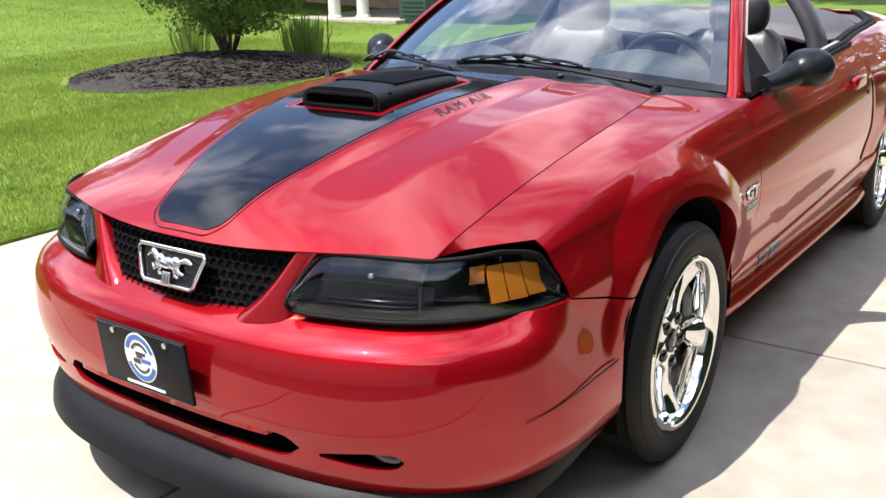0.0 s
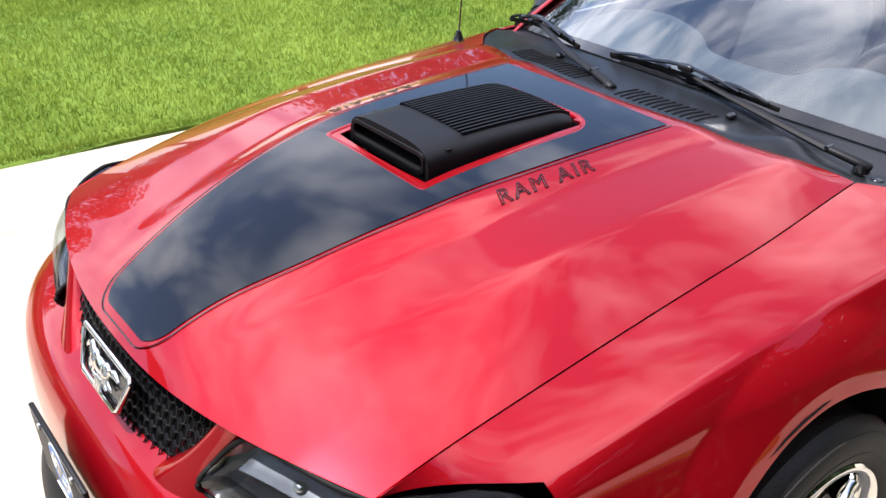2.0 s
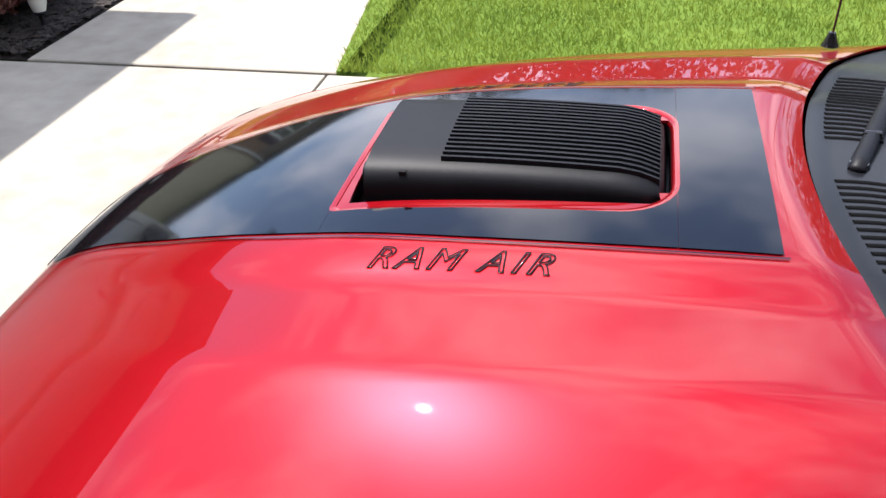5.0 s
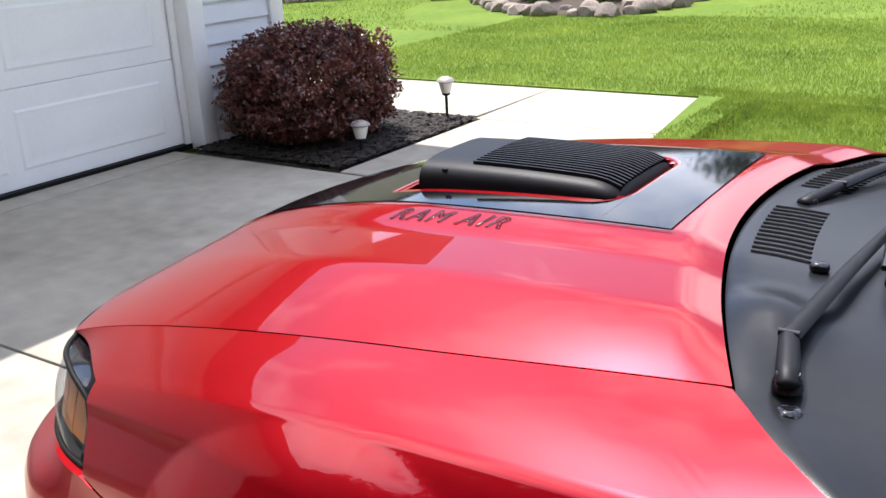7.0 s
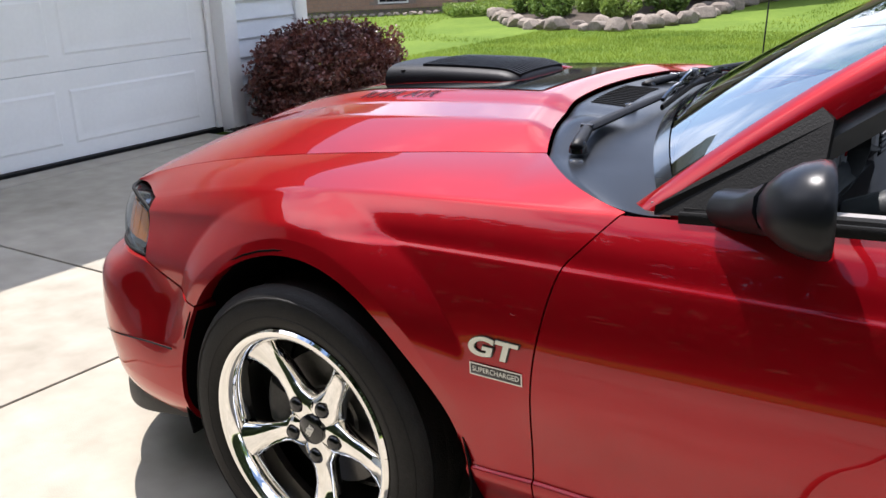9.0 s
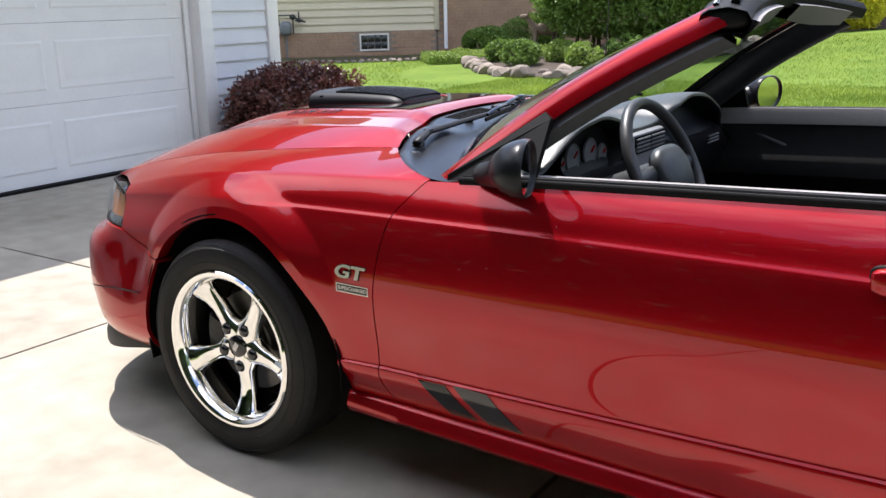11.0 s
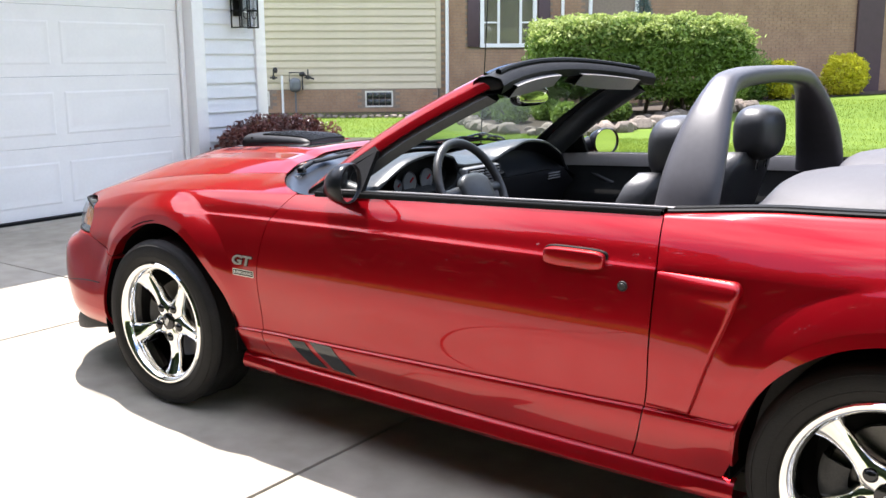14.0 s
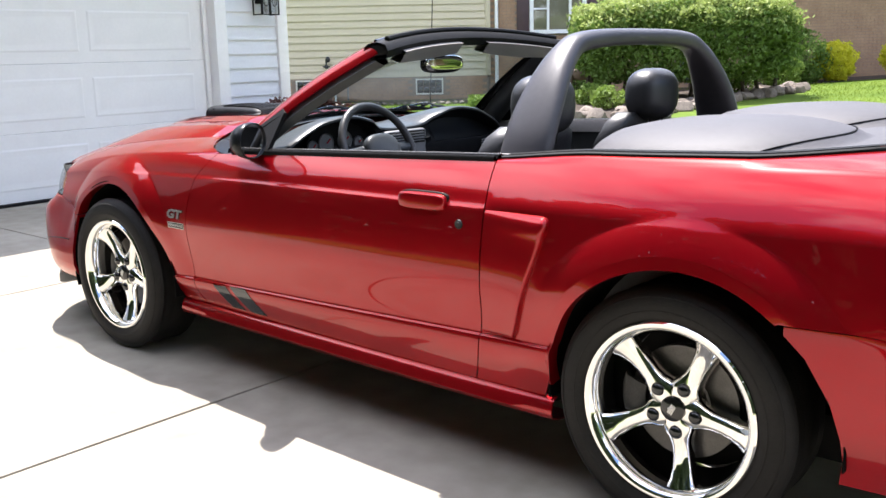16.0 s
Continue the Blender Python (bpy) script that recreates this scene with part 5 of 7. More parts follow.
# black slanted decal bars low on the door
for k, (x0, w) in enumerate(((0.66, 0.085), (0.775, 0.10))):
    for s, par in ((-1, door[0]), (1, door[1])):
        P = []
        for i in range(9):
            t = i / 8
            z = 0.385 - 0.095 * t
            P.append([(x0 + w * u + 0.085 * t, s * (float(y_side(x0 + w * u + 0.085 * t, z)) + 0.0012), z) for u in np.linspace(0, 1, 5)])
        part("door_decal", grid(P, flip=s < 0), STRIPE if k == 0 else GLOSS, par, "dark slanted film bar")

# rear end
rb = []
for z, xf, b in ((0.62, 3.70, 0.86), (0.60, 3.73, 0.872), (0.55, 3.75, 0.876), (0.45, 3.75, 0.874), (0.36, 3.74, 0.866), (0.30, 3.71, 0.85), (0.24, 3.66, 0.82)):
    row = []
    for s in np.linspace(-1, 1, 61):
        a = abs(s) * math.pi / 2
        cx, cz, r = ARCH[1]
        xs = cx + math.sqrt(max(0.02, (r + 0.003) ** 2 - (min(z, 0.60) - cz) ** 2))
        x = xs + (xf - xs) * math.cos(a) ** (2 / 3.4)
        lim = float(np.interp(x, [2.9, 3.7], [0.614, 0.60]))
        zz = lim - (0.62 - z) * (lim - 0.24) / 0.38
        yy = b * math.sin(a) ** (2 / 3.4)
        near = 1 - float(smooth(3.0, 3.4, x))
        yy = yy * (1 - near) + near * (float(y_side(x, max(zz, 0.27))) - 0.002)
        row.append((x, math.copysign(yy, s) if s else 0.0, zz))
    rb.append(row)
rear_bumper = part("rear_bumper", grid(rb, flip=True), PAINT, car, "red rear bumper cover", 0.010, 50)
both("side_marker", blob(3.10, 0.868, 0.575, 0.05, 0.012, 0.018, 3, 16, 8), REDLENS, "red side marker", 0, 60, parent=rear_bumper)
dk = []
for t in np.linspace(0, 1, 16):
    x = 2.96 + 0.70 * t
    w = float(yD(x)) - np.interp(x, [2.96, 3.66], [0.14, 0.19])
    dk.append([(x, w * k, float(zD(x)) + 0.045 + 0.016 * (1 - k * k) - 0.02 * t) for k in np.linspace(-1, 1, 21)])
part("trunk_lid", grid(dk, flip=True), PAINT, car, "red trunk lid", 0.006, 50)
tl = [[(3.66 + 0.02 * math.cos(a), 0.66 * k, 0.60 + 0.33 * q) for k in np.linspace(-1, 1, 21)] for q, a in ((0, 0), (0.5, 0.5), (1.0, 1.4))]
part("tail_panel", grid(tl), PAINT, car, "red tail panel", 0.006, 50)
both("tail_lamp", box(3.665, 3.70, 0.30, 0.60, 0.68, 0.82, 0.01), REDLENS, "red tail lamp", 0, 40)

# underbody and wheel wells
und = part("underbody", box(-0.78, 3.6, -0.58, 0.58, 0.17, 0.30, 0.02), RUBBER, car, "dark underbody")
for cx, cz, r in ARCH:
    a = np.linspace(-0.10, math.pi + (0.27 if cx < 1 else 0.10), 30)
    P = [[(cx + (r + 0.012) * math.cos(q), y, cz + (r + 0.012) * math.sin(q)) for q in a] for y in (0.860, 0.70, 0.50)]
    # liner coloured near-black: the shade inside the arch is painted in
    both("wheel_well", grid(P), RECESS_SHADE, "", 0.004, 60, parent=und)
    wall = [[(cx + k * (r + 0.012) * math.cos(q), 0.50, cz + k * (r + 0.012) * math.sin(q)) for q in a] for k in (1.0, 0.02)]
    both("wheel_well", grid(wall), RECESS_SHADE, "", 0.004, 60, parent=und)

# wheels
def build_wheel():
    rimp = [(0.2335, 0.104), (0.2335, 0.113), (0.231, 0.1155), (0.2265, 0.1155), (0.222, 0.113), (0.217, 0.106), (0.211, 0.094), (0.208, 0.07), (0.205, 0.03), (0.200, -0.04), (0.212, -0.09), (0.228, -0.10)]
    w = part("wheel", lathe(rimp, 96), CHROME, None, "chrome five-spoke wheel with low-profile tyre", 0.004, 40)
    tp = [(0.236, 0.108), (0.243, 0.116), (0.262, 0.1215), (0.285, 0.1215), (0.303, 0.116), (0.315, 0.107), (0.3215, 0.096)]
    for y in (0.088, 0.072, 0.068, 0.032, 0.028, 0.0):
        tp.append((0.3245, y))
    tyre_prof = [(0.228, 0.100)] + tp
    full = tyre_prof + [(r, -h) for r, h in tyre_prof[-2::-1]]
    groove = []
    for r, h in full:
        groove.append((r - (0.007 if abs(abs(h) - 0.030) < 0.0025 or abs(abs(h) - 0.070) < 0.0025 else 0), h))
    tyre = part("tyre", lathe(groove, 72), TYRE, w, "black low-profile tyre", 0, 40)
    rings = [lathe([(0.262, 0.1205), (0.263, 0.1225), (0.266, 0.1225), (0.267, 0.1205)], 60), lathe([(0.300, 0.1165), (0.301, 0.1185), (0.304, 0.1170), (0.305, 0.1145)], 60)]
    part("sidewall_ring", join(*rings), TYRE, w, "", 0, 40)
    hub_y = 0.064
    for k in range(5):
        ang = radians(-90 + 72 * k)
        P = []
        for r, hw, lift in ((0.020, 0.032, 0.004), (0.045, 0.040, 0.006), (0.062, 0.038, 0.006), (0.078, 0.030, 0.004), (0.10, 0.0245, 0.001), (0.13, 0.0240, 0.001), (0.16, 0.027, 0.007), (0.185, 0.032, 0.017), (0.203, 0.040, 0.026), (0.213, 0.050, 0.030)):
            P.append([(r, hub_y + lift + c, hw * q) for q, c in ((-1.12, -0.030), (-1.0, -0.010), (-0.80, -0.001), (-0.3, 0.0035), (0, 0.0020), (0.3, 0.0035), (0.80, -0.001), (1.0, -0.010), (1.12, -0.030))])
        sp = moved(grid(P, flip=False), Matrix.Rotation(-ang, 4, "Y"))
        part("spoke", sp, CHROME, w, "", 0.006, 60)
        m = Matrix.Rotation(-ang, 4, "Y") @ Matrix.Translation((0.0615, hub_y + 0.005, 0))
        part("lug_nut", moved(lathe([(0.0001, 0.014), (0.009, 0.0132), (0.0145, 0.0105), (0.018, 0.004), (0.0190, -0.006)], 20), m), GLOSS, w, "black lug nut cover", 0, 60)
    cap = part("centre_cap", moved(lathe([(0.0001, 0.012), (0.029, 0.0115), (0.0325, 0.009), (0.034, -0.004), (0.038, -0.006)], 36), Matrix.Translation((0, hub_y + 0.004, 0))), GLOSS, w, "black centre cap with small silver emblem", 0, 40)
    mark = join(*[moved(box(-0.013, 0.013, 0.0, 0.002, d - 0.0018, d + 0.0018), Matrix.Translation((0, hub_y + 0.0155, 0)) @ Matrix.Rotation(radians(55), 4, "Y")) for d in (-0.005, 0.0, 0.005)] + [blob(0, hub_y + 0.017, 0.002, 0.011, 0.002, 0.005, 2, 10, 6)])
    part("cap_emblem", mark, SILVER, w, "small silver emblem shape")
    part("brake_disc", lathe([(0.06, 0.010), (0.070, 0.016), (0.074, 0.010), (0.150, 0.010), (0.150, -0.012), (0.07, -0.012)], 48), IRON, w, "grey brake disc", 0, 30)
    ca = []
    for q in np.linspace(radians(-28), radians(28), 10):
        ca.append([(r * math.cos(q), y, r * math.sin(q)) for r, y in ((0.098, 0.018), (0.098, 0.036), (0.115, 0.044), (0.155, 0.042), (0.168, 0.03), (0.168, -0.02))])
    part("brake_caliper", grid(ca, flip=True), DARKMETAL, w, "grey brake caliper", 0.01, 40)
    part("hub_drum", lathe([(0.0001, 0.05), (0.05, 0.045), (0.06, 0.0), (0.062, -0.06)], 30), DARKMETAL, w, "", 0, 40)
    part("wheel_inner", lathe([(0.0001, -0.075), (0.20, -0.075)], 40), RUBBER, w, "", 0.004, 40)
    return w


wheel = build_wheel()
poses = [(x, s, z) for x, z in WHEELS for s in (-1, 1)]
for i, (x, s, z) in enumerate(poses):
    m = Matrix.Translation((x, s * 0.768, z)) @ (Matrix.Rotation(radians(180), 4, "Z") if s < 0 else Matrix.Identity(4)) @ Matrix.Rotation(radians((4, 30, 9, 15)[i]), 4, "Y")
    o = wheel if i == 0 else copy_thing(wheel, m)
    o.matrix_basis = m
    o.parent = car

# ---- cabin ----
part("cabin_floor", join(box(0.45, 2.20, -0.80, 0.80, 0.24, 0.32, 0.01), box(2.18, 2.95, -0.52, 0.52, 0.26, 0.34, 0.01)), CARPET, car, "dark carpeted cabin floor")
cardv = []
for t in np.linspace(0, 1, 30):
    x = 0.70 + (1.99 - 0.70) * t
    y, z = float(yD(x)) - 0.05, float(zD(x)) + 0.010
    cardv.append([(x, y, z), (x, y - 0.018, z - 0.03), (x, y - 0.016, z - 0.12), (x, y - 0.06, z - 0.16), (x, y - 0.065, z - 0.22), (x, y - 0.02, z - 0.26), (x, y - 0.01, 0.36)])
cap_v = [[Vector(r[0]) + Vector((0, 0.004, 0.003)), Vector(r[0]) + Vector((0, -0.012, 0.004)), Vector(r[1]) + Vector((0, -0.004, 0.002)), Vector(r[1]) + Vector((0, -0.003, -0.02))] for r in cardv]
# pale visor colour paints the sky sheen on the dark door top
both("door_cap", grid(cap_v), VISOR, "padded door top, paled to imitate its sky sheen", 0.003, 60, parent=door)
both("armrest", blob(1.35, 0.735, 0.70, 0.30, 0.035, 0.035, 3, 24, 12), LEATHER, "padded black armrest", 0, 60, parent=door)
both("door_ridge", tube(spline([(0.80, 0.765, 0.86), (0.92, 0.752, 0.838), (1.06, 0.742, 0.785), (1.24, 0.735, 0.715), (1.45, 0.735, 0.675)], 20), 0.013, 10), LEATHER, "curved black moulding on the door panel", 0, 60, parent=door)
both("release_handle", tube(spline([(1.04, 0.768, 0.835), (1.12, 0.760, 0.842), (1.22, 0.768, 0.838)], 10), 0.007, 8), SILVER, "silver inside door handle", 0, 60, parent=door)
both("door_card", grid(cardv), RUBBER, "black door panel with armrest", 0.004, 50, parent=door)
rear_card = []
for t in np.linspace(0, 1, 14):
    x = 1.99 + 0.75 * t
    y, z = float(yD(x)) - 0.075, float(zD(x)) + 0.015
    rear_card.append([(x, y, z), (x, y - 0.03, z - 0.05), (x, y - 0.04, 0.36)])
both("rear_side_panel", grid(rear_card), TRIMGREY, "grey rear side trim", 0.004, 50)
part("firewall", box(0.60, 0.66, -0.72, 0.72, 0.34, 0.86), RUBBER, car, "dark bulkhead")

# dashboard with two arched brows over recessed faces
lip_z = pchip([0, 0.06, 0.13, 0.20, 0.33, 0.45, 0.58, 0.68, 0.75], [0.918, 0.919, 0.926, 0.960, 0.985, 0.973, 0.926, 0.866, 0.815])
top_v, face_v, low_v = [], [], []
for k in range(81):
    y = -0.75 + 1.5 * k / 80
    zl, a = float(lip_z(abs(y))), abs(y)
    arch = float(smooth(0.13, 0.22, a) * (1 - smooth(0.60, 0.72, a)))
    xl, x0, z0 = 0.872 + 0.030 * arch, ws_x(y) + 0.035, min(ws_z(y) - 0.035, zl + 0.02)
    row = []
    for t in np.linspace(0, 1, 9):
        row.append((x0 + (xl - x0) * t, y, z0 + (zl - z0) * (1 - (1 - t) ** 2)))
    row += [(xl + 0.007, y, zl - 0.004), (xl + 0.008, y, zl - 0.011), (xl - 0.002, y, zl - 0.014)]
    top_v.append(row)
    zs, shelf = zl - 0.014, min(0.842, zl - 0.05)
    xb = xl - 0.002 - 0.060 * arch
    face_v.append([(xl - 0.002, y, zs), (xb + 0.025 * arch, y, zs - 0.008 * arch), (xb, y, zs - 0.3 * (zs - shelf)), (xb + 0.012 + 0.03 * (1 - arch), y, zs - 0.7 * (zs - shelf)), (xl - 0.012 + 0.03 * (1 - arch), y, shelf)])
    xs_ = xl - 0.012 + 0.03 * (1 - arch)
    low_v.append([(xs_, y, shelf), (xs_ + 0.012, y, shelf - 0.004), (xs_ + 0.014, y, shelf - 0.016), (xs_ + 0.002, y, 0.74), (xs_ - 0.03, y, 0.66), (xs_ - 0.10, y, 0.58)])
dash = part("dashboard", grid(top_v), DASH, car, "black twin-arched dashboard", 0.004, 50)
# face gets a blacker material than the lit top, painting in the brow's shade
part("dash_face", grid(face_v), BLACK, dash, "recessed dash face, blackened for the shade under the brows", 0, 50)
part("dash_lower", grid(low_v), BLACK, dash, "dark lower dash with glovebox", 0, 50)
for k in range(3):
    part("outer_vent_slat", box(0.906, 0.912, 0.50, 0.60, 0.798 + 0.011 * k, 0.803 + 0.011 * k, 0.001), TRIMGREY, dash)
P = []
for dx, k in ((0.0, 1.0), (-0.02, 0.97), (-0.04, 0.92), (-0.045, 0.02)):
    P.append([(0.905 + dx, -0.37 + 0.190 * k * math.cos(a), 0.885 + (0.082 if math.sin(a) > 0 else 0.055) * k * math.sin(a)) for a in (2 * math.pi * q / 32 for q in range(32))])
part("gauge_pod", grid(P, close_v=True), RUBBER, dash, "dark recessed instrument pod", 0, 50)
# gauge faces are greyed to paint in the shade of the pod
for y, z, r in ((-0.43, 0.884, 0.034), (-0.33, 0.886, 0.034), (-0.255, 0.874, 0.021), (-0.50, 0.874, 0.021)):
    part("gauge", moved(lathe([(0.0001, 0.002), (r, 0.002), (r + 0.004, 0.006), (r + 0.005, 0)], 24), Matrix.Translation((0.868, y, z)) @ Matrix.Rotation(radians(-90), 4, "Z")), TRIMGREY, dash, "round gauge, its pale face greyed for the shade of the pod", 0, 40)
    part("gauge_needle", moved(box(-0.002, 0.002, 0.0, 0.004, 0, 0.7 * r), Matrix.Translation((0.874, y, z)) @ Matrix.Rotation(radians(-90), 4, "Z") @ Matrix.Rotation(radians(-50), 4, "Y")), REDLENS, dash, "gauge needle")
part("centre_stack", box(0.86, 0.905, -0.125, 0.125, 0.62, 0.905, 0.014), TRIMGREY, dash, "grey centre panel")
# flat plate on the panel; its near-black paints the depth of the vents
part("vent_recess", box(0.904, 0.9065, -0.110, 0.110, 0.846, 0.898, 0.001), RECESS_SHADE, dash, "near-black plate painted as the shade inside the air vents")
for z in (0.889, 0.878, 0.867, 0.856):
    for y in (-0.054, 0.054):
        part("vent_slat", box(0.906, 0.911, y - 0.048, y + 0.048, z - 0.0028, z + 0.0028, 0.001), TRIMGREY, dash)
part("console", box(0.88, 1.75, -0.11, 0.11, 0.33, 0.56, 0.03), DASH, car, "black centre console")
part("gear_lever", join(tube([(1.15, 0, 0.55), (1.17, 0, 0.66)], 0.012, 8), blob(1.17, 0, 0.69, 0.025, 0.025, 0.035)), GLOSS, car, "black gear lever")

# steering wheel
sw = part("steering_wheel", grid([[((0.178 + 0.0155 * math.cos(b)) * math.cos(a), (0.178 + 0.0155 * math.cos(b)) * math.sin(a), 0.0155 * math.sin(b)) for b in (2 * math.pi * j / 12 for j in range(12))] for a in (2 * math.pi * i / 48 for i in range(48))], close_u=True, close_v=True), LEATHER, car, "black leather steering wheel", 0, 180)
part("wheel_pad", blob(0, -0.012, 0.012, 0.088, 0.070, 0.030, 2.8, 24, 12), DASH, sw, "padded wheel centre", 0, 60)
for a in (0, 180, 235, 305):
    c, s = math.cos(radians(a)), math.sin(radians(a))
    part("wheel_spoke", tube([(0.06 * c, 0.06 * s, 0.006), (0.12 * c, 0.12 * s, 0.0), (0.172 * c, 0.172 * s, 0)], [0.022, 0.018, 0.015], 10, (1, 0.5)), DASH, sw, "", 0, 60)
sw.matrix_basis = Matrix.Translation((1.100, -0.365, 0.865)) @ pose(0, 0, 0, 0, 64, 0) @ pose(0, 0, 0, 0, 0, 90)
part("steering_column", tube([(0.92, -0.365, 0.775), (1.09, -0.365, 0.855)], [0.045, 0.035], 14), DASH, car, "black steering column", 0, 50)

# rear-view mirror
rv = part("rear_view_mirror", blob(1.105, 0.0, 1.178, 0.020, 0.125, 0.039, 3.0, 24, 12), GLOSS, car, "black rear-view mirror", 0, 60)
part("mirror_glass", blob(1.121, 0.0, 1.178, 0.0075, 0.115, 0.032, 3.4, 24, 10), CHROME, rv, "mirror glass", 0, 60)
part("mirror_stem", tube([(1.085, 0.0, 1.232), (1.098, 0, 1.19)], 0.010, 8), GLOSS, rv, "", 0, 60)


# seats
def seat(sy):
    back = []
    for t in np.linspace(0, 1, 16):
        z = 0.50 + 0.485 * t
        x = 1.66 + 0.17 * t
        w = 0.250 - 0.025 * t - 0.04 * max(0, t - 0.8) / 0.2
        d = 0.055 - 0.02 * t
        if t > 0.95:
            d, w = d * 0.4, w * 0.8
        row = []
        for q in range(28):
            a = 2 * math.pi * q / 28
            c, s = math.cos(a), math.sin(a)
            row.append((x + d * math.copysign(abs(c) ** 0.7, c) - (0.045 * max(0, abs(s) - 0.6) / 0.4 if c < 0 else 0), sy + w * math.copysign(abs(s) ** 0.6, s), z))
        back.append(row)
    v, f = grid(back, close_v=True)
    f.append(tuple(range(len(v) - 28, len(v))))
    st = part("seat", (v, f), LEATHER, car, "black leather bucket seat", 0, 60)
    part("seat_cushion", blob(1.42, sy, 0.50, 0.28, 0.245, 0.09, 3.2, 28, 12), LEATHER, st, "", 0, 60)
    part("headrest", blob(1.850, sy, 1.048, 0.080, 0.125, 0.098, 2.7, 28, 16), LEATHER, st, "padded leather headrest", 0, 180)
    part("headrest_seam", tube([(1.832, sy - 0.118 * math.cos(a), 1.048 + 0.0945 * math.sin(a)) for a in np.linspace(0.1, math.pi - 0.1, 20)], 0.0035, 6), RUBBER, st, "", 0, 60)
    for dy in (-0.05, 0.05):
        part("headrest_post", tube([(1.86, sy + dy, 0.92), (1.868, sy + dy, 0.98)], 0.007, 8), CHROME, st, "", 0, 60)


seat(-0.365)
seat(0.365)
rs = part("rear_seat", blob(2.42, 0, 0.62, 0.12, 0.56, 0.26, 4, 30, 14), LEATHER, car, "black leather rear bench", 0, 60)
part("rear_cushion", blob(2.22, 0, 0.45, 0.22, 0.56, 0.10, 4, 30, 12), LEATHER, rs, "", 0, 60)

# styling bar
pts = [(1.985, -0.668, 0.89), (1.990, -0.645, 0.96), (1.990, -0.595, 1.05), (1.988, -0.525, 1.14), (1.985, -0.450, 1.205), (1.982, -0.370, 1.242), (1.980, -0.2, 1.257), (1.980, 0.0, 1.260)]
pts = pts + [(x, -y, z) for x, y, z in pts[-2::-1]]
bar = spline(pts, 60)
P = []
for i, p in enumerate(bar):
    a, b = bar[max(i - 1, 0)], bar[min(i + 1, len(bar) - 1)]
    t = Vector(b - a).normalized()
    out = t.cross(Vector((1, 0, 0))).normalized()
    fw = out.cross(t)
    e = abs(p[1]) / 0.69
    wd = 0.040 + 0.046 * float(smooth(0.55, 0.97, e))
    th = 0.027 + 0.006 * e
    P.append([Vector(p) + fw * wd * math.copysign(abs(math.cos(q)) ** 0.7, math.cos(q)) + out * th * math.copysign(abs(math.sin(q)) ** 0.7, math.sin(q)) for q in (2 * math.pi * k / 20 for k in range(20))])
part("styling_bar", grid(P, close_v=True), BAR, car, "dark grey vinyl-covered styling bar", 0, 60)

# folded-top boot cover
def cover_z(x, y):
    """Two padded humps on a flatter sheet."""
    w = float(yD(x)) - float(quarter_in(x)) - 0.042
    e = min(1, abs(y) / w)
    base = float(zD(x)) + 0.012 + 0.016 * float(smooth(2.4, 3.0, x)) + 0.012 * (1 - e * e)
    q = (abs(x - 2.46) / 0.38) ** 2.2 + (abs(abs(y) - 0.36) / 0.325) ** 2.4
    return base + 0.078 * max(0, 1 - q) ** 0.7 - 0.05 * (1 - float(smooth(2.13, 2.19, x))) * (1 - e**4)


bc = []
for t in np.linspace(0, 1, 60):
    x = 2.13 + 0.93 * t
    w = float(yD(x)) - float(quarter_in(x)) - 0.042
    bc.append([(x, w * k, cover_z(x, w * k)) for k in np.linspace(-1, 1, 91)])
boot = part("boot_cover", grid(bc, flip=True), VINYL, car, "grey vinyl cover over the folded top", 0.006, 60)
for s in (-1, 1):
    arc = [(2.47 + 0.345 * math.cos(a), s * (0.365 + 0.345 * math.sin(a))) for a in np.linspace(-1.3, 1.2, 30)]
    part("cover_seam", tube([(x, y, cover_z(x, y) + 0.0015) for x, y in arc], 0.0025, 6), RUBBER, boot, "stitched seam")

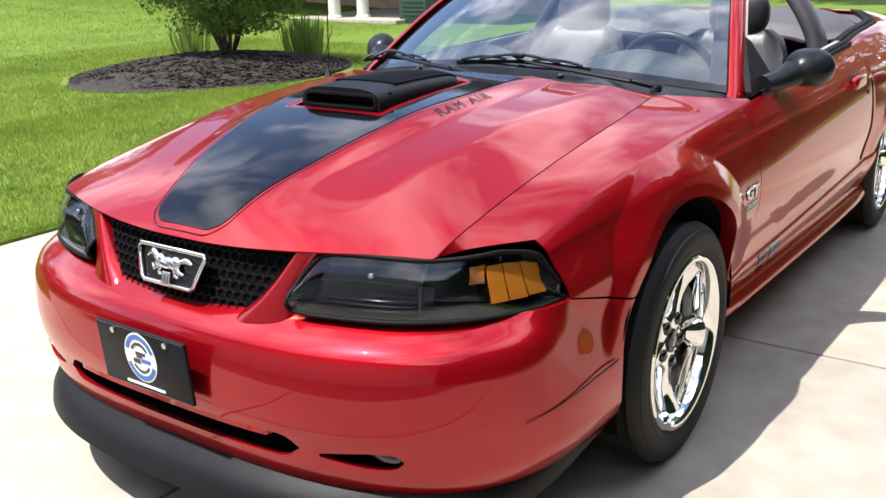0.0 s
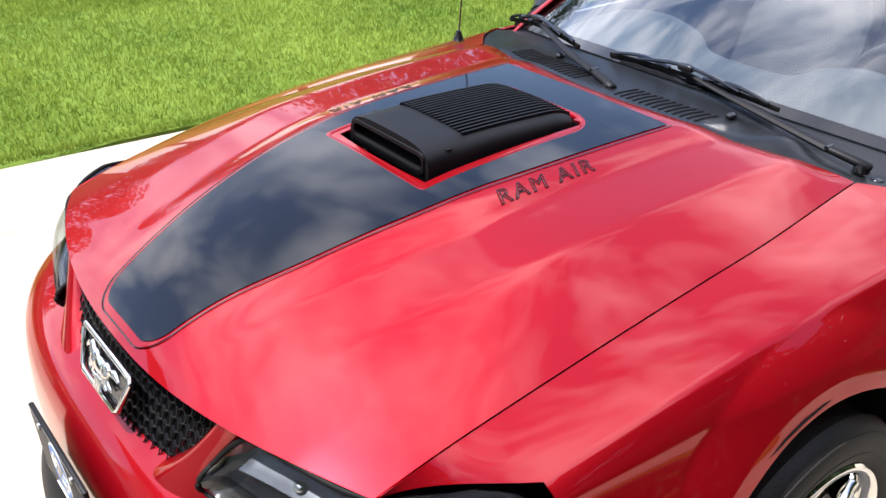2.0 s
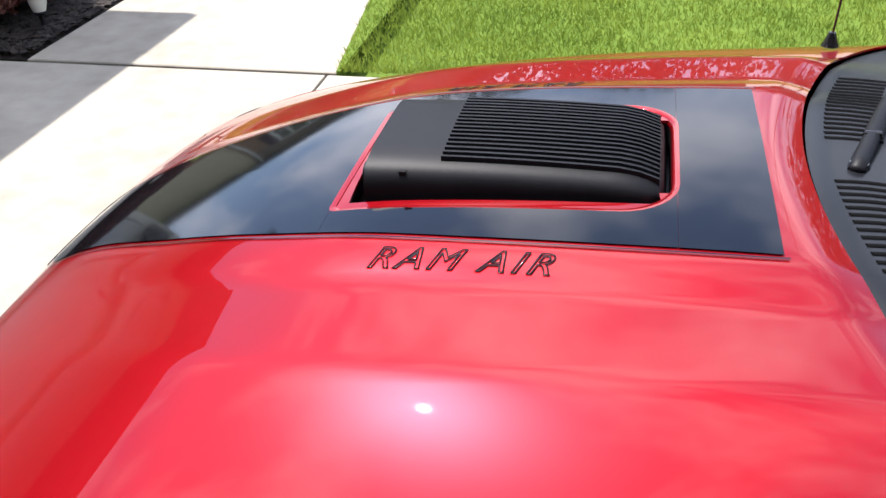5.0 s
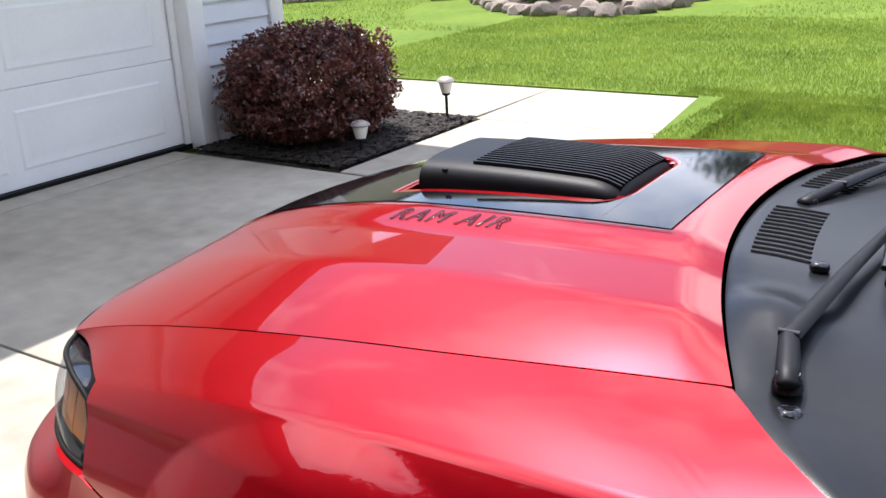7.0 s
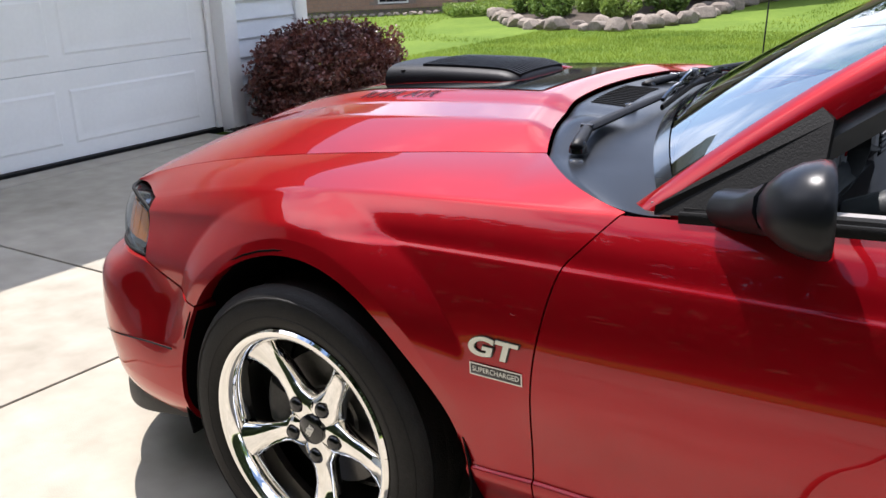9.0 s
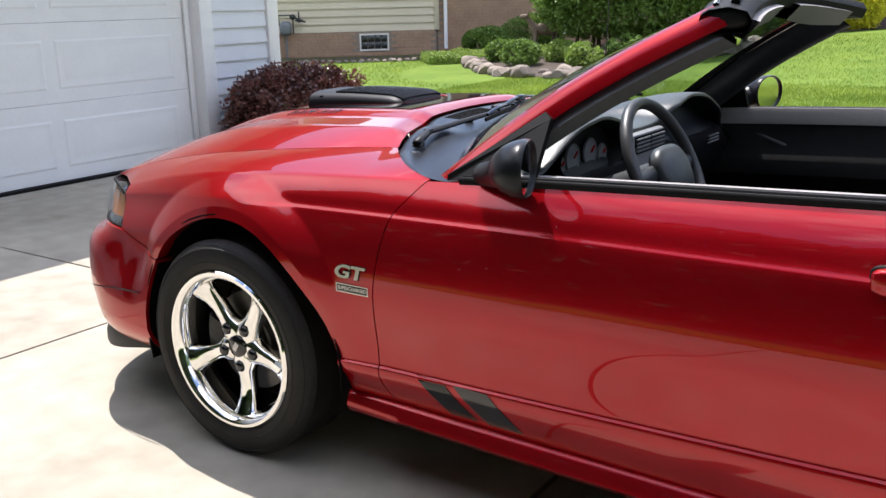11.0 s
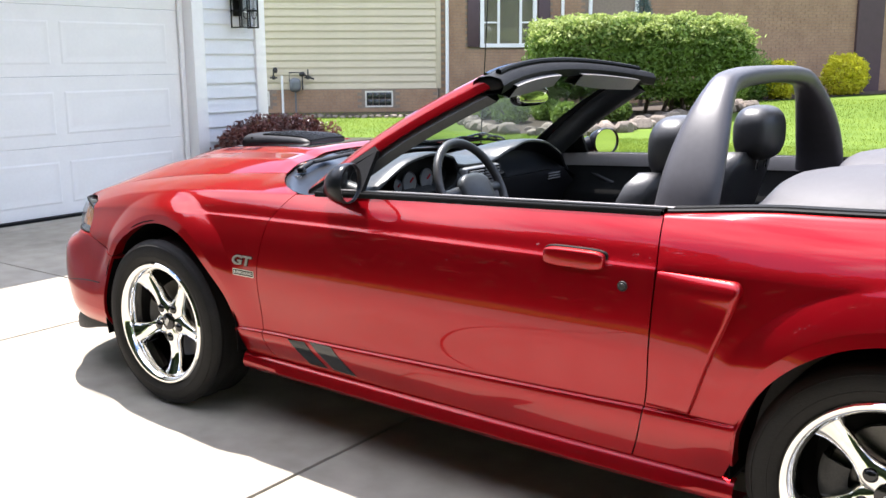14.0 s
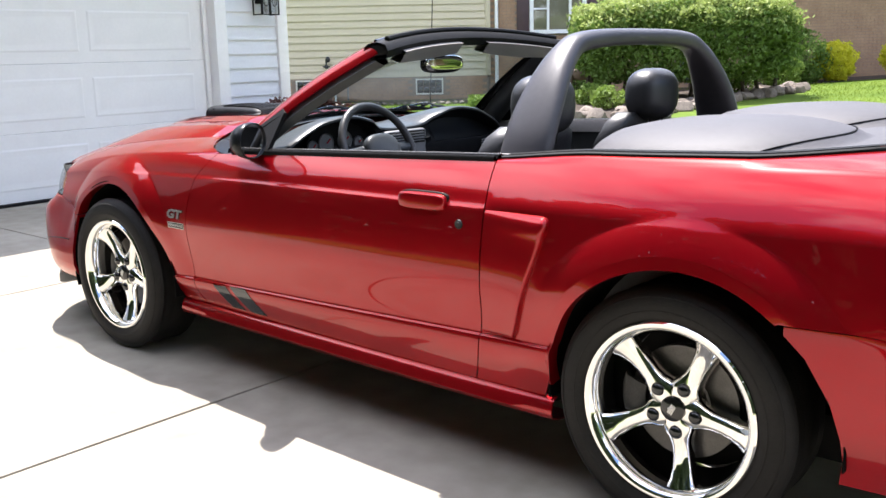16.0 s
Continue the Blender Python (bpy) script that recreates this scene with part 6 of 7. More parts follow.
# wipers
def wiper(p, arm, blade):
    """Pivot, the arm's bends, and the blade's two ends and middle."""
    base = part("wiper", moved(lathe([(0.0001, 0.022), (0.013, 0.020), (0.017, 0.010), (0.018, 0.0)], 20, "z"), Matrix.Translation((p[0], p[1], p[2] - 0.016))), GLOSS, car, "black windshield wiper", 0, 40)
    path_ = [Vector(p)] + [Vector(q) for q in arm]
    back = (path_[1] - path_[0]).normalized()
    part("arm_head", tube([path_[0] - back * 0.020, path_[0] - back * 0.016, path_[0] + back * 0.01, path_[1], path_[1] + back * 0.012], [0.006, 0.0125, 0.0140, 0.0120, 0.009], 10, (1, 0.7)), BLACK, base, "black arm head", 0, 50)
    part("arm_hinge", tube([path_[1] + Vector((-0.012, 0, 0.004)), path_[1] + Vector((0.012, 0, 0.004))], 0.005, 8), GLOSS, base, "glossy hinge pin", 0, 50)
    part("wiper_arm", tube([Vector(q) for q in spline(path_[1:], 16)], [0.0140 - 0.007 * i / 15 for i in range(16)], 8, (1, 0.6)), BLACK, base, "", 0, 50)
    a, m, b = (Vector(q) for q in blade)
    line_ = [Vector(q) for q in spline([a, a.lerp(m, 0.5) + Vector((0, 0, 0.002)), m, m.lerp(b, 0.5) + Vector((0, 0, 0.002)), b], 21)]
    part("wiper_blade", tube([q + Vector((0.004, 0, -0.008)) for q in line_], 0.0055, 6, (0.7, 1.2)), RUBBER, base, "rubber blade", 0, 50)
    for i0, i1, h in ((4, 16, 0.016), (1, 8, 0.009), (12, 19, 0.009)):
        part("wiper_frame", tube([q + Vector((-0.3 * h, 0, h * math.sin(math.pi * k / (i1 - i0)) + 0.001)) for k, q in enumerate(line_[i0:i1 + 1])], 0.0050, 6), GLOSS, base, "", 0, 50)
    part("blade_clip", blob(m.x - 0.006, m.y, m.z + 0.014, 0.010, 0.024, 0.010, 3, 14, 8), GLOSS, base, "", 0, 50)


wiper((0.478, -0.568, 0.922), ((0.460, -0.497, 0.937), (0.485, -0.290, 0.955), (0.505, -0.155, 0.966), (0.520, -0.055, 0.978)), ((0.532, -0.320, 0.962), (0.512, -0.070, 0.978), (0.520, 0.190, 0.966)))
wiper((0.358, 0.035, 0.946), ((0.388, 0.118, 0.954), (0.441, 0.264, 0.958), (0.522, 0.425, 0.963), (0.560, 0.502, 0.966)), ((0.515, 0.300, 0.959), (0.562, 0.506, 0.964), (0.590, 0.668, 0.944)))
p = cowl_at(-0.600, 0.25)
part("cowl_plug", moved(lathe([(0.0001, 0.004), (0.010, 0.004), (0.013, 0.002), (0.015, -0.002)], 20, "z"), Matrix.Translation((p[0], p[1], p[2]))), GLOSS, cowl, "round black plug", 0, 40)

# antenna on the far fender
ant = part("antenna", moved(lathe([(0.0001, 0.030), (0.007, 0.028), (0.014, 0.008), (0.018, 0.0)], 16, "z"), Matrix.Translation((0.42, 0.70, float(zD(0.42)) + 0.034))), GLOSS, car, "thin black mast antenna", 0, 40)
part("antenna_mast", tube([(0.42, 0.70, 0.90), (0.46, 0.70, 1.60)], 0.0024, 6), GLOSS, ant)

# ---- planting ----
def leaf_cloud(points, size, seed, aspect=0.55, tilt=1.0):
    """Small folded leaves, two triangles each, at given places."""
    r = np.random.RandomState(seed)
    p = np.asarray(points, float)
    n = len(p)
    d = r.normal(size=(n, 3))
    d[:, 2] *= tilt
    d /= np.linalg.norm(d, axis=1)[:, None]
    e = np.cross(d, r.normal(size=(n, 3)))
    e /= np.linalg.norm(e, axis=1)[:, None]
    L = size * r.uniform(0.6, 1.3, (n, 1))
    v = np.stack([p - d * L, p + e * L * aspect, p + d * L, p - e * L * aspect], 1).reshape(-1, 3)
    f = [(4 * i, 4 * i + 1, 4 * i + 2, 4 * i + 3) for i in range(n)]
    return v, f


def crown_points(c, r3, n, seed, clumps=40, power=2.0, fill=0.35):
    """Places of leaves, gathered in uneven clumps near the surface of a rounded body."""
    r = np.random.RandomState(seed)
    q = r.normal(size=(clumps, 3))
    q /= (np.abs(q) ** power).sum(1)[:, None] ** (1 / power)
    q *= r.uniform(0.72, 1.0, (clumps, 1))
    k = r.randint(0, clumps, n)
    w = r.normal(size=(n, 3)) * fill * r.uniform(0.5, 1.0, (clumps, 1))[k]
    p = q[k] + w
    m = np.linalg.norm(p, axis=1)
    p[m > 1.12] *= (1.12 / m[m > 1.12])[:, None]
    p = p * np.array(r3) + np.array(c)
    return p[p[:, 2] > c[2] - r3[2] * 0.98]


def box_points(c, r3, n, seed, power=3.2, lumps=5.0, wobble=0.16):
    """Places of leaves through a clipped, boxy body, crowding towards its uneven surface."""
    r = np.random.RandomState(seed)
    q = r.normal(size=(n, 3))
    q /= (np.abs(q) ** power).sum(1)[:, None] ** (1 / power)
    k = np.array([noise.noise(Vector(v) * lumps + Vector((seed, 0, 0))) + 0.5 * noise.noise(Vector(v) * lumps * 2.3) for v in q])
    q *= (r.uniform(0.30, 1.0, n) ** 0.30 * (1 + wobble * k))[:, None]
    return q * np.array(r3) + np.array(c)


def shrub(name, label, at, r3, n, size, material, seed, clumps=50, power=2.4, stems=7, fill=0.28, lift=0.1, category="shrub", group="", boxy=False):
    s = thing(name, label, category, group, at)
    c = (0, 0, r3[2] + lift)
    rr = random.Random(seed)
    tw = []
    for k in range(stems):
        a = 2 * math.pi * k / stems + rr.uniform(-0.3, 0.3)
        tw.append(tube(spline([(0.05 * math.cos(a), 0.05 * math.sin(a), -0.03), (r3[0] * 0.35 * math.cos(a), r3[1] * 0.35 * math.sin(a), c[2] * 0.6), (r3[0] * 0.8 * math.cos(a), r3[1] * 0.8 * math.sin(a), c[2] + r3[2] * rr.uniform(0.1, 0.7))], 7), [0.022, 0.02, 0.017, 0.014, 0.011, 0.008, 0.005], 6))
    part("stems", join(*tw), BARK, s, "woody stems", 0, 60)
    p = box_points(c, r3, n, seed, power, 4.0, 0.24) if boxy else crown_points(c, r3, n, seed, clumps, power, fill)
    p = p[p[:, 2] > 0.03]
    part("foliage", leaf_cloud(p, size, seed), material, s, "dense small leaves", 0, 0)
    return s


def tree(label, at, h, r, n, seed, material=LEAF, size=0.12):
    t = thing("tree", label, "tree", "", at)
    rr = random.Random(seed)
    part("trunk", tube(spline([(0, 0, -0.1), (0.05, 0.02, h * 0.3), (0.0, 0.1, h * 0.62), (0.1, 0.0, h * 0.9)], 10), [0.02 * h * (1 - 0.085 * i) for i in range(10)], 10), BARK, t, "tapered trunk", 0, 60)
    limbs = []
    for k in range(9):
        a = k * 2.4
        z = h * (0.32 + 0.055 * k)
        limbs.append(tube(spline([(0, 0, z), (r * 0.4 * math.cos(a), r * 0.4 * math.sin(a), z + h * 0.10), (r * 0.85 * math.cos(a), r * 0.85 * math.sin(a), z + h * 0.16)], 6), [0.008 * h * (1 - 0.15 * i) for i in range(6)], 6))
    part("limbs", join(*limbs), BARK, t, "spreading limbs", 0, 60)
    p = crown_points((0, 0, h * 0.64), (r, r, h * 0.38), n, seed, 70, 2.0, 0.22)
    part("crown", leaf_cloud(p, size, seed), material, t, "leafy crown", 0, 0)
    return t


bush = shrub("barberry_bush", "clipped dark red-brown barberry bush by the garage", (-3.68, 3.34, 0.0), (0.50, 0.58, 0.37), 42000, 0.017, LEAF_RED, 11, 90, 2.7, 9, 0.22, 0.02, boxy=True)


def path_light(at, tilt):
    p = thing("path_light", "small garden path light with a grey cap on a black stake", "garden light", "path lights", at)
    part("stake", tube([(0, 0, -0.06), (0, 0, 0.19)], 0.011, 10), BLACK, p, "black stake", 0, 60)
    part("collar", moved(lathe([(0.0001, 0.205), (0.03, 0.203), (0.034, 0.195), (0.026, 0.185), (0.012, 0.18)], 24, "z"), Matrix.Identity(4)), BLACK, p, "black collar", 0, 40)
    part("globe", lathe([(0.030, 0.205), (0.042, 0.245), (0.047, 0.275), (0.045, 0.288)], 28, "z"), PLASTIC_WHITE, p, "frosted cover", 0.003, 60)
    part("cap", lathe([(0.0001, 0.325), (0.03, 0.320), (0.058, 0.306), (0.067, 0.290), (0.062, 0.284), (0.0001, 0.286)], 28, "z"), PEWTER, p, "grey domed cap", 0, 40)
    p.rotation_euler = (radians(tilt), radians(tilt * 0.5), 0)
    return p


path_light((-3.15, 4.24, 0.0), 2)
path_light((-3.10, 3.13, -0.11), -3)

lant = thing("wall_lantern", "black framed wall lantern with clear panes on the garage", "wall lamp", "", (-4.19, 3.40, 1.76))
part("back_plate", box(-0.065, -0.045, -0.06, 0.06, -0.02, 0.20, 0.006), BLACK, lant, "black back plate")
part("roof_cap", (np.array([(-0.05, -0.12, 0.155), (0.13, -0.12, 0.155), (0.13, 0.12, 0.155), (-0.05, 0.12, 0.155), (0.02, -0.04, 0.23), (0.06, -0.04, 0.23), (0.06, 0.04, 0.23), (0.02, 0.04, 0.23)]), [(0, 1, 5, 4), (1, 2, 6, 5), (2, 3, 7, 6), (3, 0, 4, 7), (4, 5, 6, 7), (3, 2, 1, 0)]), BLACK, lant, "black roof", 0, 20)
bars = []
for y in (-0.105, 0.0, 0.105):
    bars += [box(0.105, 0.115, y - 0.006, y + 0.006, -0.13, 0.155), box(-0.04, -0.03, y - 0.006, y + 0.006, -0.13, 0.155)]
for z in (-0.13, 0.03, 0.15):
    bars += [box(0.105, 0.117, -0.11, 0.11, z - 0.006, z + 0.006), box(-0.04, 0.11, -0.111, -0.099, z - 0.006, z + 0.006), box(-0.04, 0.11, 0.099, 0.111, z - 0.006, z + 0.006)]
for y in (-0.053, 0.053):
    bars.append(tube([(0.112, y + 0.03 * math.cos(a), 0.0 + 0.05 * math.sin(a)) for a in np.linspace(0, 2 * math.pi, 17)], 0.004, 6, None, False))
part("lantern_frame", join(*bars), BLACK, lant, "black metal frame", 0, 30)
part("pane", box(0.106, 0.109, -0.10, 0.10, -0.12, 0.15), CLEAR, lant, "clear pane")
part("socket", tube([(0.035, 0, -0.10), (0.035, 0, 0.02)], 0.022, 12), PLASTIC_WHITE, lant, "pale bulb socket")

# ---- far house ----
HOUSE = Matrix.Translation((-14.65, 13.2, 0)) @ Matrix.Rotation(math.atan2(0.667, 0.745), 4, "Z")
house = thing("house", "neighbouring house with beige siding and brown brick", "house")
house.matrix_basis = HOUSE
part("foundation", box(-7, 4.55, 0.03, 0.4, -0.4, 0.60), MORTAR, house, "brick foundation course")
part("siding_wall", box(-7, 4.56, 0.06, 0.4, 0.60, 4.2), BEIGE, house, "beige siding wall")
sd = mesh("siding_board", *(np.array([(-7, 0.022, 0), (4.55, 0.022, 0), (4.55, 0.06, 0), (-7, 0.06, 0), (-7, 0.052, 0.178), (4.55, 0.052, 0.178), (4.55, 0.06, 0.178), (-7, 0.06, 0.178)]), [(0, 1, 5, 4), (0, 3, 2, 1), (4, 5, 6, 7), (0, 4, 7, 3), (1, 2, 6, 5)]), BEIGE, 0)
for k in range(20):
    o = link("siding_board", sd, house)
    o.location = (0, 0, 0.605 + 0.178 * k)
part("corner_board", box(4.50, 4.62, 0.0, 0.4, 0.60, 4.2, 0.01), BEIGE, house, "beige corner board")
part("brick_wall", box(4.58, 24.0, 0.10, 0.5, -0.4, 4.2), MORTAR, house, "mortar backing of the brick wall")
part("roof", box(-7.5, 24.5, -0.5, 6.0, 4.2, 4.45, 0.02), ROOF, house, "dark roof")
part("downspout", tube([(4.78, 0.03, 0.15), (4.78, 0.03, 4.2)], 0.045, 8), WHITE, house, "white downspout", 0, 60)
part("downspout", tube([(7.72, 0.03, 0.4), (7.72, 0.03, 4.2)], 0.045, 8), WHITE, house, "pale downspout", 0, 60)
win = part("window", join(box(5.62, 7.06, 0.02, 0.14, 1.60, 1.70, 0.01), box(5.62, 5.72, 0.03, 0.14, 1.70, 3.2, 0.008), box(6.96, 7.06, 0.03, 0.14, 1.70, 3.2, 0.008), box(5.72, 6.96, 0.03, 0.14, 3.1, 3.2, 0.008), box(6.06, 6.12, 0.04, 0.13, 1.70, 3.1), box(6.62, 6.68, 0.04, 0.13, 1.70, 3.1), box(5.72, 6.06, 0.05, 0.12, 2.2, 2.24), box(6.68, 6.96, 0.05, 0.12, 2.2, 2.24)), WHITE, house, "white triple window", 0, 20)
for a, b in ((5.73, 6.05), (6.13, 6.61), (6.69, 6.95)):
    part("pane", box(a, b, 0.075, 0.083, 1.71, 3.09), PANE, win, "window pane")
cu = [[(5.72 + 1.24 * k / 60, 0.16 + 0.018 * math.sin(k * 1.3), z) for k in range(61)] for z in (1.70, 3.10)]
part("curtain", grid(cu), CURTAIN, win, "pale green curtain", 0.004)
part("shutter", box(5.30, 5.60, 0.03, 0.10, 1.62, 3.2, 0.01), SHUTTER, house, "plum shutter")
part("shutter", box(7.10, 7.40, 0.03, 0.10, 1.62, 3.2, 0.01), SHUTTER, house, "plum shutter")
part("window", join(box(8.40, 8.48, 0.02, 0.14, 2.1, 3.2), box(8.48, 9.6, 0.02, 0.14, 2.1, 2.18), box(9.6, 9.68, 0.02, 0.14, 2.1, 3.2)), WHITE, house, "white window", 0, 20)
part("door_frame", join(box(15.55, 15.66, -0.02, 0.14, 0.3, 2.9), box(15.66, 16.3, 0.05, 0.14, 0.3, 2.9)), SHUTTER, house, "dark entrance frame", 0, 20)
def basement_window(a, b, lo, hi):
    w = part("basement_window", join(box(a, b, -0.01, 0.1, lo, lo + 0.035), box(a, b, -0.01, 0.1, hi - 0.035, hi), box(a, a + 0.035, -0.01, 0.1, lo + 0.035, hi - 0.035), box(b - 0.035, b, -0.01, 0.1, lo + 0.035, hi - 0.035)), PLASTIC_WHITE, house, "small pale glass-block window", 0, 20)
    for i in range(4):
        for j in range(2):
            x0, z0 = a + 0.035 + (b - a - 0.07) * i / 4, lo + 0.035 + (hi - lo - 0.07) * j / 2
            part("glass_block", box(x0 + 0.008, x0 + (b - a - 0.07) / 4 - 0.008, 0.01, 0.05, z0 + 0.008, z0 + (hi - lo - 0.07) / 2 - 0.008, 0.008), REFLECTOR, w, "grey glass block")


basement_window(2.70, 3.40, 0.15, 0.55)
basement_window(-0.35, 0.33, 0.20, 0.57)

meter = thing("gas_meter", "grey gas meter with pipes against the house wall", "gas meter")
meter.matrix_basis = HOUSE
part("meter_body", blob(0.98, -0.14, 0.72, 0.14, 0.10, 0.17, 3, 20, 12), GREYMETAL, meter, "rounded grey meter body", 0, 60)
part("riser_pipe", tube([(0.66, -0.10, -0.02), (0.66, -0.10, 0.95)], 0.028, 8), WHITE, meter, "pale upright pipe", 0, 60)
part("pipe", tube(spline([(0.98, -0.12, -0.02), (0.98, -0.12, 0.5), (0.98, -0.12, 0.6)], 6), 0.022, 8), GREYMETAL, meter, "", 0, 60)
part("pipe", tube([(0.84, -0.12, 0.8), (0.84, -0.12, 1.02), (1.16, -0.12, 1.02), (1.16, -0.12, 0.6)], 0.018, 8), DARKMETAL, meter, "", 0, 60)
for x in (0.46, 1.30):
    part("valve", join(blob(x, -0.12, 0.90, 0.05, 0.045, 0.05, 2.4, 12, 8), tube([(x - 0.09, -0.12, 0.90), (x + 0.09, -0.12, 0.90)], 0.02, 8), tube([(x, -0.12, 0.90), (x, -0.12, 1.10)], 0.018, 8)), DARKMETAL, meter, "dark pipe valve", 0, 50)
part("pipe", tube([(1.16, -0.12, 1.02), (1.30, -0.12, 0.90), (1.45, -0.12, 0.86)], 0.02, 8), DARKMETAL, meter, "", 0, 60)
part("regulator", blob(1.16, -0.15, 0.98, 0.08, 0.07, 0.06, 2.2, 14, 8), DARKMETAL, meter, "dark round regulator", 0, 60)
part("meter_dial", blob(0.50, -0.08, 1.08, 0.06, 0.05, 0.07, 2.4, 16, 10), DARKMETAL, meter, "dark junction box", 0, 60)


def at_house(a, out, z=None):
    """A place in the world from the run along the house front and the distance before it."""
    p = HOUSE @ Vector((a, -out, 0))
    return (p.x, p.y, float(rise(p.x, p.y)) if z is None else z)


hx_, hy__, hz_ = at_house(8.15, 5.0)
hedge = thing("hedge", "large clipped green hedge with pale new growth in the island bed", "hedge", "", (hx_, hy__, hz_))
hedge.rotation_euler = (0, 0, math.atan2(0.667, 0.745))
pp = box_points((0, 0, 1.20), (2.2, 0.95, 0.80), 60000, 21, 4.5, 4.0, 0.14)
pp = pp[pp[:, 2] > 0.35 + 0.75 * np.random.RandomState(5).uniform(0, 1, len(pp)) ** 1.5]
part("foliage", leaf_cloud(pp, 0.042, 21), LEAF, hedge, "dense dark leaves", 0, 0)
pq = box_points((0, 0, 1.24), (2.23, 0.98, 0.80), 90000, 22, 4.5, 4.0, 0.16)
pq = pq[pq[:, 2] > 1.45 + 0.55 * np.random.RandomState(4).uniform(0, 1, len(pq))]
part("new_growth", leaf_cloud(pq, 0.045, 22), LEAF_NEW, hedge, "pale new leaves", 0, 0)
tr = []
for k in range(14):
    x = -1.9 + 3.8 * k / 13
    tr.append(tube(spline([(x, 0.1 * math.sin(k * 3), -0.1), (x + 0.15 * math.sin(k), 0.2 * math.cos(k * 2), 0.5), (x + 0.3 * math.sin(k * 1.7), 0.3 * math.sin(k * 2.3), 1.3)], 6), [0.05, 0.045, 0.04, 0.03, 0.02, 0.012], 6))
part("stems", join(*tr), BARK, hedge, "bare lower stems", 0, 60)

for a, r3, seed in ((14.5, (0.52, 0.45, 0.50), 31), (12.8, (0.46, 0.42, 0.46), 32)):
    shrub("golden_shrub", "bright yellow-green rounded shrub before the brick wall", at_house(a, 1.5), r3, 7000, 0.035, LEAF_GOLD, seed, 40, 2.4, 6, 0.22, 0.02, group="golden shrubs", boxy=True)
shrub("shrub", "olive green shrub beside the brick wall", at_house(11.9, 1.3), (0.8, 0.6, 0.62), 8000, 0.04, LEAF, 33, 40, 2.2, 6, 0.25, 0.02)
shrub("shrub", "low green shrub beside the brick wall", at_house(11.2, 2.2), (0.5, 0.45, 0.34), 5000, 0.035, LEAF_BRIGHT, 34, 30, 2.2, 5, 0.25, 0.02)
for a, o, r, s in ((5.5, 1.7, 0.55, 35), (6.6, 1.3, 0.72, 36)):
    shrub("shrub", "low dark green shrub in the house bed", at_house(a, o), (r, r * 0.8, r * 0.55), 6000, 0.035, LEAF, s, 40, 2.3, 6, 0.25, 0.02)
sp = thing("spruce", "small blue spruce behind the hedge", "tree", "", at_house(9.3, 1.6))
part("trunk", tube([(0, 0, -0.1), (0, 0, 2.9)], [0.06, 0.01], 8), BARK, sp, "", 0, 60)
rr = np.random.RandomState(8)
zz = rr.uniform(0.2, 3.0, 9000)
aa = rr.uniform(0, 6.283, 9000)
rad = (3.05 - zz) * 0.30 * np.sqrt(rr.uniform(0.25, 1, 9000)) * (0.8 + 0.2 * np.sin(aa * 7 + zz * 9))
part("needles", leaf_cloud(np.stack([rad * np.cos(aa), rad * np.sin(aa), zz], -1), 0.035, 9, 0.2), LEAF_BLUE, sp, "blue-grey needles", 0, 0)

# ground cover and edging stones along the house bed
gc = thing("ground_cover", "low bright green ground cover in the house bed", "ground cover")
tagged(gc, kind="stuff")
pts_ = []
for k in range(16000):
    a, o = random.uniform(3.9, 7.2), random.uniform(2.3, 4.0)
    p = HOUSE @ Vector((a, -o, 0))
    pts_.append((p.x, p.y, float(rise(p.x, p.y)) + 0.05 + 0.24 * random.random() * (0.6 + 0.4 * noise.noise(Vector((a * 2, o * 2, 0))))))
part("foliage", leaf_cloud(pts_, 0.035, 41), LEAF_BRIGHT, gc, "", 0, 0)
P = []
for i in range(41):
    row = []
    for j in range(9):
        p = HOUSE @ Vector((-7 + 31 * i / 40, -0.0 - 2.0 * j / 8 + 0.05, 0))
        row.append((p.x, p.y, float(rise(p.x, p.y)) + 0.03 + 0.02 * noise.noise(Vector((i, j, 2)))))
    P.append(row)
tagged(part("house_bed", grid(P, flip=True), SOIL, None, "", 0, 60), "dark soil bed along the house", "soil bed", kind="structure")


def rock(size, seed):
    bm = bmesh.new()
    bmesh.ops.create_icosphere(bm, subdivisions=3, radius=1)
    for v in bm.verts:
        v.co *= 1 + 0.16 * noise.noise(v.co * 1.3 + Vector((seed, 0, 0)))
    rr_ = random.Random(int(seed * 10))
    for _ in range(9):
        cut_n = Vector((rr_.gauss(0, 1), rr_.gauss(0, 1), rr_.gauss(0, 1))).normalized()
        reach = rr_.uniform(0.62, 0.88)
        for v in bm.verts:
            over = v.co.dot(cut_n) - reach
            if over > 0:
                v.co -= cut_n * over
    for v in bm.verts:
        v.co *= 1 + 0.05 * noise.noise(v.co * 4.1 + Vector((0, seed, 0)))
        v.co.x *= size[0]
        v.co.y *= size[1]
        v.co.z *= size[2]
    return from_bm(bm)


rock_meshes = [mesh("boulder", *rock((1, 0.8, 0.68), 1.7 * k + 0.3), STONE, 28) for k in range(7)]


def lay_rock(x, y, s, k, group="border boulders"):
    o = new("boulder", rock_meshes[k % 7])
    z = float(rise(x, y)) + 0.012
    o.matrix_basis = Matrix.Translation((x, y, z + s * 0.30)) @ pose(0, 0, 0, 0, 0, (k * 77) % 360) @ Matrix.Diagonal((s, s, s, 1))
    tagged(o, "rounded tan field stone edging the island bed", "rock", group)


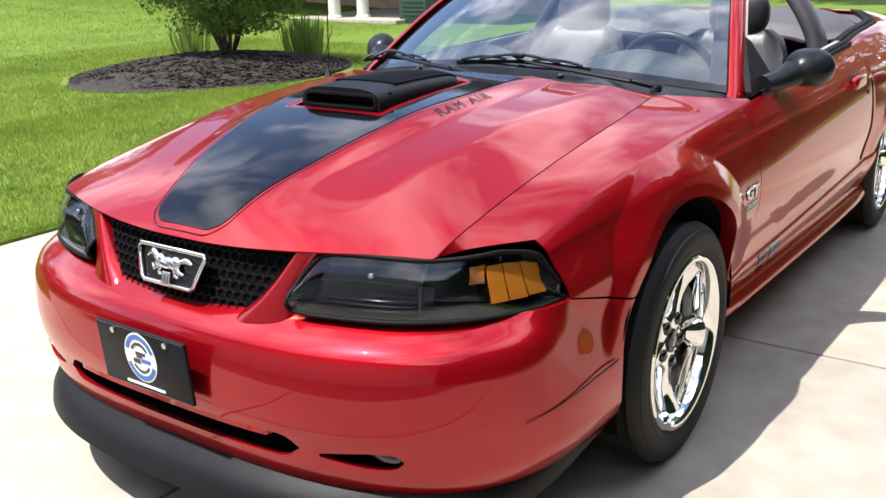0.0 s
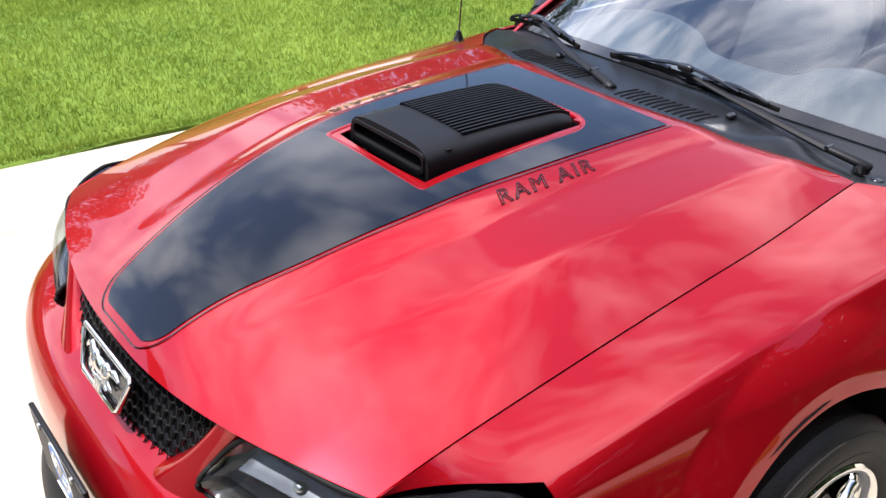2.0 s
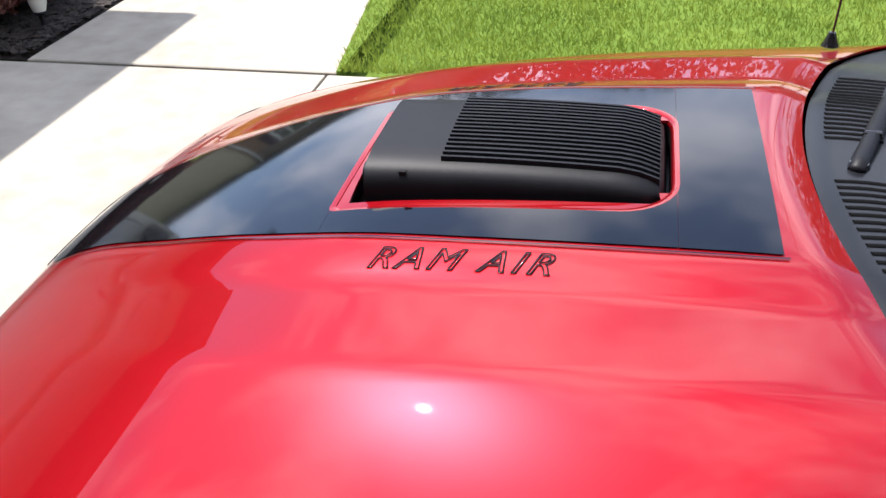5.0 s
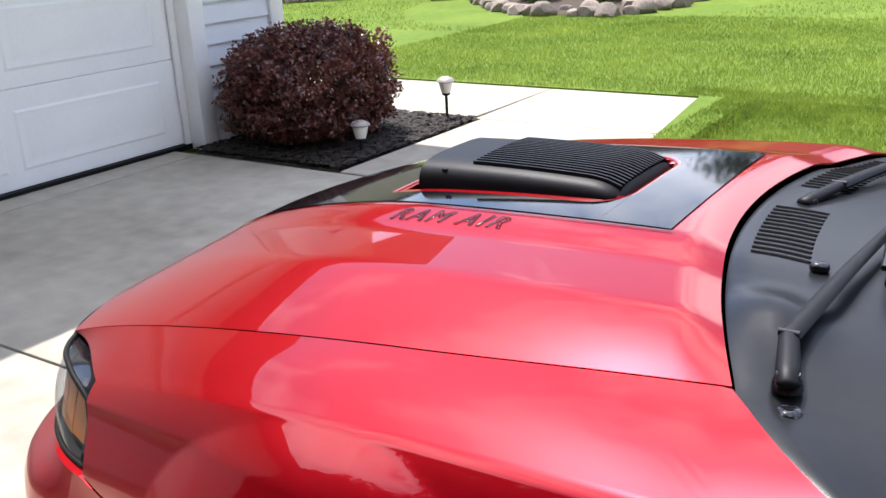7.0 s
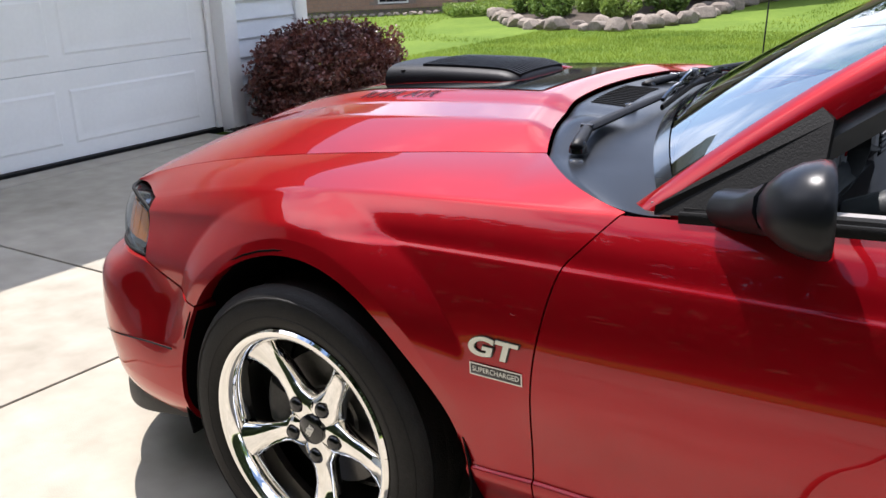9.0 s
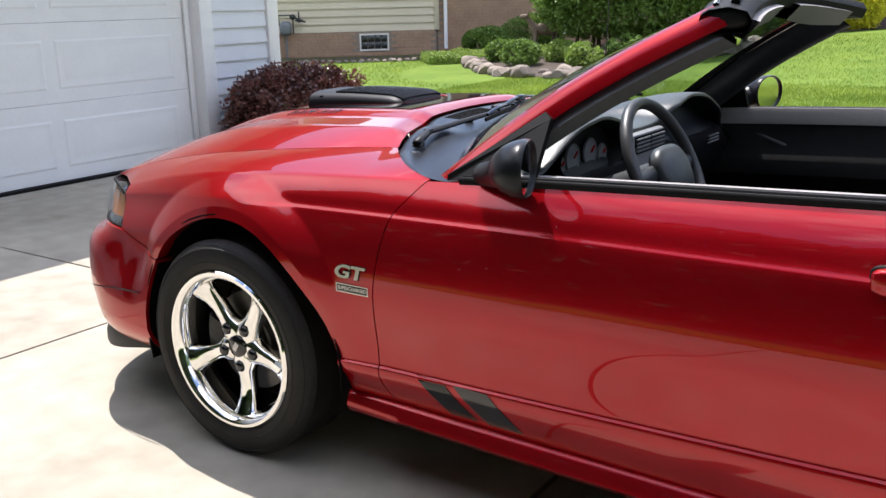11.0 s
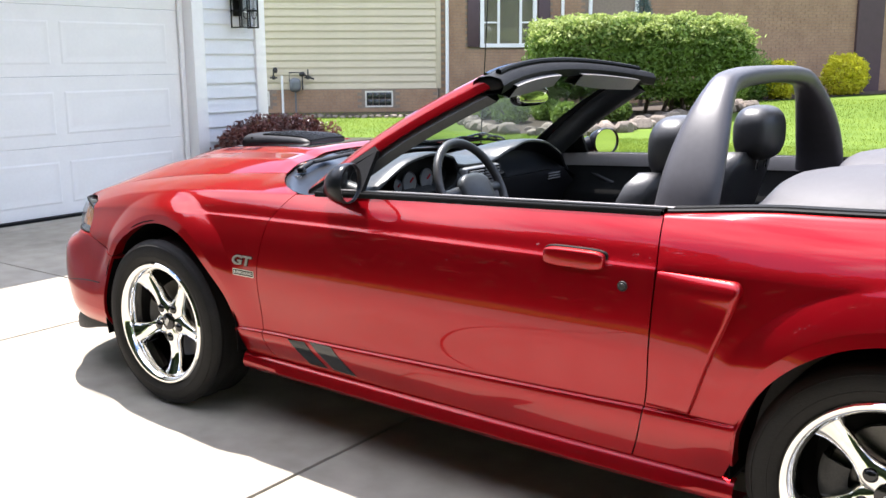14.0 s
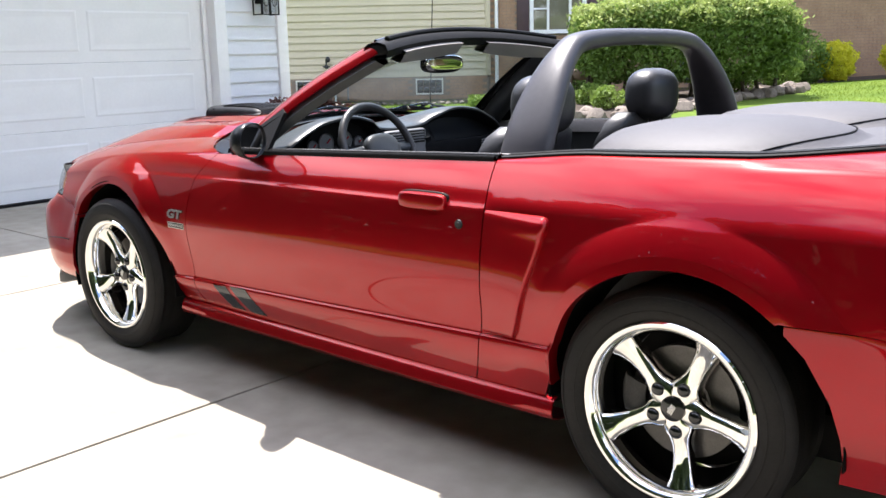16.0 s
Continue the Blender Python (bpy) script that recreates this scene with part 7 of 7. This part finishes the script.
line = spline([(-8.2, 13.0), (-7.1, 11.7), (-5.9, 10.9), (-4.75, 11.0), (-4.2, 12.8), (-4.2, 14.8), (-3.7, 17.0), (-4.1, 18.0)], 200)
dist, last_p = 0, line[0]
k = 0
step = 0.0
for p in line[1:]:
    dist += float(np.hypot(*(p - last_p)))
    last_p = p
    if dist > step:
        s = random.uniform(0.13, 0.24)
        lay_rock(p[0] + random.uniform(-0.05, 0.05), p[1] + random.uniform(-0.05, 0.05), s, k)
        if k % 2:
            lay_rock(p[0] - random.uniform(0.2, 0.5), p[1] + random.uniform(0.25, 0.5), s * 0.9, k + 3)
        step = dist + s * 1.55
        k += 1
for q in range(46):
    p = HOUSE @ Vector((-1.0 + 0.165 * q, -2.25 - 0.15 * math.sin(q * 0.3), 0))
    lay_rock(p.x, p.y, random.uniform(0.07, 0.11), q, "edging stones")
bed = []
for i in range(25):
    row = []
    for j in range(13):
        t, u = i / 24, j / 12
        f = line[int(t * 199)]
        b = Vector((-8.6, 14.2)).lerp(Vector((-6.2, 18.6)), t)
        x, y = f[0] + (b.x - f[0]) * u, f[1] + (b.y - f[1]) * u
        row.append((x, y, float(rise(x, y)) + 0.02 + 0.10 * math.sin(math.pi * u) + 0.02 * noise.noise(Vector((i * 0.7, j * 0.7, 5)))))
    bed.append(row)
tagged(part("island_bed", grid(bed), SOIL, None, "", 0, 60), "raised soil island bed ringed with stones", "planting bed", kind="structure")
for k, (x, y, r, m) in enumerate(((-6.6, 12.2, 0.34, LEAF), (-5.4, 12.3, 0.30, LEAF_BRIGHT), (-5.0, 13.2, 0.35, LEAF), (-6.2, 13.0, 0.3, LEAF_BRIGHT), (-4.8, 16.4, 0.4, LEAF), (-7.4, 12.9, 0.3, LEAF))):
    shrub("perennial", "low leafy perennial in the island bed", (x, y, float(rise(x, y)) + 0.06), (r, r, r * 0.7), 1800, 0.04, m, 50 + k, 20, 2, 4, 0.3, 0.0, "plant", "island perennials")

deer = thing("deer_statue", "weathered brown standing deer garden statue", "statue", "", (-7.25, 13.6, 0.10))
dd = [blob(0, 0, 0.72, 0.36, 0.13, 0.15, 2.3, 18, 10), tube(spline([(0.28, 0, 0.76), (0.38, 0, 0.88), (0.44, 0, 0.98)], 6), [0.11, 0.09, 0.08, 0.07, 0.065, 0.06], 10), blob(0.52, 0, 1.02, 0.13, 0.055, 0.065, 2, 14, 8), tube([(0.45, 0.03, 1.05), (0.40, 0.09, 1.20)], [0.025, 0.008], 6), tube([(0.45, -0.03, 1.05), (0.40, -0.09, 1.20)], [0.025, 0.008], 6)]
for x, y in ((-0.25, 0.08), (-0.27, -0.08), (0.24, 0.08), (0.26, -0.08)):
    dd.append(tube([(x, y, 0.72), (x + 0.02, y, 0.36), (x, y, -0.03)], [0.06, 0.032, 0.024], 8))
bpy.data.objects.remove(deer)
deer = part("deer_statue", join(*dd), STATUE, None, "", 0, 60)
tagged(deer, "weathered brown standing deer garden statue", "statue")
deer.matrix_basis = Matrix.Translation((-6.95, 13.8, 0.12)) @ pose(0, 0, 0, 0, 0, 210) @ Matrix.Diagonal((0.8, 0.8, 0.8, 1))

# ---- the lawn's island bed with the tall shrub ----
ib = []
for i in range(120):
    a = 2 * math.pi * i / 120
    row = []
    for j in range(40):
        u = j / 39
        x, y = 5.55 + (1.75 + 0.12 * math.sin(3 * a)) * u * math.cos(a + 0.6), 7.15 + (1.60 + 0.10 * math.cos(2 * a)) * u * math.sin(a + 0.6)
        row.append((x, y, 0.02 + 0.20 * (1 - u**2) + (0.035 * noise.noise(Vector((x * 6, y * 6, 0))) + 0.03 * noise.noise(Vector((x * 17, y * 17, 4)))) * (1 - u**6)))
    ib.append(row)
tagged(part("mulch_island", grid(ib, close_u=True), MULCH, None, "", 0, 0), "dark mulch island in the lawn", "mulch bed", kind="structure")
tagged(part("bark_chips", chips(3.7, 7.4, 5.5, 8.8, 16000, lambda x, y: 0.02 + 0.20 * max(0, 1 - ((x - 5.55) / 1.75) ** 2 - ((y - 7.15) / 1.6) ** 2), (0.012, 0.04), lambda x, y: ((x - 5.55) / 1.7) ** 2 + ((y - 7.15) / 1.55) ** 2 < 1, 9), MULCH, None, "", 0, 0), "loose dark bark chips on the island", "mulch", kind="stuff")
shrub("shrub", "tall vase-shaped dark green shrub on the mulch island", (6.0, 7.38, 0.16), (1.05, 1.05, 1.0), 30000, 0.030, LEAF, 61, 90, 2.0, 16, 0.20, 0.25)
for k, (x, y) in enumerate(((6.55, 8.7), (7.2, 7.2), (7.0, 7.0))):
    g = thing("iris_clump", "clump of upright green iris leaves", "plant", "iris clumps", (x, y, 0.05))
    v, f = [], []
    for q in range(70):
        a, r, h, l = random.uniform(0, 6.28), random.uniform(0, 0.26), random.uniform(0.35, 0.62), random.uniform(0.02, 0.16)
        b = random.uniform(0, 6.28)
        o = Vector((r * math.cos(a), r * math.sin(a), 0))
        w = Vector((math.cos(b), math.sin(b), 0)) * 0.014
        tip = o + Vector((l * math.cos(a), l * math.sin(a), h))
        n0 = len(v)
        v += [o - w, o + w, o.lerp(tip, 0.6) + w * 0.9, tip, o.lerp(tip, 0.6) - w * 0.9]
        f.append((n0, n0 + 1, n0 + 2, n0 + 3, n0 + 4))
    part("leaves", (np.array([tuple(p) for p in v]), f), LEAF_BRIGHT, g, "", 0, 0)
porch = thing("porch", "pale porch columns of a house beyond the lawn", "porch")
for x, y in ((12.6, 11.4), (12.9, 10.9)):
    part("column", moved(lathe([(0.16, 0), (0.16, 0.12), (0.125, 0.16), (0.12, 2.4), (0.15, 2.5)], 24, "z"), Matrix.Translation((x, y, 0))), PLASTIC_WHITE, porch, "pale round column", 0, 40)
part("porch_floor", box(12.3, 16, 9.6, 15, -0.05, 0.10, 0.02), CONCRETE, porch, "concrete porch floor")
part("porch_wall", box(15.5, 15.8, 8.0, 22, -0.05, 3.0), BRICK, porch, "brown brick wall")
part("porch_roof", box(12.0, 16.2, 8.0, 22, 2.5, 2.8), ROOF, porch, "porch roof")
ub = thing("utility_box", "dark green utility box on the lawn", "utility box")
part("cabinet", box(12.6, 13.2, 9.1, 9.75, -0.05, 0.75, 0.03), UTILITY, ub, "green steel cabinet")
for k in range(6):
    part("louvre", box(12.585, 12.6, 9.17, 9.68, 0.18 + 0.08 * k, 0.205 + 0.08 * k), UTILITY, ub)

# house added out of view beyond the near edge of the drive, for reflections in the paint
nb_house = thing("house", "unseen brown brick house with a dark gable roof, added for the paint to mirror", "house")
part("wall", box(-7.0, 9.5, -19.0, -12.6, -0.1, 3.1), BRICK, nb_house, "brown brick wall")
rf = [[(x, y, z) for y, z in ((-12.1, 2.95), (-15.8, 5.9), (-19.5, 2.95))] for x in (-7.5, 10.0)]
part("roof", grid(rf), ROOF, nb_house, "dark shingled gable roof", 0.12, 20)
part("gable_wall", (np.array([(-2.0, -11.4, -0.1), (2.8, -11.4, -0.1), (2.8, -11.4, 3.0), (0.4, -11.4, 5.2), (-2.0, -11.4, 3.0), (-2.0, -13.0, -0.1), (2.8, -13.0, -0.1), (2.8, -13.0, 3.0), (0.4, -13.0, 5.2), (-2.0, -13.0, 3.0)]), [(0, 1, 2, 3, 4), (9, 8, 7, 6, 5), (0, 4, 9, 5), (1, 6, 7, 2)]), BRICK, nb_house, "brown brick gable end", 0, 20)
part("gable_roof", (np.array([(-2.4, -11.1, 2.75), (0.4, -11.1, 5.35), (3.2, -11.1, 2.75), (-2.4, -15.6, 2.75), (0.4, -15.6, 5.35), (3.2, -15.6, 2.75)]), [(0, 3, 4, 1), (1, 4, 5, 2)]), ROOF, nb_house, "dark gable roof", 0.12, 20)
for x in (-5.6, 0.4, 5.0, 7.8):
    y = -11.4 if x == 0.4 else -12.6
    w = part("window", join(box(x - 0.7, x - 0.6, y, y + 0.06, 0.95, 2.35), box(x + 0.6, x + 0.7, y, y + 0.06, 0.95, 2.35), box(x - 0.6, x + 0.6, y, y + 0.06, 0.95, 1.05), box(x - 0.6, x + 0.6, y, y + 0.06, 2.25, 2.35)), WHITE, nb_house, "white framed window", 0, 20)
    part("pane", box(x - 0.6, x + 0.6, y + 0.004, y + 0.016, 1.05, 2.25), GLOSS, w, "dark window pane")

# added out of view: dark ground for the lower doors to mirror
tagged(part("hedge_bed", mound(-10.4, 16, -5.9, -3.56, 80, 20, 0.03, 0.0, 6), MULCH, None, "", 0, 0), "unseen dark mulch strip added under the hedge to darken reflections", "mulch bed", kind="structure")
# trees and a hedge line across the street side and beyond the lawn; the dark ones are out of view, placed to darken
# reflections
for k, (x, y, h, r) in enumerate(((-12, -9.5, 9, 3.2), (-7.5, -8.9, 8.5, 2.8), (-3.2, -9.2, 9.5, 2.9), (1.2, -8.8, 8.6, 2.8), (5.4, -9.3, 9.6, 2.9), (9.8, -9.0, 9, 2.9), (14.2, -9.6, 9.5, 3.2), (21, -6, 10, 3.6), (22, 4, 9, 3.4), (8, 36, 12, 4.6), (16, 35, 13, 4.8), (24, 33, 12, 4.6), (31, 29, 13, 4.8), (37, 23, 12, 4.6), (40, 14, 12, 4.6), (0, 40, 13, 5.0), (-9, 42, 13, 5.0))):
    near = y < -8 or y > 10
    tree("tall dark tree out of view beyond the lawn, placed for the paint to mirror" if y > 10 else "tall dark tree out of view beyond the driveway, added to darken reflections" if near else "tall leafy shade tree beyond the driveway", (x, y, 0), h, r, 9000, 70 + k, LEAF_DARK if near else LEAF, 0.19)
# added out of view: blocks low sky and darkens reflections in the car side
lh = thing("hedge", "unseen dark hedge added beyond the driveway to darken the car side", "hedge")
pts_ = np.stack([np.random.uniform(-10, 16, 60000), -4.75 + np.random.normal(0, 0.30, 60000), np.random.uniform(0.02, 2.2, 60000) + 0.10 * np.random.normal(size=60000)], -1)
part("foliage", leaf_cloud(pts_, 0.09, 77), LEAF_DARK, lh, "dense leaves", 0, 0)

# ---- pieces of the setting, last ----
def slab(x0, x1, y0, y1, parent, shape=None):
    me = mesh("slab", *box(x0 + 0.006, x1 - 0.006, y0 + 0.006, y1 - 0.006, -0.034, 0.0, 0.007, 2), CONCRETE, 30)
    return link("slab", me, parent)


xs_ = [-4.36, -4.12, -1.355, 0.868, 3.09, 5.31, 7.53, 9.75, 11.97, 14.0]
ys_ = [-3.29, -2.38, 0.155, 2.66]
for i in range(len(xs_) - 1):
    for j in range(3):
        slab(xs_[i], xs_[i + 1], ys_[j], ys_[j + 1], driveway)


def quad_slab(pts, parent):
    c = np.mean(pts, 0)
    q = [c + (np.array(p) - c) * (1 - 0.007 / np.linalg.norm(np.array(p) - c)) for p in pts]
    v = [(x, y, -0.034) for x, y in q] + [(x, y, -0.003) for x, y in q] + [(*(c + (np.array(p) - c) * 0.992), 0.002) for p in q]
    f = [(8, 9, 10, 11)]
    for a in (0, 4):
        f += [(a + k, a + (k + 1) % 4, a + 4 + (k + 1) % 4, a + 4 + k) for k in range(4)]
    return part("slab", (np.array(v), f), CONCRETE, parent, "", 0, 30)


quad_slab([(-2.92, 2.675), (walk_edge(2.675), 2.675), (walk_edge(4.34), 4.34), (-2.92, 4.34)], path)
quad_slab([(-2.97, 4.345), (walk_edge(4.35), 4.345), (walk_edge(5.65), 5.65), (-3.0, 5.65)], path)
for k in range(4):
    quad_slab([(-4.5 - 1.5 * k, 4.345), (-3.0 - 1.5 * k, 4.345), (-3.0 - 1.5 * k, 5.65), (-4.5 - 1.5 * k, 5.65)], path)

# garage siding boards
sb = mesh("siding_board", *(np.array([(0.020, 2.958, 0), (0.020, 3.598, 0), (-0.03, 3.598, 0), (-0.03, 2.958, 0), (0.0, 2.958, 0.140), (0.0, 3.598, 0.140), (-0.03, 3.598, 0.140), (-0.03, 2.958, 0.140)]), [(0, 1, 5, 4), (0, 3, 2, 1), (4, 5, 6, 7), (0, 4, 7, 3), (1, 2, 6, 5)]), SIDING, 0)
side_walls = [o for o in garage.children if o.name.startswith("side_wall")]
for k in range(21):
    o = link("siding_board", sb, side_walls[0])
    o.location = (GW - 0.018, 0, -0.02 + 0.140 * k)

# bricks of the far house: the lower courses that stay in view as one joined part
bricks_v, bricks_f = [], []


def add_brick(x0, x1, z0, z1, y):
    k = len(bricks_v)
    bricks_v.extend([(x0, y, z0), (x1, y, z0), (x1, y, z1), (x0, y, z1), (x0, y + 0.02, z0), (x1, y + 0.02, z0), (x1, y + 0.02, z1), (x0, y + 0.02, z1)])
    bricks_f.extend([(k, k + 1, k + 2, k + 3), (k, k + 4, k + 5, k + 1), (k + 3, k + 2, k + 6, k + 7), (k, k + 3, k + 7, k + 4), (k + 1, k + 5, k + 6, k + 2)])


for row in range(40):
    z = -0.05 + row * 0.0768
    for col in range(84):
        x = 4.62 + col * 0.2115 + (0.106 if row % 2 else 0)
        if 5.26 < x + 0.1 < 7.44 and z > 1.56:
            continue
        if 8.3 < x + 0.1 < 9.8 and z > 2.06:
            continue
        add_brick(x, x + 0.2, z, z + 0.067, 0.085)
for row in range(8):
    z = -0.02 + row * 0.0768
    for col in range(54):
        x = -7 + col * 0.2115 + (0.106 if row % 2 else 0)
        if ((x + 0.2 > 2.69 and x < 3.41) or (x + 0.2 > -0.36 and x < 0.34)) and 0.10 < z + 0.04 < 0.58:
            continue
        if x + 0.2 < 4.56:
            add_brick(x, x + 0.2, z, z + 0.067, 0.015)
tagged(part("brick", (np.array(bricks_v), bricks_f), BRICK, house, "brown running-bond bricks", 0, 0), kind="stuff")


# grass blades over the lawn that the camera passes nearest
def blades(n, x0, x1, y0, y1, h0, h1, w, seed, test=None):
    r = np.random.RandomState(seed)
    x, y = r.uniform(x0, x1, n), r.uniform(y0, y1, n)
    if test is not None:
        k = test(x, y)
        x, y = x[k], y[k]
    n = len(x)
    a, b = r.uniform(0, 6.283, n), r.uniform(0, 6.283, n)
    h = r.uniform(h0, h1, n)
    z = rise(x, y) + 0.008
    lean = r.uniform(0.1, 0.9, n) * h
    p = np.stack([np.stack([x - w * np.cos(a), y - w * np.sin(a), z], -1), np.stack([x + w * np.cos(a), y + w * np.sin(a), z], -1), np.stack([x + lean * np.cos(b), y + lean * np.sin(b), z + h], -1)], 1)
    return p.reshape(-1, 3)


def on_lawn(x, y):
    ok = (y > 2.67) & ~((x < walk_edge(y)) & (y < 5.67)) & ~((y > 4.3) & (y < 5.67) & (x < -1.5))
    ok &= ((x - 5.55) / 1.8) ** 2 + ((y - 7.15) / 1.65) ** 2 > 1
    return ok


gp = np.concatenate([blades(95000, -1.9, 5.0, 2.66, 6.0, 0.02, 0.045, 0.0036, 1, on_lawn), blades(210000, -6, 9, 5.0, 11, 0.025, 0.05, 0.0035, 2, on_lawn), blades(9000, -1.4, 6, 2.64, 2.72, 0.025, 0.06, 0.002, 3, on_lawn), blades(90000, -14, 14, 9, 20, 0.03, 0.055, 0.006, 4, lambda x, y: (((x + 6) / 3.2) ** 2 + ((y - 14) / 4.5) ** 2 > 1))])
gme = bpy.data.meshes.new("grass_blades")
gme.vertices.add(len(gp))
gme.vertices.foreach_set("co", gp.astype(np.float32).ravel())
nt = len(gp) // 3
gme.loops.add(nt * 3)
gme.loops.foreach_set("vertex_index", np.arange(nt * 3, dtype=np.int32))
gme.polygons.add(nt)
gme.polygons.foreach_set("loop_start", np.arange(0, nt * 3, 3, dtype=np.int32))
gme.update(calc_edges=True)
gme.materials.append(BLADE)
tagged(new("grass", gme), "short mown green grass blades", "grass", kind="stuff")
